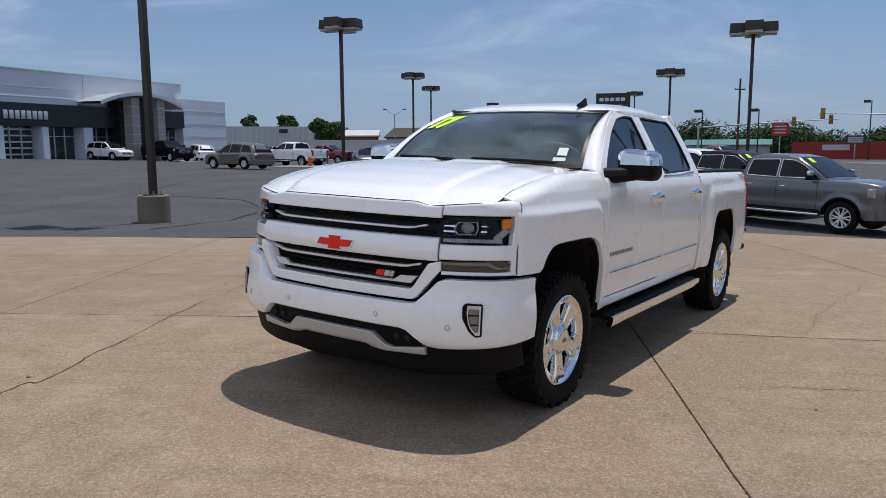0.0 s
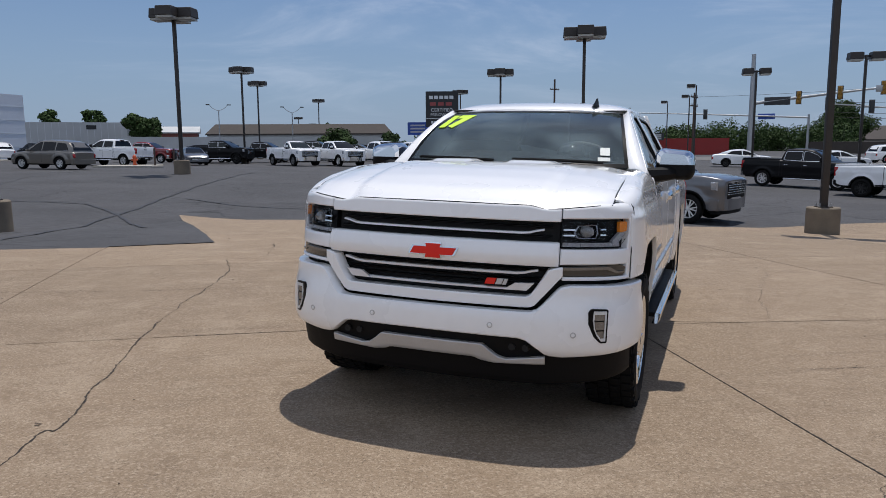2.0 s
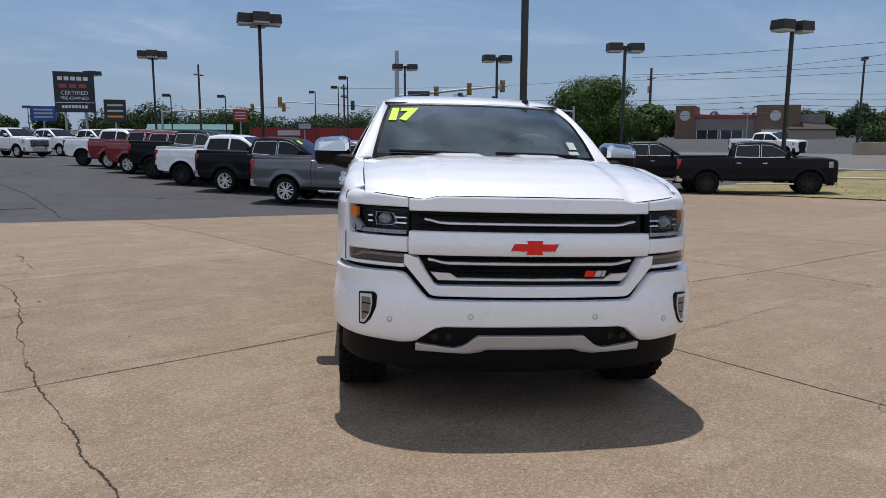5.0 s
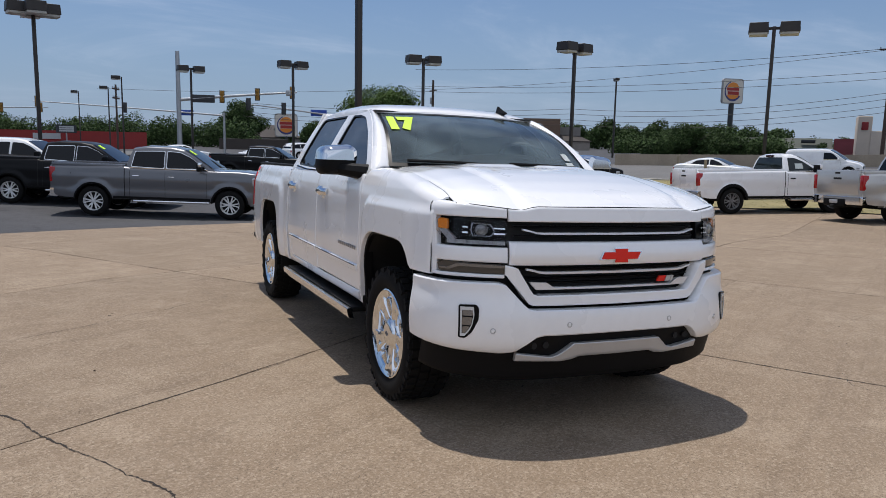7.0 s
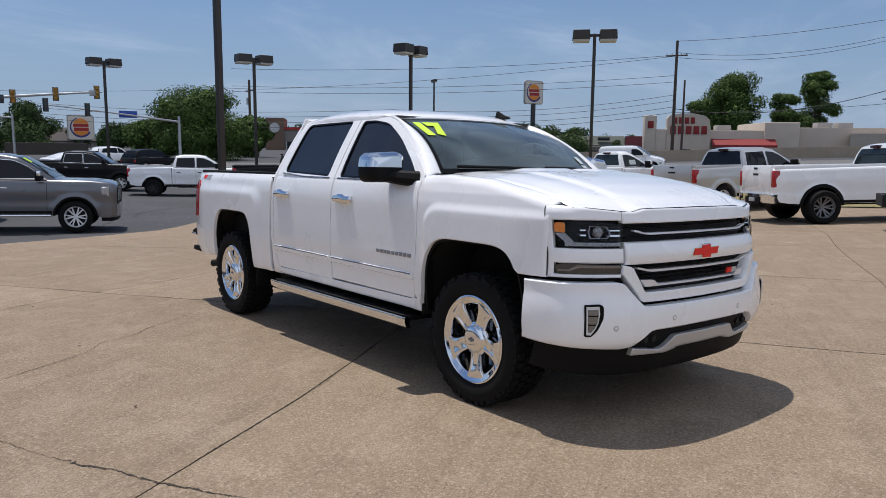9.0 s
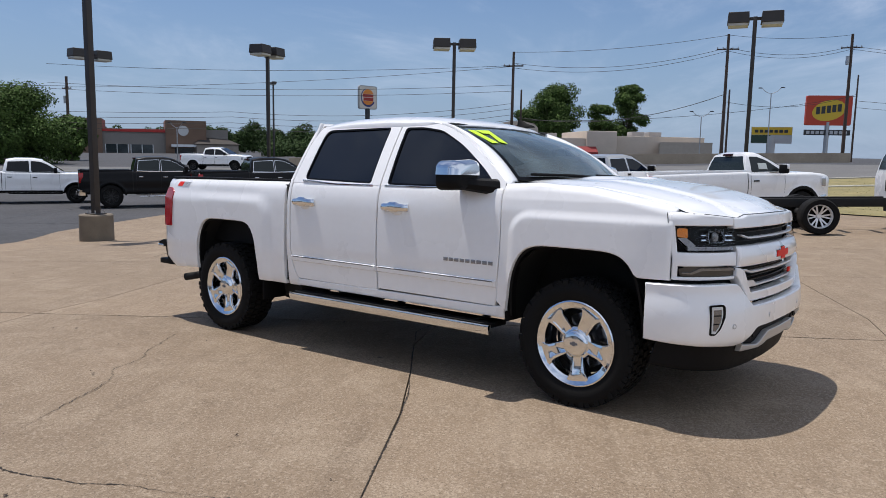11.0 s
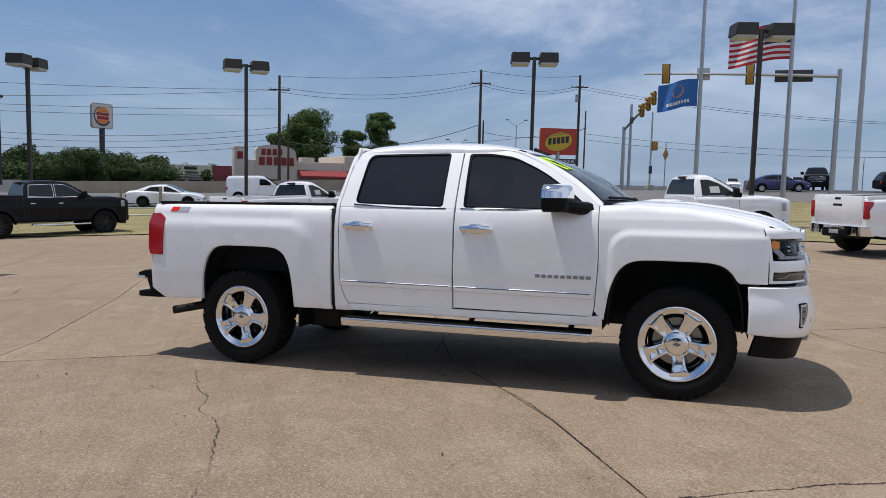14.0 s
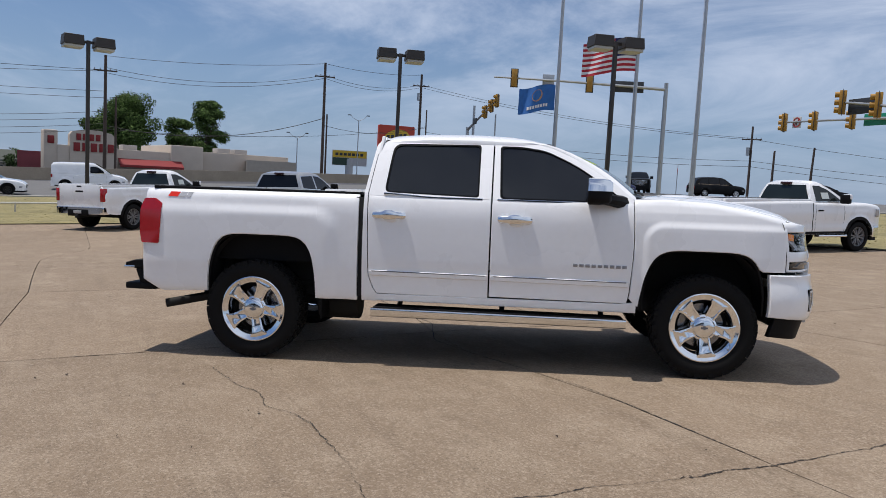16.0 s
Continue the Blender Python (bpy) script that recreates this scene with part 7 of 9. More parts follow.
LOTN = "cars parked across the lot"
vehicle(SUV, TAUPE, place(-14.6, 49.8, 298), "suv", "taupe compact suv parked on the asphalt", "suv", LOTN)
wfar = vehicle(CREW, LOTWHITE, place(-13.4, 61.4, 303), "pickup_truck", "white crew-cab pickup with a bright grille", "pickup truck", LOTN)
wr2 = copy_thing(wreg, place(0.1, 62.7, 154))
copy_thing(wfar, place(3.6, 62.3, 154))
copy_thing(wfar, place(7.2, 61.2, 154))
copy_thing(wfar, place(10.6, 64.4, 154))
copy_thing(wfar, place(14.2, 66.8, 154))
vehicle(SEDAN, GRAPHITE, place(-8.1, 66.0, 165), "sedan", "dark grey sedan parked alone on the asphalt", "car", LOTN)
bsuv = vehicle(SUV, JET, place(-7.5, 77.5, 110), "suv", "black suv parked in the far row", "suv", LOTN)
copy_thing(blk, place(-2.5, 76.0, 110))
copy_thing(dark, place(2.6, 78.0, 110))
copy_thing(redt, place(-13.6, 78.0, 108))
copy_thing(bsuv, place(7.5, 80.5, 110))
copy_thing(dark, place(-6.2, 72.5, 112))
copy_thing(blk, place(11.5, 79.0, 118))
wsuv = vehicle(SUV, LOTWHITE, place(-33.0, 70.5, 112), "suv", "white suv parked before the showroom", "suv", LOTN)
copy_thing(blk, place(-28.6, 73.5, 125))
copy_thing(wsuv, place(-27.4, 79.0, 320))
copy_thing(bsuv, place(-25.0, 83.0, 320))
copy_thing(bsuv, place(-23.0, 88.0, 320))
copy_thing(bsuv, place(9.0, 86.0, 110))
copy_thing(wsuv, place(15.0, 84.0, 118))
copy_thing(blk, place(15.5, 66.5, 118))
copy_thing(wfar, place(16.5, 72.5, 118))
copy_thing(redt, place(22.0, 63.0, 150))
# far side of the cross street
FARP = "cars by the cross street"
sed_w = vehicle(SEDAN, LOTWHITE, place(47.0, 14.5, 182), "sedan", "white sedan on the road", "car", FARP, rim=DARKRIM)
vehicle(VAN, LOTWHITE, place(52.5, 8.5, 182), "van", "white delivery van on the road", "van", FARP)
sed_b = vehicle(SEDAN, JET, place(40.0, -52.0, 205), "sedan", "black sedan on the raised road", "car", FARP)
vehicle(SEDAN, NAVY, place(47.5, -33.2, 205), "sedan", "blue sedan on the raised road", "car", FARP)
copy_thing(bsuv, place(42.5, -41.3, 205))
copy_thing(blk, place(51.1, -40.0, 310))
copy_thing(wsuv, place(86.7, -51.6, 300))
copy_thing(sed_w, place(84.5, -54.9, 300))
copy_thing(wsuv, place(79.7, -61.4, 300))
copy_thing(dark, place(78.0, -63.3, 300))
copy_thing(sed_w, place(37.0, 56.0, 120))
copy_thing(sed_w, place(41.0, 50.0, 100))
copy_thing(bsuv, place(46.0, 47.0, 100))
copy_thing(wsuv, place(56.0, 60.0, 100))
copy_thing(wcrew, place(58.0, 32.0, 180))

# ---------------------------------------------------------------- grass, road, rails
GRASSMAT = mat("dry_grass", (0.20, 0.175, 0.070), 0.95, vary=0.3, scale=0.8, second=(0.30, 0.25, 0.11), bump=0.2, bump_scale=30)
BLADES = mat("grass_blades", (0.20, 0.19, 0.070), 0.9, vary=0.3, scale=3, second=(0.31, 0.26, 0.115), island=0.2)
ROADMAT = mat("road_surface", (0.125, 0.122, 0.118), 0.9, vary=0.2, scale=0.5, bump=0.3, bump_scale=60)
KERBMAT = mat("kerb_concrete", (0.36, 0.34, 0.30), 0.9, vary=0.2, scale=1.5, bump=0.3)


def grass_out(y):
    return lerp((-60, -36, -28, -17, 15.5, 22), (12, 24, 34, 43.5, 44.5, 44.5), y)


V, Fc = [], []
ny, nx = 60, 18
for j in range(ny + 1):
    y = -44 + 64 * j / ny
    a, b = east_edge(y) - 0.02, grass_out(y)
    for i in range(nx + 1):
        x = a + (b - a) * i / nx
        V.append((x, y, gz(x, y) + 0.035))
for j in range(ny):
    for i in range(nx):
        k = j * (nx + 1) + i
        Fc.append((k, k + 1, k + nx + 2, k + nx + 1))
tagged(link("grass_verge", V, Fc, GRASSMAT, sharp=180), "dry yellowish grass verge beside the road", "grass", kind="structure")
rnd = random.Random(5)
V, Fc = [], []
while len(Fc) < 26000:
    y = rnd.uniform(-30, 19)
    a, b = east_edge(y) + 0.05, grass_out(y) - 0.1
    x = a + (b - a) * rnd.random()
    if b < a:
        continue
    h, w, t = rnd.uniform(0.006, 0.028), rnd.uniform(0.02, 0.05), rnd.uniform(0, 6.28)
    z = gz(x, y) + 0.03
    k = len(V)
    dx, dy = w * math.cos(t), w * math.sin(t)
    V += [(x - dx, y - dy, z), (x + dx, y + dy, z), (x + dx * 0.3 + rnd.uniform(-0.12, 0.12), y + dy * 0.3 + rnd.uniform(-0.12, 0.12), z + h)]
    Fc.append((k, k + 1, k + 2))
tagged(link("grass_tufts", V, Fc, BLADES, smooth=False), "short dry grass blades", "grass", kind="stuff")


def ribbon(name, f_in, f_out, y0, y1, n, dz, material, label, category, m=6):
    V, Fc = [], []
    for j in range(n + 1):
        y = y0 + (y1 - y0) * j / n
        a, b = f_in(y), f_out(y)
        for i in range(m + 1):
            x = a + (b - a) * i / m
            V.append((x, y, gz(x, y) + dz))
    for j in range(n):
        for i in range(m):
            k = j * (m + 1) + i
            Fc.append((k, k + 1, k + m + 2, k + m + 1))
    return tagged(link(name, V, Fc, material, sharp=180), label, category, kind="structure")


ribbon("road", lambda y: grass_out(y) + 0.35, lambda y: grass_out(y) + 19, -60, 90, 80, 0.0, ROADMAT, "pale grey road beyond the verge", "road")


def kerb(f, y0, y1, n, w, h):
    V, Fc = [], []
    for j in range(n + 1):
        y = y0 + (y1 - y0) * j / n
        x = f(y)
        z = gz(x, y)
        V += [(x, y, z - 0.05), (x, y, z + h - 0.02), (x + 0.03, y, z + h), (x + w, y, z + h), (x + w, y, z - 0.05)]
    for j in range(n):
        for i in range(4):
            k = j * 5 + i
            Fc.append((k, k + 1, k + 6, k + 5))
    return tagged(link("kerb", V, Fc, KERBMAT, smooth=False), "pale concrete kerb along the verge", "kerb", kind="structure")


kerb(lambda y: grass_out(y), -60, 22, 60, 0.3, 0.12)

PIPEMAT = mat("painted_pipe", (0.52, 0.50, 0.44), 0.6, vary=0.15, scale=3)
pipe = empty("pipe_rail", pose(32.3, 0, 0), "low pale pipe rail along the verge", "rail")
line = [(0.0, y, gz(32.3, y) + 0.42) for y in range(-12, 20, 2)]
bm = tube(bmesh.new(), line, 0.045, 8)
part("rail_pipe", bm, PIPEMAT, pipe)
for y in range(-12, 20, 4):
    bm = tube(bmesh.new(), [(0, y, gz(32.3, y) - 0.1), (0, y, gz(32.3, y) + 0.42)], 0.035, 8)
    part("post", bm, PIPEMAT, pipe)
TANPOST = mat("weathered_tan_post", (0.30, 0.24, 0.16), 0.9, vary=0.3, scale=8, bump=0.3, bump_scale=30)
for (x, y) in ((29.5, 9.8), (45.6, 14.8), (51.5, 18.2)):
    bm = bmesh.new()
    box(bm, -0.08, 0.08, -0.08, 0.08, -0.1, 1.35, 0.012)
    ob = part("marker_post", bm, TANPOST, None)
    ob.matrix_basis = pose(x, y, gz(x, y))
    tagged(ob, "weathered wooden marker post in the grass", "post", group="marker posts")


def wall_run(name, pts, h, t, material, label, n=24):
    """A long low wall along pts that follows the ground."""
    line = spline([(*p, 0) for p in pts], n)
    V, Fc = [], []
    for i, p in enumerate(line):
        a, b = line[max(0, i - 1)], line[min(len(line) - 1, i + 1)]
        d = Vector((b[0] - a[0], b[1] - a[1], 0)).normalized()
        nx_, ny_ = -d.y * t / 2, d.x * t / 2
        z = gz(p[0], p[1])
        V += [(p[0] + nx_, p[1] + ny_, z - 0.1), (p[0] + nx_, p[1] + ny_, z + h), (p[0] - nx_, p[1] - ny_, z + h), (p[0] - nx_, p[1] - ny_, z - 0.1)]
    for i in range(len(line) - 1):
        for k in range(3):
            q = i * 4 + k
            Fc.append((q, q + 1, q + 5, q + 4))
    return tagged(link(name, V, Fc, material, smooth=False), label, "wall", kind="structure")


BARRIER = mat("barrier_concrete", (0.34, 0.28, 0.21), 0.9, vary=0.2, scale=0.6, bump=0.3)
wall_run("barrier_wall", [(62.5, 27), (64.5, 18), (67, 8), (71, -6), (76, -18), (78.5, -30)], 1.0, 0.3, BARRIER, "long tan concrete barrier beside the road")

# ---------------------------------------------------------------- buildings
METALPANEL = mat("white_metal_panel", (0.66, 0.70, 0.76), 0.5, vary=0.05, scale=0.4)
BLACKPANEL = mat("black_fascia_panel", (0.012, 0.013, 0.015), 0.3, vary=0.2, scale=1)
SHOPGLASS = mat("showroom_glass", (0.03, 0.04, 0.045), 0.05, spec=0.6, vary=0.5, scale=0.8)
ALUM = mat("aluminium_frame", (0.62, 0.64, 0.66), 0.35, 0.6)
HOUSEWALL = mat("house_siding", (0.26, 0.23, 0.20), 0.9, vary=0.15, scale=1)
STUCCO = mat("tan_stucco", (0.50, 0.425, 0.35), 0.9, vary=0.08, scale=0.8, bump=0.2)
AWNING = mat("awning_dark_red", (0.22, 0.016, 0.016), 0.7, vary=0.1, scale=1)
REDSIGN = mat("sign_red", (0.36, 0.020, 0.016), 0.5, vary=0.1, scale=1)
BRICKBROWN = mat("brown_stucco", (0.155, 0.10, 0.07), 0.9, vary=0.15, scale=1)
GREYWALL = mat("grey_stucco", (0.36, 0.34, 0.32), 0.9, vary=0.1, scale=1)
ROOFBROWN = mat("brown_shingle_roof", (0.050, 0.042, 0.037), 0.95, vary=0.25, scale=1.2)
SHEDWHITE = mat("white_shed_siding", (0.46, 0.47, 0.47), 0.6, vary=0.08, scale=0.6)
TEAL = mat("teal_roof", (0.035, 0.15, 0.145), 0.6, vary=0.1, scale=1)


def frame_on(a, b, z):
    """A pose whose x axis runs from a to b along a facade; y points away behind it."""
    d = Vector((b[0] - a[0], b[1] - a[1], 0)).normalized()
    return Matrix(((d.x, -d.y, 0, a[0]), (d.y, d.x, 0, a[1]), (0, 0, 1, z), (0, 0, 0, 1))), math.dist(a, b)


# showroom
M, _ = frame_on((-43.8, 50.0), (-30.6, 82.4), 0.35)
L, H1 = 36.2, 7.95
show = empty("showroom", M, "white metal-panelled car showroom with a black fascia band", "building")
bm = bmesh.new()
box(bm, -25, L, 0.6, 26, 4.6, H1)
box(bm, -25, L, 3.0, 26, -0.4, 4.7)
part("wall", bm, METALPANEL, show)
bm = bmesh.new()
box(bm, -25, L + 0.1, 0.5, 26.1, H1, H1 + 0.10)
part("parapet", bm, ALUM, show, "thin metal parapet cap")
bm = bmesh.new()
box(bm, 35.4, 42.6, -0.2, 24, -0.4, 6.4)
wing = part("side_wing", bm, METALPANEL, show)
for z in (0.9, 2.3, 3.7, 5.1):
    bm = bmesh.new()
    box(bm, 35.41, 42.62, -0.225, -0.19, z, z + 0.05)
    part("panel_joint", bm, ALUM, wing)
for z in (6.48, 5.6):
    bm = bmesh.new()
    box(bm, -25, L + 0.02, 0.56, 0.62, z, z + 0.05)
    part("panel_joint", bm, ALUM, show)
for x in (-12.5, 23.1):
    bm = bmesh.new()
    box(bm, x, x + 0.06, 0.55, 0.62, 5.0, H1)
    part("panel_joint", bm, ALUM, show)
bm = bmesh.new()
box(bm, -25, 26.6, -0.3, 0.7, 3.02, 5.02)
part("fascia_band", bm, BLACKPANEL, show, "glossy black fascia band")
for k in range(8):
    bm = bmesh.new()
    x = 14.02 + k * 0.555
    box(bm, x, x + 0.40, -0.38, -0.29, 3.62, 4.36, 0.03)
    part("fascia_letter", bm, ALUM, show, "plain pale bar in place of lettering")
for x0, x1 in ((-20.0, -19.0), (-11.0, -10.0), (-2.0, -1.0), (7.0, 8.0), (12.95, 14.0), (17.72, 18.35), (22.13, 23.16)):
    bm = bmesh.new()
    box(bm, x0, x1, -0.25, 1.0, -0.4, 3.03)
    part("pier", bm, METALPANEL, show)
for x0, x1, rows in ((-18.8, -11.2, 1), (-9.8, -2.2, 1), (-0.8, 6.8, 1), (8.2, 12.8, 1), (14.2, 18.7, 5), (18.7, 23.1, 1), (23.3, 28.4, 1), (31.0, 35.3, 1)):
    bm = bmesh.new()
    box(bm, x0, x1, 0.95, 1.0, -0.35, 3.0)
    win = part("garage_door" if rows > 1 else "window", bm, SHOPGLASS, show)
    bm = bmesh.new()
    n = 4
    for k in range(n + 1):
        xx = x0 + (x1 - x0) * k / n
        box(bm, xx - 0.05, xx + 0.05, 0.86, 0.96, -0.35, 3.0)
    for zz in ((0.0, 0.5, 1.05, 1.6, 2.15, 2.7) if rows > 1 else (2.15,)):
        box(bm, x0, x1, 0.86, 0.96, zz, zz + (0.14 if rows > 1 else 0.06))
    part("window_frame", bm, ALUM, win)
# arched entrance
bm = bmesh.new()
arc = [(27.6 + 5.4 * t, 6.55 - 1.1 * t * t) for t in np.linspace(-1, 1, 25)]
for k in range(24):
    (xa, za), (xb, zb) = arc[k], arc[k + 1]
    q = [bm.verts.new(p) for p in ((xa, -2.6, za), (xb, -2.6, zb), (xb, 1.0, zb), (xa, 1.0, za), (xa, -2.6, za - 0.34), (xb, -2.6, zb - 0.34), (xb, 1.0, zb - 0.34), (xa, 1.0, za - 0.34))]
    for f in ((0, 1, 2, 3), (4, 7, 6, 5), (0, 4, 5, 1), (3, 2, 6, 7)):
        bm.faces.new([q[i] for i in f])
part("entrance_canopy", bm, ALUM, show, "pale arched entrance canopy")
for x in (26.45, 29.85):
    bm = bmesh.new()
    box(bm, x, x + 1.0, -2.0, 0.9, -0.4, 6.0)
    pl = part("entrance_pylon", bm, GREYWALL, show, "tiled grey entrance pylon")
    for z in np.arange(0.6, 5.9, 0.9):
        bm = bmesh.new()
        box(bm, x - 0.01, x + 1.01, -2.015, 0.91, z, z + 0.05)
        part("tile_joint", bm, ALUM, pl)
bm = bmesh.new()
box(bm, 25.9, 31.2, -0.9, 0.9, -0.4, 5.7)
part("entrance_wall", bm, BLACKPANEL, show)
bm = bmesh.new()
box(bm, 32.0, 35.3, -0.5, 0.7, 3.2, 4.97)
part("fascia_block", bm, BLACKPANEL, show)
bm = bmesh.new()
box(bm, -25, 35.4, -7, -1, -0.5, -0.27)
part("forecourt", bm, KERBMAT, show, "pale concrete forecourt kerb")


def block(name, a, b, depth, z0, h, wall_m, label, roof_m=None, gable=0.0, category="building"):
    M, L = frame_on(a, b, z0)
    T = empty(name, M, label, category)
    bm = bmesh.new()
    box(bm, 0, L, 0, depth, -0.6, h)
    part("wall", bm, wall_m, T)
    if roof_m:
        bm = bmesh.new()
        o = 0.35
        v = [bm.verts.new(p) for p in ((-o, -o, h), (L + o, -o, h), (L + o, depth + o, h), (-o, depth + o, h), (-o + gable, depth / 2, h + depth * 0.22), (L + o - gable, depth / 2, h + depth * 0.22), (-o, -o, h + 0.18), (L + o, -o, h + 0.18), (L + o, depth + o, h + 0.18), (-o, depth + o, h + 0.18))]
        for f in ((0, 1, 7, 6), (1, 2, 8, 7), (2, 3, 9, 8), (3, 0, 6, 9), (6, 7, 5, 4), (8, 9, 4, 5), (7, 8, 5), (9, 6, 4), (0, 3, 2, 1)):
            bm.faces.new([v[i] for i in f])
        part("roof", bm, roof_m, T)
    return T, L


shed, L = block("metal_shed", (-37.5, 112.5), (-22.0, 116.5), 14, 0.6, 4.0, SHEDWHITE, "white metal-sided shed with a flat roof", None)
bm = bmesh.new(); box(bm, L * 0.66, L * 0.66 + 1.3, -0.06, 0.02, 3.0, 3.6); part("sign", bm, BLACKPANEL, shed)
for k in range(18):
    bm = bmesh.new(); box(bm, L * k / 18, L * k / 18 + 0.05, -0.03, 0.01, -0.5, 4.0); part("siding_rib", bm, ALUM, shed)
bx, _ = block("box_trailer", (-20.6, 108.0), (-17.6, 109.0), 6, 0.55, 4.2, SHEDWHITE, "white box container beside the shed", category="container")
tagged(wall_run("boundary_wall", [(-20, 101), (-8, 101.5), (4, 101), (12, 100)], 2.7, 0.3, SHEDWHITE, "long white boundary wall"), kind="structure")
wareA, _ = block("warehouse", (-30, 122), (-13.0, 122.9), 5, 0.5, 2.6, mat("dull_red_siding", (0.22, 0.075, 0.06), 0.8, vary=0.15, scale=1), "low warehouse with a pale metal roof", SHEDWHITE, 0)
wareB, _ = block("long_building", (-11.4, 122.2), (17.0, 120.2), 8, 0.2, 2.6, SHEDWHITE, "long low pale building with a brown roof", ROOFBROWN, 1)
redb, L = block("red_shop", (49.5, 111.0), (66.0, 101.5), 14, -0.6, 2.4, mat("red_wall", (0.27, 0.025, 0.022), 0.7, vary=0.12, scale=0.8), "long red-walled shop with a flat roof", None)
bm = bmesh.new(); box(bm, 4, 7.5, -0.1, 0.02, 1.2, 2.0); part("sign", bm, SHEDWHITE, redb)
tealb, _ = block("green_shop", (36.0, 118.0), (47.0, 113.0), 4.5, -0.6, 1.9, GREYWALL, "low shop with a teal roof", TEAL, 0)
dkb, L = block("dark_shop", (84.0, 106.5), (92.5, 98.2), 7, -0.8, 1.9, mat("dark_brown_wall", (0.055, 0.045, 0.038), 0.8, vary=0.2, scale=1), "low dark brown shopfront with flat roof", None)
h1, _ = block("tan_house", (94.0, 119.0), (106.0, 108.0), 12, -0.7, 2.0, GREYWALL, "house with a brown hipped roof", ROOFBROWN, 5)
for k, (a, b) in enumerate((((190, 92), (197, 83)), ((205, 60), (211, 51)), ((196, 36), (203, 26)))):
    hh, _ = block("house", a, b, 9, -0.4, 2.4, HOUSEWALL, "low house among the trees", ROOFBROWN, 3)

# burger restaurant
M, L = frame_on((73.8, 58.5), (82.3, 42.0), -0.7)
rest = empty("burger_restaurant", M, "grey and brown burger restaurant with a red roof line", "restaurant")
RESTWALL = mat("restaurant_grey_wall", (0.20, 0.185, 0.17), 0.9, vary=0.1, scale=1)
bm = bmesh.new(); box(bm, 5.2, 13.5, 0, 10, -0.4, 3.9); part("wall", bm, RESTWALL, rest)
bm = bmesh.new(); box(bm, 5.3, 12.6, -0.15, 10.1, 3.75, 4.1); part("roof_band", bm, REDSIGN, rest)
bm = bmesh.new(); box(bm, 12.4, 17.0, -0.5, 8, -0.4, 5.2); part("tower", bm, BRICKBROWN, rest, "brown entrance tower")
bm = bmesh.new(); box(bm, 3.4, 5.6, -0.4, 8, -0.4, 5.2); part("tower", bm, BRICKBROWN, rest, "narrow brown tower")
bm = bmesh.new(); box(bm, 16.9, 19.6, 0.4, 8, -0.4, 4.2); part("end_block", bm, RESTWALL, rest)
for x in (5.9, 8.6):
    bm = bmesh.new(); box(bm, x, x + 2.4, -0.06, 0.05, 0.4, 2.3); wn = part("window", bm, SHOPGLASS, rest)
    bm = bmesh.new()
    for k in range(3):
        box(bm, x + 1.2 * k - 0.04, x + 1.2 * k + 0.04, -0.1, 0.0, 0.4, 2.3)
    part("window_frame", bm, ALUM, wn)
for x, y in ((14.4, -0.5), (4.5, -0.4)):
    bm = bmesh.new()
    lathe(bm, [(0.0, -0.1), (0.6, -0.1), (0.6, 0.05)], 24, "y")
    bmesh.ops.transform(bm, matrix=Matrix.Translation((x, y, 4.0)), verts=bm.verts)
    part("round_sign", bm, SHEDWHITE, rest, "round pale sign")
bm = bmesh.new(); box(bm, 13.0, 16.4, -1.6, -0.5, 2.1, 2.4); part("door_canopy", bm, ALUM, rest)
bm = bmesh.new(); box(bm, 13.4, 15.8, -0.55, -0.45, -0.4, 2.0); part("door", bm, SHOPGLASS, rest)

# taco restaurant
M, L = frame_on((93.0, 14.2), (98.0, -12.5), -0.6)
taco = empty("taco_restaurant", M, "tan stucco restaurant with red wall letters and awning", "restaurant")
bm = bmesh.new()
v = [(5.05, 0), (5.05, 5.5), (5.35, 5.9), (6.6, 6.15), (8.3, 6.15), (9.7, 5.85), (10.2, 5.4), (10.4, 4.2), (10.4, 0)]
plate(v, [], lambda x, z, off: Vector((x, -off, z)), 1.2, bm)
part("front_gable", bm, STUCCO, taco)
bm = bmesh.new(); box(bm, 2.3, 3.8, 0.2, 2.2, -0.5, 5.9, 0.15); bt = part("bell_tower", bm, STUCCO, taco)
bm = bmesh.new(); box(bm, 3.7, 5.1, 0.1, 3.0, -0.5, 4.2, 0.1); part("tower_buttress", bm, STUCCO, taco)
bm = bmesh.new(); box(bm, 2.7, 3.4, 0.05, 0.25, 4.3, 5.2, 0.05); part("tower_emblem", bm, AWNING, bt)
bm = bmesh.new(); box(bm, 5.0, 21.0, 0.6, 14, -0.5, 4.1, 0.05); part("wall", bm, STUCCO, taco)
bm = bmesh.new(); box(bm, 17.0, 21.2, 0.3, 14, -0.5, 5.1, 0.1); part("end_pavilion", bm, STUCCO, taco)
bm = bmesh.new(); box(bm, 21.0, 34.0, 1.5, 14, -0.5, 4.5, 0.05); part("rear_wing", bm, STUCCO, taco)
for x, z in ((12, 4.1), (24.5, 4.5), (27, 4.5)):
    bm = bmesh.new(); box(bm, x, x + 1.8, 4, 6, z - 0.1, z + 0.7, 0.05); part("roof_unit", bm, GREYWALL, taco)
bm = bmesh.new()
q = [bm.verts.new(p) for p in ((10.6, 0.55, 3.0), (18.3, 0.25, 3.0), (18.3, -0.9, 2.25), (10.6, -0.6, 2.25), (18.3, -0.9, 1.95), (10.6, -0.6, 1.95))]
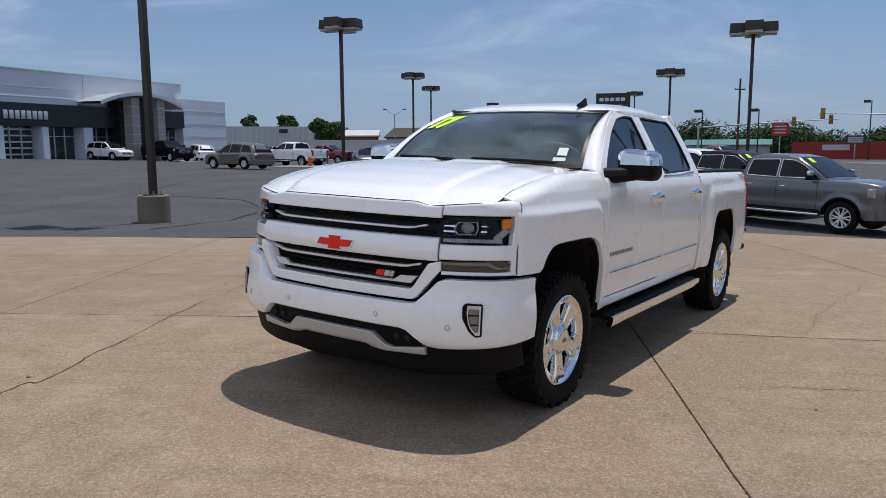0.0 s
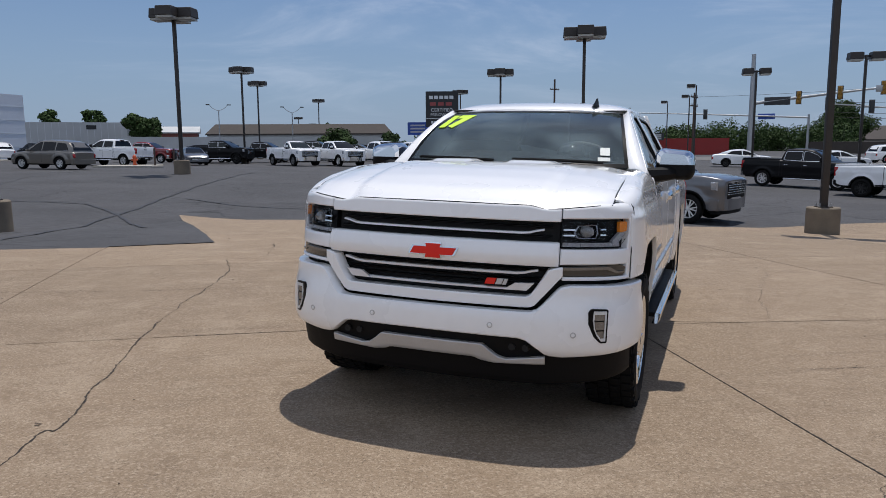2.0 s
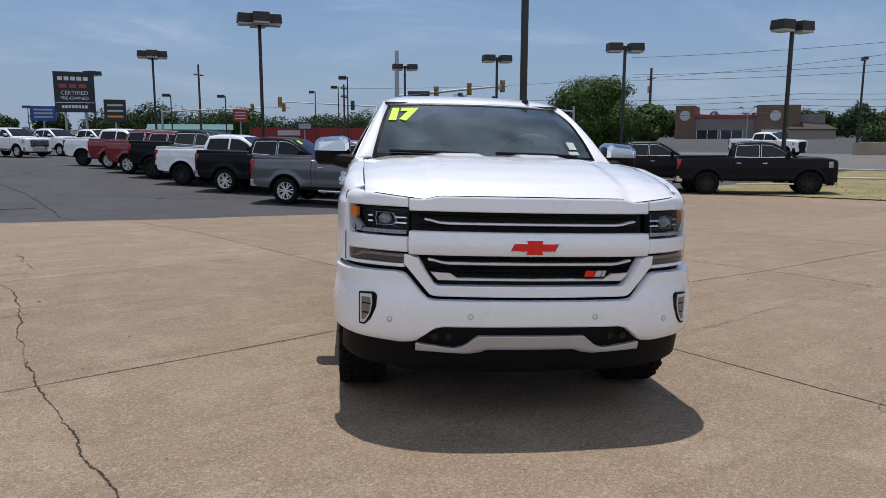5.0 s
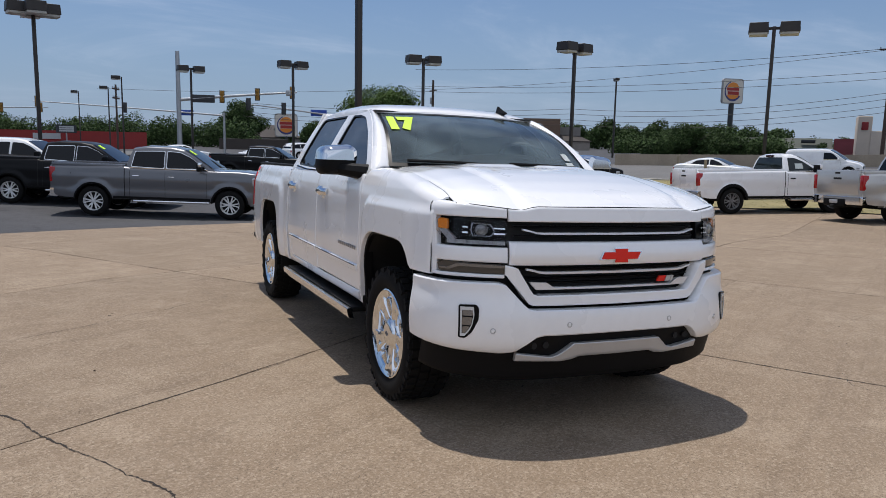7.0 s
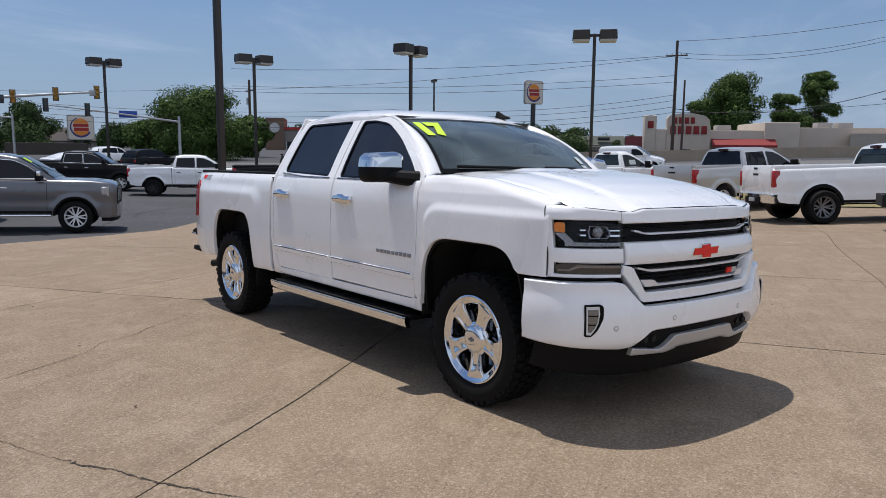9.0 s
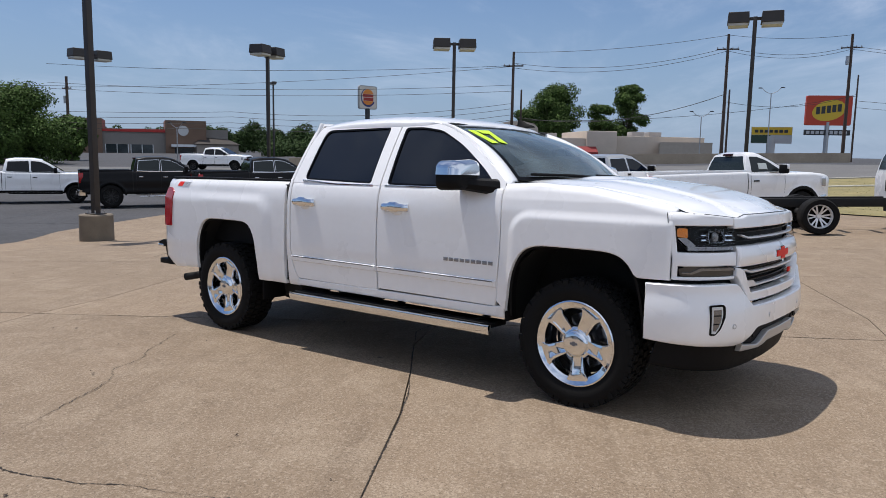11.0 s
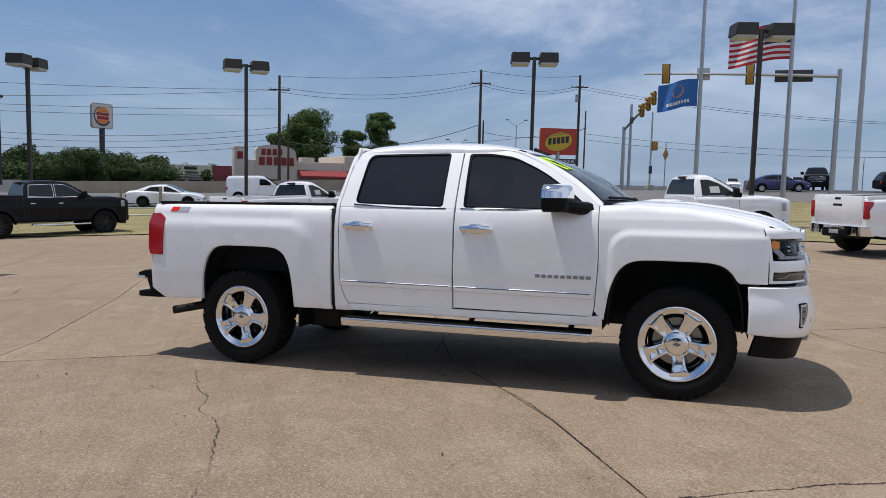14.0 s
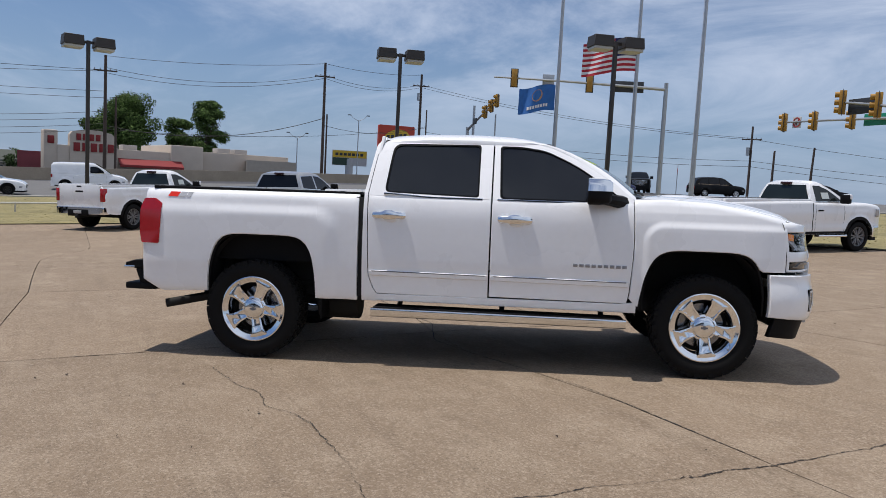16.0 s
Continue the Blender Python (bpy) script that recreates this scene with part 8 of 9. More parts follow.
bm.faces.new((q[0], q[1], q[2], q[3])); bm.faces.new((q[3], q[2], q[4], q[5]))
part("awning", bm, AWNING, taco, "dark red awning")
for k in range(4):
    bm = bmesh.new(); box(bm, 5.75 + k * 0.72, 6.25 + k * 0.72, -0.12, 0.0, 4.87, 5.65, 0.02); part("wall_letter", bm, AWNING, taco, "plain red bar in place of lettering")
for k in range(5):
    bm = bmesh.new(); box(bm, 5.45 + k * 0.95, 6.15 + k * 0.95, -0.12, 0.0, 3.56, 4.58, 0.02); part("wall_letter", bm, AWNING, taco, "plain red bar in place of lettering")
for x in (6.6, 12.0, 15.0):
    bm = bmesh.new()
    plate(rounded([(x, 0.2), (x, 1.7), (x + 1.7, 1.7), (x + 1.7, 0.2)], [0.01, 0.5, 0.5, 0.01]), [], lambda a, z, off: Vector((a, (-0.03 if x < 10 else 0.56) - off, z)), 0.05, bm)
    part("window", bm, SHOPGLASS, taco)
furn, L = block("furniture_store", (166.4, -26.5), (164.2, -37.5), 14, 0.6, 3.7, mat("store_tan", (0.40, 0.35, 0.29), 0.9, vary=0.1, scale=1), "tan furniture store with an arched sign wall", None)
purp, _ = block("roadside_shop", (104.3, 15.2), (104.4, 12.1), 5, -0.4, 3.2, mat("dull_red_band", (0.20, 0.045, 0.055), 0.8, vary=0.2, scale=1), "low shop with a red sign band", None)
grn, _ = block("long_shed", (103.0, 27.6), (104.3, 15.6), 5, -0.4, 1.7, GREYWALL, "long low shed with a green-grey roof", mat("green_grey_roof", (0.075, 0.085, 0.07), 0.8, vary=0.2, scale=1), 0)

bm = bmesh.new(); q = [bm.verts.new(p) for p in ((-0.3, -0.5, 1.6), (12.3, -0.5, 1.6), (12.3, 1.4, 3.2), (-0.3, 1.4, 3.2), (12.3, 1.4, 1.6), (-0.3, 1.4, 1.6))]
for f in ((0, 1, 2, 3), (3, 2, 4, 5), (0, 3, 5), (1, 4, 2)):
    bm.faces.new([q[i] for i in f])
part("mansard", bm, bpy.data.materials["green_grey_roof"], grn)
bm = bmesh.new(); box(bm, 8.6, 10.3, 0.0, 0.4, 2.55, 3.0, 0.02); part("sign", bm, BLACKPANEL, grn)
for x in (0.4, 2.6, 4.8, 7.0, 9.2):
    bm = bmesh.new(); box(bm, x, x + 1.7, -0.04, 0.02, -0.2, 1.15); part("shop_window", bm, SHOPGLASS, grn)

# ---------------------------------------------------------------- trees
LEAF = mat("green_leaves", (0.048, 0.085, 0.021), 0.75, vary=0.35, scale=0.7, second=(0.10, 0.160, 0.040), island=0.5)
DARKLEAF = mat("dark_green_leaves", (0.028, 0.050, 0.018), 0.8, vary=0.3, scale=0.5, second=(0.060, 0.100, 0.030), island=0.45)
for m_ in (LEAF, DARKLEAF):
    m_.node_tree.nodes["Principled BSDF"].inputs["Specular IOR Level"].default_value = 0.15
BARK = mat("tree_bark", (0.075, 0.055, 0.042), 0.95, vary=0.3, scale=3, bump=0.4, bump_scale=20)


def leaf_cloud(rnd, blobs, count, size):
    """Small leaf cards scattered through ragged clumps."""
    V, Fc = [], []
    weight = [b[3] ** 2 for b in blobs]
    for _ in range(count):
        cx, cy, cz, r, sq = rnd.choices(blobs, weight)[0]
        d = Vector((rnd.gauss(0, 1), rnd.gauss(0, 1), rnd.gauss(0, 1))).normalized()
        q = r * (0.55 + 0.5 * rnd.random()) * (1 + 0.30 * noise.noise((d * 2.3 + Vector((cx, cy, cz)))))
        p = Vector((cx + d.x * q, cy + d.y * q, cz + d.z * q * sq))
        n = (d + Vector((rnd.uniform(-1, 1), rnd.uniform(-1, 1), rnd.uniform(-0.4, 1.0)))).normalized()
        a = n.orthogonal().normalized()
        b = n.cross(a)
        t = rnd.uniform(0, 6.28)
        u, v = a * math.cos(t) + b * math.sin(t), b * math.cos(t) - a * math.sin(t)
        s = size * rnd.uniform(0.6, 1.35)
        k = len(V)
        V += [p - u * s, p - v * s * 0.6, p + u * s, p + v * s * 0.6 + n * s * 0.2]
        Fc.append((k, k + 1, k + 2, k + 3))
    return V, Fc


def tree(x, y, h, w, seed, leaf=None, count=5000, size=0.22, trunk=0.3, low=0.22, n=22, label="leafy green tree beyond the road"):
    rnd = random.Random(seed)
    z0 = gz(x, y)
    T = empty("tree", pose(x, y, z0), label, "tree", group="trees")
    bm = bmesh.new()
    tube(bm, [(0, 0, -0.3), (0.04 * h * rnd.uniform(-1, 1), 0.05, h * 0.25), (0.05 * h * rnd.uniform(-1, 1), 0, h * 0.55)], trunk, 8, trunk * 0.5)
    for k in range(6):
        a = rnd.uniform(0, 6.28)
        tube(bm, [(0, 0, h * rnd.uniform(0.22, 0.4)), (w * 0.18 * math.cos(a), w * 0.18 * math.sin(a), h * 0.5), (w * 0.36 * math.cos(a), w * 0.36 * math.sin(a), h * rnd.uniform(0.6, 0.8))], trunk * 0.45, 6, trunk * 0.1)
    part("trunk", bm, BARK, T)
    blobs = []
    for k in range(n):
        a, q = rnd.uniform(0, 6.28), math.sqrt(rnd.random())
        zz = rnd.uniform(low, 0.92)
        rad = w * 0.5 * (0.35 + 0.65 * math.sin(math.pi * min(1, (zz - low + 0.12) / (1.1 - low)))) * 0.8
        blobs.append((rad * q * math.cos(a), rad * q * math.sin(a), zz * h, w * rnd.uniform(0.10, 0.20), rnd.uniform(0.6, 0.9)))
    blobs.append((0, 0, h * 0.6, w * 0.26, 1.0))
    V, Fc = leaf_cloud(rnd, blobs, count, size)
    link("crown", V, Fc, leaf or LEAF, T, smooth=False)
    return T


tree(71.8, 61.4, 8.3, 13.5, 1, count=42000, size=0.14, low=0.06, n=52)
tree(74.0, 70.5, 5.2, 7.0, 2, count=14000, size=0.14, low=0.10)
tree(123.0, 144.7, 10.6, 13.0, 3, leaf=DARKLEAF, count=16000, size=0.22, low=0.14)
tree(261, -8.0, 25.0, 22.0, 4, count=34000, size=0.34, low=0.12, n=60)
tree(262, 1.5, 17.0, 13.0, 5, count=16000, size=0.34, low=0.12, n=34)
tree(266, -33.5, 27.0, 15.0, 6, count=22000, size=0.32, low=0.12, n=40)
tree(264, -24.0, 19.0, 13.0, 26, count=15000, size=0.32, low=0.12, n=30)
tree(-18.4, 105.5, 6.0, 5.2, 7, leaf=DARKLEAF, count=6000, size=0.22, low=0.08)
tree(-37, 135, 7.4, 5.0, 8, leaf=DARKLEAF, count=3000, size=0.3)
tree(-31, 136, 7.6, 5.6, 9, leaf=DARKLEAF, count=3000, size=0.3)
tree(6.6, 96.5, 3.9, 5.6, 10, leaf=DARKLEAF, count=5000, size=0.18, low=0.10, label="round dark green bush by the wall")
tree(13.5, 97.5, 3.0, 4.5, 11, leaf=DARKLEAF, count=3500, size=0.18, low=0.10, label="round dark green bush by the wall")
tree(158, 19.5, 2.6, 3.4, 12, leaf=DARKLEAF, count=1500, size=0.15, low=0.05, label="small conical evergreen by the restaurant")
tree(150, 46.0, 4.4, 10.5, 13, leaf=DARKLEAF, count=20000, size=0.17, low=0.10, n=34)
tree(151.7, 37.0, 4.5, 10.0, 14, leaf=DARKLEAF, count=18000, size=0.17, low=0.10, n=30)
tree(124, 36.0, 5.2, 9.0, 41, leaf=DARKLEAF, count=18000, size=0.15, low=0.10, n=30)
tree(126, 29.5, 3.2, 4.5, 42, leaf=DARKLEAF, count=9000, size=0.14, low=0.10, n=26)
tree(76.5, 71.5, 5.6, 7.0, 15, count=5000, size=0.26, low=0.12)
tree(88.9, 65.0, 5.9, 7.0, 16, count=5000, size=0.28, low=0.12)


def woods(a0, a1, d0, d1, h0, h1, n, seed, leaf, size=0.5):
    """A belt of distant trees, as seen over roofs."""
    rnd = random.Random(seed)
    blobs = []
    for k in range(n):
        az, d = radians(rnd.uniform(a0, a1)), rnd.uniform(d0, d1)
        x, y = d * math.sin(az), d * math.cos(az)
        h = rnd.uniform(h0, h1) * (0.8 + 0.35 * noise.noise((x * 0.05, y * 0.05, seed)))
        z = gz(x, y)
        w = rnd.uniform(3.0, 5.5)
        for j in range(5):
            zz = h * (0.18 + 0.16 * j)
            r = w * (0.5 + 0.3 * math.sin(2.6 * (j + 0.6) / 5))
            blobs.append((x + rnd.uniform(-1, 1) * w * 0.4, y + rnd.uniform(-1, 1) * w * 0.4, z + zz, r * 0.75, 0.8))
    V, Fc = leaf_cloud(rnd, blobs, n * 900, size * 0.8)
    return tagged(link("distant_woods", V, Fc, leaf, smooth=False), "belt of dark green distant trees", "trees", kind="stuff")


woods(14, 41, 150, 200, 4.2, 7.2, 84, 31, DARKLEAF, 0.30)
woods(44, 81, 260, 320, 8.0, 11.5, 150, 32, DARKLEAF)
woods(80, 96, 265, 310, 3.2, 5.2, 46, 33, DARKLEAF)
woods(68.5, 80, 150, 185, 2.6, 4.0, 50, 36, DARKLEAF, 0.3)
woods(-32, 12, 180, 230, 5, 8, 30, 34, DARKLEAF)

# ---------------------------------------------------------------- utility poles and wires
WIRE = mat("black_wire", (0.012, 0.012, 0.012), 0.7)


def utility_pole(x, y, top, turn, arms=1, r=0.16, lean=0.0, box_on=False):
    z0 = gz(x, y)
    T = empty("utility_pole", pose(x, y, z0, lean, 0, turn), "weathered wooden utility pole with crossarms", "utility pole", group="utility poles")
    h = top - z0
    part("pole", tube(bmesh.new(), [(0, 0, -0.3), (0, 0, h)], r, 10, r * 0.7), WOODPOLE, T)
    for k in range(arms):
        bm = bmesh.new()
        zz = h - 0.5 - k * 1.0 if arms > 1 else h - 1.6
        box(bm, -1.15, 1.15, -0.06, 0.06, zz - 0.07, zz + 0.07, 0.01)
        ca = part("crossarm", bm, WOODPOLE, T)
        for xx in (-1.05, -0.5, 0.5, 1.05):
            part("insulator", tube(bmesh.new(), [(xx, 0, zz + 0.07), (xx, 0, zz + 0.24)], 0.05, 6), STEEL, ca)
    if box_on:
        part("transformer", tube(bmesh.new(), [(0.34, 0.1, h - 3.6), (0.34, 0.1, h - 2.6)], 0.22, 12), STEEL, T)
    return T


POLES = [(82.2, 6.4, 12.95, 85, 1, 0.2, False), (79.6, -16.8, 14.6, 80, 1, 0.2, False), (89.5, -33.8, 16.2, 75, 1, 0.22, True), (91.5, 66.8, 10.6, 60, 1, 0.24, True), (42.8, 114.5, 11.3, 30, 1, 0.2, False), (46.0, 78.7, 6.9, 40, 2, 0.13, False), (60.3, -65.8, 10.35, 35, 1, 0.17, True)]
for x, y, top, turn, arms, r, bx in POLES:
    utility_pole(x, y, top, turn, arms, r, 0, bx)
utility_pole(81.3, 5.4, 8.6, 80, 0, 0.14)
utility_pole(80.8, -17.6, 8.8, 80, 0, 0.13)
utility_pole(90.3, -35.2, 11.5, 80, 0, 0.13)
utility_pole(51.9, -59.7, 6.8, 80, 0, 0.15, -1.0)
utility_pole(48.9, -62.0, 7.25, 80, 0, 0.15, -3.0)


def wire(a, b, sag, r=0.022, n=14):
    A, B = Vector(a), Vector(b)
    pts = [A.lerp(B, k / n) - Vector((0, 0, sag * 4 * (k / n) * (1 - k / n))) for k in range(n + 1)]
    ob = part("overhead_wire", tube(bmesh.new(), pts, r, 4), WIRE, None)
    return tagged(ob, "thin black overhead wire strung between poles", "wire", group="overhead wires")


for dz, o in ((0.0, 0.9), (0.0, -0.9), (-2.2, 0.2), (-2.9, 0.2)):
    wire((80, 62, 11.0 + dz), (82.2, 6.4, 11.4 + dz), 0.7)
    if dz == 0:
        wire((82.2, 6.4, 11.4 + o * 0.3), (79.6, -16.8, 13.0 + o * 0.2), 1.2)
        wire((79.6, -16.8, 13.0 + o * 0.2), (89.5, -33.8, 14.6 + o * 0.2), 0.9)
        wire((89.5, -33.8, 14.6 + o * 0.2), (60.3, -65.8, 8.8 + o * 0.1), 1.0)
wire((82.2, 6.4, 12.9), (79.6, -16.8, 14.5), 0.5)
wire((79.6, -16.8, 14.5), (89.5, -33.8, 16.1), 0.4)
for z in (3.6, 4.2, 4.9, 5.5):
    wire((70, 85, z + 0.8), (82, 40, z + 0.2), 0.7)
    wire((82, 40, z + 0.2), (82.2, 6.4, z + 1.6), 0.9)
wire((82.2, 6.4, 5.6), (79.6, -16.8, 8.2), 1.6, 0.035)
wire((82.2, 6.4, 5.2), (90.3, -35.2, 9.0), 1.0)
wire((79.6, -16.8, 7.4), (90.3, -35.2, 9.2), 1.0)
wire((90.3, -35.2, 8.4), (60.3, -65.8, 6.1), 0.8)
wire((90.3, -35.2, 7.6), (60.3, -65.8, 5.4), 0.8)
wire((60.3, -65.8, 8.8), (20.0, -85.0, 4.6), 0.9)
wire((60.3, -65.8, 6.1), (20.0, -85.0, 3.6), 0.7)
wire((60.3, -65.8, 5.4), (20.0, -85.0, 2.6), 0.7)
wire((91.5, 66.8, 9.4), (70, 120, 9.0), 0.6)
wire((91.5, 66.8, 9.2), (82.2, 6.4, 11.3), 0.6)

# ---------------------------------------------------------------- traffic signals
SIGNALY = mat("signal_yellow", (0.36, 0.185, 0.022), 0.5, vary=0.15, scale=6)
SIGNDARK = mat("sign_back_dark", (0.03, 0.032, 0.035), 0.5)
STREETBLUE = mat("street_sign_blue", (0.02, 0.07, 0.36), 0.4)
STREETGREEN = mat("street_sign_green", (0.01, 0.20, 0.12), 0.4)


def signal_head(parent, p, turn, dark=False):
    """Three-lamp signal with a dark backing plate."""
    M = Matrix.Translation(p) @ Matrix.Rotation(radians(turn), 4, "Z")
    bm = bmesh.new()
    box(bm, -0.26, 0.26, 0.02, 0.05, -0.64, 0.64, 0.01, M)
    sh = part("signal_head", bm, SIGNDARK, parent, "traffic signal with a yellow housing")
    bm = bmesh.new()
    box(bm, -0.19, 0.19, -0.12, 0.2, -0.58, 0.58, 0.03, M)
    hs = part("housing", bm, SIGNDARK if dark else SIGNALY, sh)
    for k in (-1, 0, 1):
        bm = bmesh.new()
        lathe(bm, [(0.14, 0.0), (0.14, 0.2), (0.12, 0.2), (0.12, 0.02), (0.0, 0.02)], 14, "y")
        bmesh.ops.transform(bm, matrix=M @ Matrix.Translation((0, -0.32, k * 0.38)), verts=bm.verts)
        part("visor", bm, SIGNDARK if dark else SIGNALY, hs)


def mast(x, y, top, arm_z0, end, heads, signs, r=0.17, group="traffic signal masts", face=None):
    """A galvanised mast with a long arm to end (x, y, z); heads and signs at shares of the arm."""
    z0 = gz(x, y)
    T = empty("signal_mast", pose(x, y, z0), "galvanised traffic signal mast with a long arm", "traffic signal", group=group)
    part("pole", tube(bmesh.new(), [(0, 0, -0.2), (0, 0, top - z0)], r, 12, r * 0.8), STEEL, T)
    A, B = Vector((0, 0, arm_z0 - z0)), Vector((end[0] - x, end[1] - y, end[2] - z0))
    part("arm", tube(bmesh.new(), [A.lerp(B, k / 8) + Vector((0, 0, 0.25 * math.sin(math.pi * k / 8 / 2))) for k in range(9)], r * 0.65, 8, r * 0.32), STEEL, T)
    turn = math.degrees(math.atan2(B.y, B.x))
    for q, dk in heads:
        p = A.lerp(B, q) + Vector((0, 0, 0.25 * math.sin(math.pi * q / 2)))
        signal_head(T, p, turn if face is None else face, dk)
    for q, w, hgt, mt, dz in signs:
        p = A.lerp(B, q) + Vector((0, 0, dz + 0.2 * math.sin(math.pi * q / 2)))
        bm = bmesh.new()
        box(bm, -w / 2, w / 2, -0.14, -0.11, -hgt / 2, hgt / 2, 0.01, Matrix.Translation(p) @ Matrix.Rotation(radians(turn), 4, "Z"))
        part("sign", bm, mt, T)
    return T


mast(33.6, -26.2, 8.9, 8.45, (39.8, -16.3, 8.6), [(0.44, False), (0.88, False)], [(0.22, 2.2, 0.75, SIGNDARK, 0.0), (0.68, 0.8, 0.8, STEEL, 0.05)])
mast(62.0, -26.5, 7.2, 6.9, (55.8, -26.2, 9.2), [(0.6, False), (0.8, False), (0.97, False)], [(0.3, 0.8, 0.6, SIGNDARK, 0.0)], 0.2)
far_mast = mast(16.6, -31.9, 6.8, 6.25, (29.6, -32.9, 6.35), [(0.59, False), (0.80, False), (0.985, False)], [(0.45, 2.2, 0.7, STREETGREEN, 0.0)], face=115)
mast(12.0, -22.9, 6.0, 5.15, (19.4, -24.3, 6.15), [(0.69, False), (0.975, False)], [(0.82, 1.7, 0.75, SIGNDARK, -0.05)], face=125)
# round prohibition sign on the far arm
Ms = Matrix.Translation((28.34 - 16.6, -32.95 + 31.9, 6.55 - gz(16.6, -31.9))) @ Matrix.Rotation(radians(-8), 4, "Z")
bm = bmesh.new()
box(bm, -0.36, 0.36, 0.10, 0.125, -0.36, 0.36, 0.01, Ms)
ns = part("turn_sign", bm, SHEDWHITE, far_mast, "white square sign with a red ring")
bm = bmesh.new()
lathe(bm, [(0.33, 0.125), (0.33, 0.14), (0.26, 0.14), (0.26, 0.125)], 28, "y")
box(bm, -0.29, 0.29, 0.128, 0.138, -0.035, 0.035, 0.0, Matrix.Rotation(radians(45), 4, "Y"))
bmesh.ops.transform(bm, matrix=Ms, verts=bm.verts)
part("ring", bm, REDSIGN, ns)
bm = bmesh.new()
box(bm, -0.02, 0.03, 0.126, 0.134, -0.17, 0.10, 0.0, Ms); box(bm, -0.16, 0.03, 0.126, 0.134, 0.06, 0.11, 0.0, Ms)
part("arrow", bm, SIGNDARK, ns)
# pedestrian signal on a short pole
T = empty("pedestrian_signal", pose(55.5, -25.9, gz(55.5, -25.9)), "yellow pedestrian signal box on a short grey pole", "traffic signal")
part("pole", tube(bmesh.new(), [(0, 0, -0.2), (0, 0, 7.0)], 0.09, 10, 0.07), STEEL, T)
bm = bmesh.new(); box(bm, -0.25, 0.35, -0.55, -0.1, 3.6, 4.4, 0.04); part("housing", bm, SIGNALY, T)
bm = bmesh.new(); box(bm, -0.10, 0.10, -0.16, 0.10, 1.5, 2.2, 0.03); part("control_box", bm, SIGNDARK, T)
bm = bmesh.new(); box(bm, -0.3, 0.3, -0.3, 0.3, -0.1, 0.5, 0.05); part("footing", bm, KERBMAT, T)
mast(46.0, 68.05, 10.0, 5.1, (54.5, 59.6, 6.0), [(0.36, False), (0.66, False), (0.96, False)], [(0.2, 2.4, 0.8, SIGNDARK, -0.05), (0.93, 0.6, 0.6, STEEL, 0.0)], 0.26)
mast(64.0, 82.0, 4.6, 4.2, (44.0, 92.0, 4.9), [(0.55, True), (0.98, False)], [(0.22, 2.0, 0.7, STREETBLUE, 0.0)])
mast(62.6, 57.0, 4.2, 3.6, (50.0, 62.5, 4.6), [(0.7, True), (0.98, True)], [(0.4, 1.9, 0.7, STREETBLUE, 0.1)])
mast(36.0, 112.0, 4.4, 4.0, (52.0, 103.0, 4.6), [(0.7, False), (0.95, False)], [])
for (x, y, z) in ((63.5, -28.0, 9.6),):
    T = empty("signal_pole", pose(x, y, gz(x, y)), "plain grey pole at the crossing", "pole", group="poles at the crossing")
    part("pole", tube(bmesh.new(), [(0, 0, -0.2), (0, 0, z - gz(x, y))], 0.16, 10, 0.13), STEEL, T)
T = empty("warning_sign", pose(62.5, -31.5, gz(62.5, -31.5)), "yellow diamond warning sign on a post", "road sign")
part("post", tube(bmesh.new(), [(0, 0, -0.1), (0, 0, 4.6)], 0.05, 6), STEEL, T)
bm = bmesh.new(); box(bm, -0.5, 0.5, -0.02, 0.02, -0.5, 0.5, 0.0, Matrix.Translation((0, 0, 3.5)) @ Matrix.Rotation(radians(126), 4, "Z") @ Matrix.Rotation(radians(45), 4, "Y"))
part("sign_plate", bm, SIGNALY, T)
T = empty("stop_sign", pose(52.1, -45.9, gz(52.1, -45.9)), "red stop sign on a post", "road sign")
part("post", tube(bmesh.new(), [(0, 0, -0.1), (0, 0, 2.7)], 0.04, 6), STEEL, T)
bm = bmesh.new()
oct_ = [(0.38 * math.cos(radians(22.5 + 45 * k)), 0.38 * math.sin(radians(22.5 + 45 * k))) for k in range(8)]
Mo = Matrix.Translation((0, 0, 2.3)) @ Matrix.Rotation(radians(-42), 4, "Z")
plate(oct_, [], lambda u, v, off: Mo @ Vector((u, -off, v)), 0.02, bm)
sp = part("sign_plate", bm, REDSIGN, T)
lettered("sign_word", "STOP", 0.27, Mo @ Matrix.Translation((0, -0.012, 0)) @ Matrix.Rotation(radians(90), 4, "X"), SHEDWHITE, sp, 0.002)
bm = bmesh.new(); box(bm, -0.42, 0.42, -0.02, 0.02, 0.48, 0.74, 0.01, Mo); part("upper_plate", bm, SHEDWHITE, T)

# ---------------------------------------------------------------- flagpoles and flags
FLAGBLUE = mat("flag_blue", (0.03, 0.14, 0.42), 0.8, vary=0.1, scale=3)
FLAGRED = mat("flag_red", (0.42, 0.02, 0.035), 0.8)
FLAGWHITE = mat("flag_white", (0.72, 0.72, 0.74), 0.8)
FLAGNAVY = mat("flag_navy", (0.015, 0.02, 0.09), 0.8)
FLAGTAN = mat("flag_tan", (0.42, 0.25, 0.15), 0.8)


def flagpole(x, y, lab):
    T = empty("flagpole", pose(x, y, gz(x, y)), lab, "flagpole", group="flagpoles")
    part("pole", tube(bmesh.new(), [(0, 0, -0.2), (0, 0, 14.0)], 0.11, 12, 0.05), STEEL, T)
    part("rope", tube(bmesh.new(), [(0.13, 0.02, 1.2), (0.11, 0.0, 13.8)], 0.008, 4), FLAGWHITE, T)
    return T


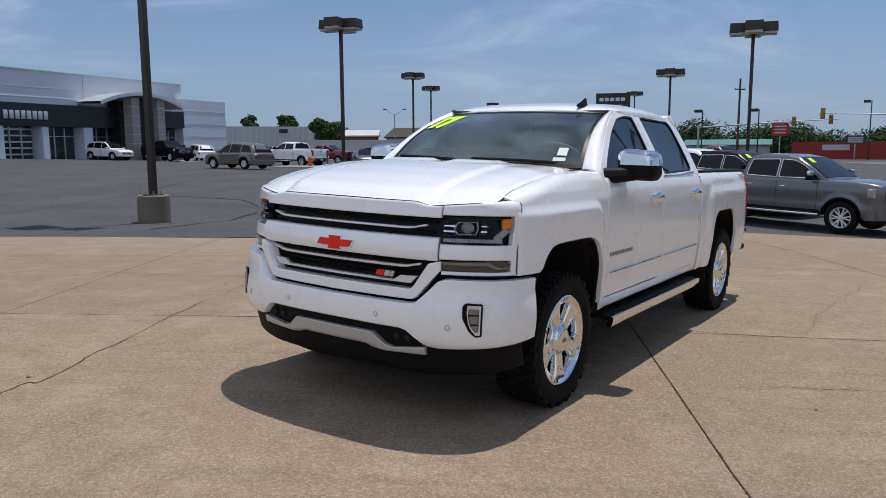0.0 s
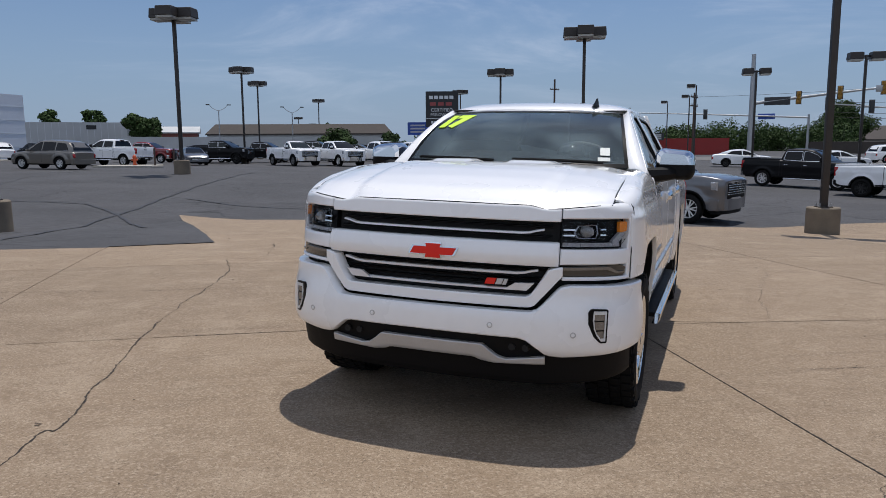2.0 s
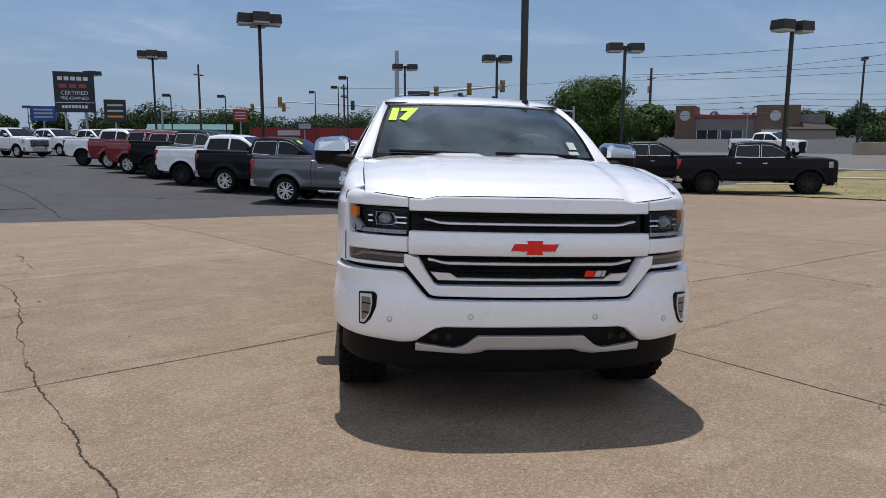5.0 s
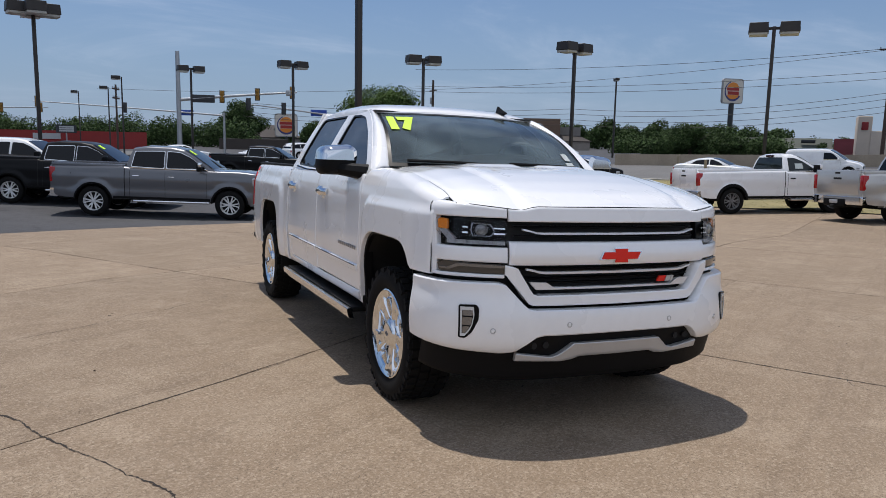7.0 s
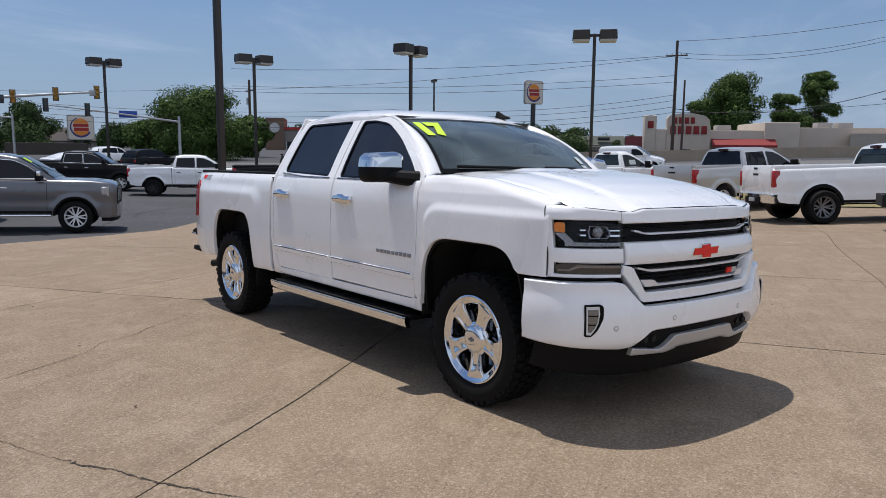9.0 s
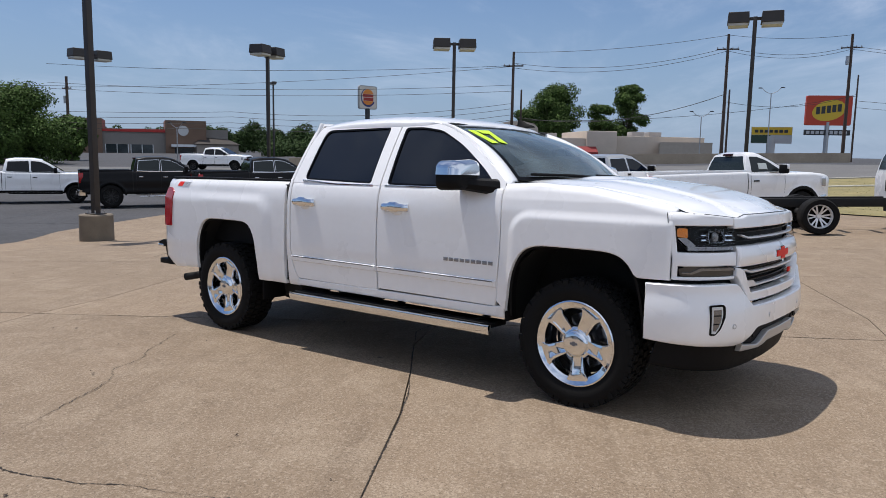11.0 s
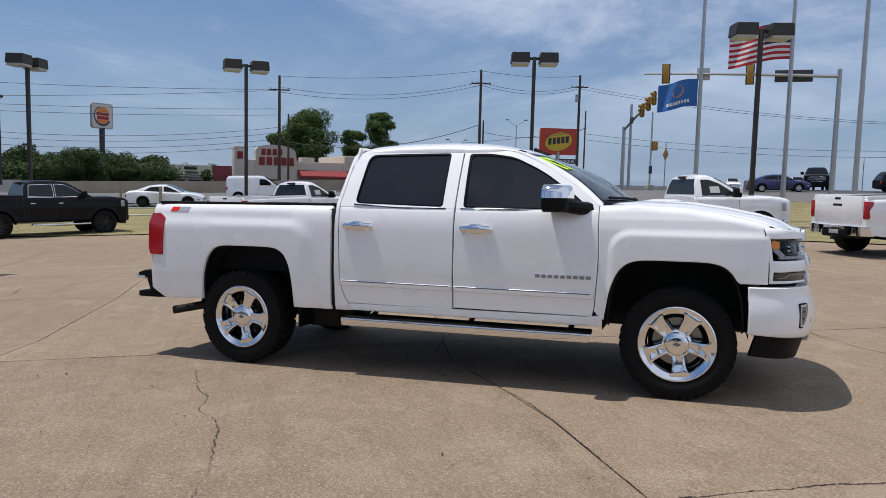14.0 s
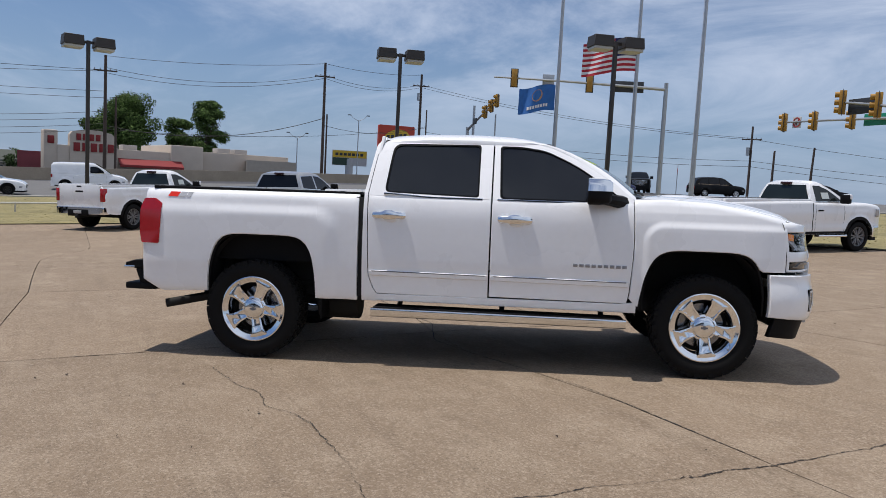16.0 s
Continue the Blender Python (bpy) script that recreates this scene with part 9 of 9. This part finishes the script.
def flag(x, y, z, az, w, h, kind, droop, label):
    """A flag that flies from its pole towards the bearing az."""
    T = empty("flag", pose(x, y, z), label, "flag", group="flags")
    d = Vector((math.sin(radians(az)), math.cos(radians(az)), 0))
    s = Vector((d.y, -d.x, 0))

    def f(u, v, off):
        wv = 0.16 * math.sin(u * 7.5 + v * 1.2) * (0.3 + u) + 0.05 * math.sin(u * 15 + v * 4)
        p = d * (u * w * 0.93) + s * (wv * w * 0.35 + off)
        return p + Vector((0, 0, v * h - droop * u ** 1.3 + 0.05 * math.sin(u * 6)))
    if kind == "stripes":
        for k in range(13):
            u0 = 0.0 if k < 6 else 0.42
            bm = sheet(xs(u0, 1, 16), lambda u: k / 13, lambda u: (k + 1) / 13, 1, f, 0.004, ins=0.0005, rnd=0)
            part("stripe", bm, FLAGRED if k % 2 == 0 else FLAGWHITE, T)
        bm = sheet(xs(0, 0.42, 8), lambda u: 6 / 13, lambda u: 1, 5, f, 0.004, ins=0.0005, rnd=0)
        part("canton", bm, FLAGNAVY, T)
    else:
        bm = sheet(xs(0, 1, 22), lambda u: 0, lambda u: 1, 8, f, 0.004, ins=0.0005, rnd=0)
        cloth = part("cloth", bm, FLAGBLUE, T)
        for sg in (-1, 1):
            disc = [(0.5 + 0.15 * math.cos(radians(20 * k)), 0.62 + 0.23 * math.sin(radians(20 * k))) for k in range(18)]
            part("emblem", plate(disc, [], lambda u, v, off: f(u, v, (sg * 0.008 if sg > 0 else -0.012) + off), 0.003, step=0.06), FLAGTAN, cloth, "tan disc emblem")
            for k in range(8):
                a = 0.2 + k * 0.075
                part("word_bar", plate([(a, 0.14), (a + 0.05, 0.14), (a + 0.05, 0.26), (a, 0.26)], [], lambda u, v, off: f(u, v, (sg * 0.008 if sg > 0 else -0.012) + off), 0.003), FLAGWHITE, cloth, "plain pale bar")


flagpole(23.0, -9.83, "tall grey flagpole with a blue state flag")
flagpole(21.9, -13.4, "tall grey flagpole with a striped flag")
flagpole(18.2, -13.65, "tall grey flagpole standing bare")
flag(23.02, -9.72, 4.9, 25, 1.75, 1.15, "blue", 0.25, "blue state flag blowing in the wind")
flag(21.9, -13.3, 6.95, 30, 2.6, 1.5, "stripes", 0.35, "red and white striped flag blowing in the wind")

# ---------------------------------------------------------------- signs
BKBLUE = mat("logo_blue", (0.03, 0.04, 0.17), 0.5)
BKORANGE = mat("logo_orange", (0.75, 0.25, 0.03), 0.5)
SIGNGREY = mat("sign_cabinet_grey", (0.33, 0.32, 0.31), 0.5, vary=0.1, scale=2)
SIGNFACE = mat("sign_face_cream", (0.66, 0.60, 0.52), 0.5, vary=0.05, scale=2)
SIGNYELLOW = mat("sign_yellow", (0.66, 0.44, 0.03), 0.5)


def sign_frame(x, y, az):
    """Pose at a sign's foot; its face looks towards the bearing az, u runs to the viewer's right."""
    a = radians(az)
    n = Vector((math.sin(a), math.cos(a), 0))
    u = Vector((-n.y, n.x, 0))
    return Matrix(((u.x, -n.x, 0, x), (u.y, -n.y, 0, y), (0, 0, 1, 0), (0, 0, 0, 1)))


def burger_sign(x, y, zb, zt, w, az, pole_r):
    g = gz(x, y)
    M = sign_frame(x, y, az)
    M.translation.z = g
    T = empty("burger_sign", M, "square cream pole sign with an orange and red round logo", "sign", group="restaurant signs")
    part("pole", tube(bmesh.new(), [(0, 0, -0.2), (0, 0, zb - g + 0.3)], pole_r, 12), SIGNDARK, T)
    c, h = (zb + zt) / 2 - g, zt - zb
    S = rounded([(-w / 2, c - h / 2), (-w / 2, c + h / 2), (w / 2, c + h / 2), (w / 2, c - h / 2)], w * 0.13)
    fm = lambda u, v, off: Vector((u, -off, v))
    cab = part("cabinet", plate(S, [], fm, 0.9, off=0.4), SIGNGREY, T)
    S2 = [(u * 0.93, c + (v - c) * 0.93) for u, v in S]
    part("face", plate(S2, [], fm, 0.05, off=0.43), SIGNFACE, T)
    R = w * 0.36

    def ell(k0, k1, ax, bx, cz):
        return [(ax * math.cos(radians(k)), cz + bx * math.sin(radians(k))) for k in np.linspace(k0, k1, 14)]
    part("upper_bun", plate(ell(20, 160, R * 0.85, R * 0.85, c + R * 0.15), [], fm, 0.03, off=0.46), BKORANGE, cab)
    part("lower_bun", plate(ell(200, 340, R * 0.85, R * 0.8, c - R * 0.15), [], fm, 0.03, off=0.46), BKORANGE, cab)
    part("word_bar", plate([(-R * 0.8, c + R * 0.06), (R * 0.8, c + R * 0.06), (R * 0.8, c + R * 0.40), (-R * 0.8, c + R * 0.40)], [], fm, 0.03, off=0.475), REDSIGN, cab, "plain red bar")
    part("word_bar", plate([(-R * 0.7, c - R * 0.40), (R * 0.8, c - R * 0.40), (R * 0.8, c - R * 0.02), (-R * 0.7, c - R * 0.02)], [], fm, 0.03, off=0.475), REDSIGN, cab, "plain red bar")
    outer = ell(110, 330, R * 1.12, R * 1.15, c)
    inner = ell(330, 110, R * 0.98, R * 0.98, c + R * 0.06)
    part("swoosh", plate(outer + inner, [], fm, 0.03, off=0.465), BKBLUE, cab, "dark blue arc")
    return T


burger_sign(297.8, 66.5, 17.8, 27.2, 9.2, 222, 1.0)
burger_sign(146.0, 151.6, 1.68, 7.97, 6.2, 222, 0.42)

# dealer pylon
M = sign_frame(18.0, 86.8, 193); M.translation.z = gz(18.0, 86.8)
T = empty("dealer_sign", M, "tall black dealer pylon sign on two posts", "sign")
fm = lambda u, v, off: Vector((u, -off, v))
for u in (-0.95, 1.0):
    part("post", tube(bmesh.new(), [(u, 0.3, -0.2), (u, 0.3, 4.6)], 0.13, 8), STEEL, T)
bd = part("board", plate(rounded([(-1.9, 3.75), (-1.9, 7.9), (1.95, 7.9), (1.95, 3.75)], 0.05), [], fm, 0.6, off=0.0), BLACKPANEL, T)
for k, (w_, z_, hh, mt) in enumerate(((1.5, 7.2, 0.38, ALUM), (1.4, 6.45, 0.40, mat("logo_dull_red", (0.30, 0.06, 0.06), 0.5)), (1.25, 4.32, 0.30, ALUM))):
    n = (5, 3, 8)[k]
    for j in range(n):
        a = -w_ + 2 * w_ * j / n
        part("logo_bar", plate([(a, z_ - hh / 2), (a + 2 * w_ / n * 0.75, z_ - hh / 2), (a + 2 * w_ / n * 0.75, z_ + hh / 2), (a, z_ + hh / 2)], [], fm, 0.03, off=0.03), mt, bd, "plain bar in place of lettering")
part("divider", plate([(-1.85, 4.72), (1.9, 4.72), (1.9, 4.78), (-1.85, 4.78)], [], fm, 0.02, off=0.02), ALUM, bd)
lettered("sign_words", "CERTIFIED", 0.56, Matrix.Translation((0, -0.03, 5.72)) @ Matrix.Rotation(radians(90), 4, "X"), ALUM, bd, 0.01)
lettered("sign_words", "PRE-OWNED", 0.46, Matrix.Translation((0, -0.03, 5.18)) @ Matrix.Rotation(radians(90), 4, "X"), ALUM, bd, 0.01)
for x, y, w, z0, z1, mt, lab in ((20.8, 82.9, 2.1, 2.2, 4.5, BLACKPANEL, "black roadside sign with an orange mark"), (16.5, 94.2, 2.6, 2.4, 4.0, STREETBLUE, "blue roadside sign on a post"), (46.8, 109.0, 2.2, 2.7, 4.5, REDSIGN, "red roadside diner sign"), (55, 104, 2.6, 1.5, 2.6, SIGNDARK, "dark low roadside shop sign")):
    M = sign_frame(x, y, 200); M.translation.z = gz(x, y)
    g = gz(x, y)
    T = empty("roadside_sign", M, lab, "sign", group="roadside signs")
    part("post", tube(bmesh.new(), [(0, 0.15, -0.2), (0, 0.15, z1 - g - 0.2)], 0.1, 8), STEEL, T)
    b_ = part("board", plate(rounded([(-w / 2, z0 - g), (-w / 2, z1 - g), (w / 2, z1 - g), (w / 2, z0 - g)], 0.08), [], fm, 0.3), mt, T)
    for k in range(3):
        zz = z1 - g - (z1 - z0) * (0.25 + 0.25 * k)
        part("word_bar", plate([(-w * 0.36, zz - 0.1), (w * 0.36, zz - 0.1), (w * 0.36, zz + 0.1), (-w * 0.36, zz + 0.1)], [], fm, 0.02, off=0.02), BKORANGE if mt == BLACKPANEL and k == 2 else SHEDWHITE, b_, "plain pale bar")

# taco sign
M = sign_frame(82.4, -28.5, 275); M.translation.z = gz(82.5, -28.2)
g = gz(82.5, -28.2)
T = empty("taco_sign", M, "red pole sign with an orange oval and black letter board", "sign", group="restaurant signs")
part("pole", tube(bmesh.new(), [(0, 0.2, -0.2), (0, 0.2, 4.5)], 0.26, 10), STEEL, T)
c = 6.75 - g
b_ = part("board", plate(rounded([(-2.4, c - 1.65), (-2.4, c + 1.65), (2.4, c + 1.65), (2.4, c - 1.65)], 0.2), [], fm, 0.5), mat("sign_red_orange", (0.52, 0.05, 0.02), 0.45), T)
part("oval", plate([(1.75 * math.cos(radians(k * 15)), c + 1.15 * math.sin(radians(k * 15)) + 0.25 * math.cos(radians(k * 15))) for k in range(24)], [], fm, 0.03, off=0.03), SIGNYELLOW, b_)
for k in range(5):
    a = -1.35 + k * 0.56
    part("word_bar", plate([(a, c - 0.45 + 0.08 * k), (a + 0.40, c - 0.42 + 0.08 * k), (a + 0.40, c + 0.40 + 0.08 * k), (a, c + 0.36 + 0.08 * k)], [], fm, 0.03, off=0.06), SIGNDARK, b_, "plain dark bar")
lb = part("letter_board", plate([(-2.4, c - 2.75), (-2.4, c - 2.15), (2.4, c - 2.15), (2.4, c - 2.75)], [], fm, 0.3), SIGNDARK, T)
for k in range(9):
    a = -2.2 + k * 0.49
    if k != 4:
        part("word_bar", plate([(a, c - 2.62), (a + 0.34, c - 2.62), (a + 0.34, c - 2.28), (a, c - 2.28)], [], fm, 0.02, off=0.03), SHEDWHITE, lb, "plain pale bar")
M = sign_frame(89.15, -24.7, 285); M.translation.z = gz(89.3, -24.2)
g = gz(89.3, -24.2)
T = empty("billboard", M, "yellow and white roadside billboard on a thick post", "sign")
part("post", tube(bmesh.new(), [(0, 0.3, -0.2), (0, 0.3, 3.2)], 0.5, 10), SHEDWHITE, T)
b_ = part("board", plate([(-2.3, 3.1 - g), (-2.3, 5.1 - g), (2.3, 5.1 - g), (2.3, 3.1 - g)], [], fm, 0.5), SHEDWHITE, T)
part("yellow_panel", plate([(-2.25, 4.15 - g), (-2.25, 5.05 - g), (2.25, 5.05 - g), (2.25, 4.15 - g)], [], fm, 0.03, off=0.03), SIGNYELLOW, b_)
part("dark_panel", plate([(-2.25, 3.15 - g), (-2.25, 4.1 - g), (-0.1, 4.1 - g), (-0.1, 3.15 - g)], [], fm, 0.03, off=0.03), mat("sign_dark_green", (0.02, 0.05, 0.03), 0.5), b_)
for k in range(7):
    part("word_bar", plate([(-1.9 + k * 0.55, 4.4 - g), (-1.5 + k * 0.55, 4.4 - g), (-1.5 + k * 0.55, 4.75 - g), (-1.9 + k * 0.55, 4.75 - g)], [], fm, 0.02, off=0.05), SIGNDARK, b_, "plain dark bar")


# ---------------------------------------------------------------- more lamps, hydrant
def street_lamp(x, y, top, turn, heads=1, style="arm", r=0.08):
    z0 = gz(x, y)
    T = empty("street_lamp", pose(x, y, z0, 0, 0, turn), "slim street lamp with a small head", "lamp post", group="street lamps")
    h = top - z0
    part("pole", tube(bmesh.new(), [(0, 0, -0.2), (0, 0, h)], r, 8, r * 0.7), POLEBROWN if style == "box" else STEEL, T)
    for s in ((1,) if heads == 1 else (1, -1)):
        if style == "box":
            bm = bmesh.new()
            box(bm, s * 0.1, s * 0.95, -0.28, 0.28, h - 0.22, h + 0.1, 0.02)
            hd = part("lamp_head", bm, POLEBROWN, T)
            bm = bmesh.new()
            box(bm, s * 0.14, s * 0.91, -0.24, 0.24, h - 0.30, h - 0.215, 0.02)
            part("lens", bm, LENSWHITE, hd)
        else:
            part("arm", tube(bmesh.new(), spline([(0, 0, h - 0.1), (s * 0.7, 0, h + 0.25), (s * 1.1, 0, h + 0.65)], 3), 0.035, 6), STEEL, T)
            bm = bmesh.new()
            box(bm, s * 1.05, s * 1.5, -0.12, 0.12, h + 0.6, h + 0.72, 0.03)
            part("lamp_head", bm, SIGNDARK, T)
    return T


street_lamp(41.2, 70.5, 7.1, 150, 1, "box", 0.09)
street_lamp(48.8, 84.4, 6.95, 150, 1, "box", 0.09)
street_lamp(55.5, 101.5, 7.2, 150, 1, "box", 0.09)
street_lamp(36.0, 90.0, 5.6, 150, 1, "box", 0.09)
street_lamp(30.0, 92.0, 5.6, 150, 1, "box", 0.09)
street_lamp(97.0, 39.8, 10.5, 30, 2, "box", 0.16)
street_lamp(91.3, -25.5, 9.3, 70, 2)
street_lamp(96.5, -18.5, 6.6, 70, 2)
street_lamp(-8.0, 98.0, 5.6, 10, 2)
street_lamp(1.0, 99.0, 5.4, 10, 2)
street_lamp(88.5, 50.0, 3.9, 70, 2)
HYD = mat("hydrant_orange", (0.52, 0.08, 0.02), 0.5, vary=0.1, scale=10)
isl = bmesh.new()
box(isl, -2.0, 2.0, -1.1, 1.1, -0.1, 0.14, 0.05)
ob = part("kerb_island", isl, KERBMAT, None)
ob.matrix_basis = pose(-11.2, 55.0, gz(-11.2, 55.0), 0, 0, -12)
tagged(ob, "low concrete kerb island on the asphalt", "kerb", kind="structure")
T = empty("fire_hydrant", pose(-10.8, 55.0, gz(-11.2, 55.0) + 0.13), "orange fire hydrant on a kerb island", "hydrant")
part("barrel", lathe(bmesh.new(), [(0.16, 0), (0.16, 0.05), (0.11, 0.08), (0.11, 0.5), (0.14, 0.52), (0.14, 0.56), (0.1, 0.66), (0.04, 0.72), (0.0, 0.74)], 16, "z"), HYD, T)
part("nozzle", tube(bmesh.new(), [(-0.2, 0, 0.38), (0.2, 0, 0.38)], 0.06, 8), HYD, T)
for (x, y) in ((-9.4, 54.4), (-8.2, 54.8)):
    part_ob = part("bollard", tube(bmesh.new(), [(0, 0, -0.1), (0, 0, 1.3)], 0.06, 8), WOODPOLE, None)
    part_ob.matrix_basis = pose(x, y, gz(x, y))
    tagged(part_ob, "plain weathered bollard post", "post", group="bollards")
bm = bmesh.new()
box(bm, -0.35, 0.35, -0.3, 0.3, -0.1, 1.3, 0.03)
ob = part("utility_cabinet", bm, SIGNGREY, None)
ob.matrix_basis = pose(29.5, 33.0, gz(29.5, 33.0))
tagged(ob, "pale grey utility cabinet beside the road", "cabinet")


# the far side of the road lies well back: set these out at their true distance
def set_back(names, eye, k):
    E = Matrix.Translation(eye) @ Matrix.Scale(k, 4) @ Matrix.Translation([-c for c in eye])
    for ob in [o for o in scene.objects if o.parent is None and o.name.split(".")[0] in names]:
        ob.matrix_basis = E @ ob.matrix_basis


set_back(("taco_restaurant", "roadside_shop", "long_shed"), (-5.5, 8.9, 1.45), 1.68)
set_back(("taco_sign", "billboard"), (-5.6, 7.3, 1.5), 1.6)
set_back(("burger_restaurant",), (-5.6, 6.4, 1.5), 2.3)
set_back(("tan_house",), (-4.5, 3.0, 1.5), 1.75)
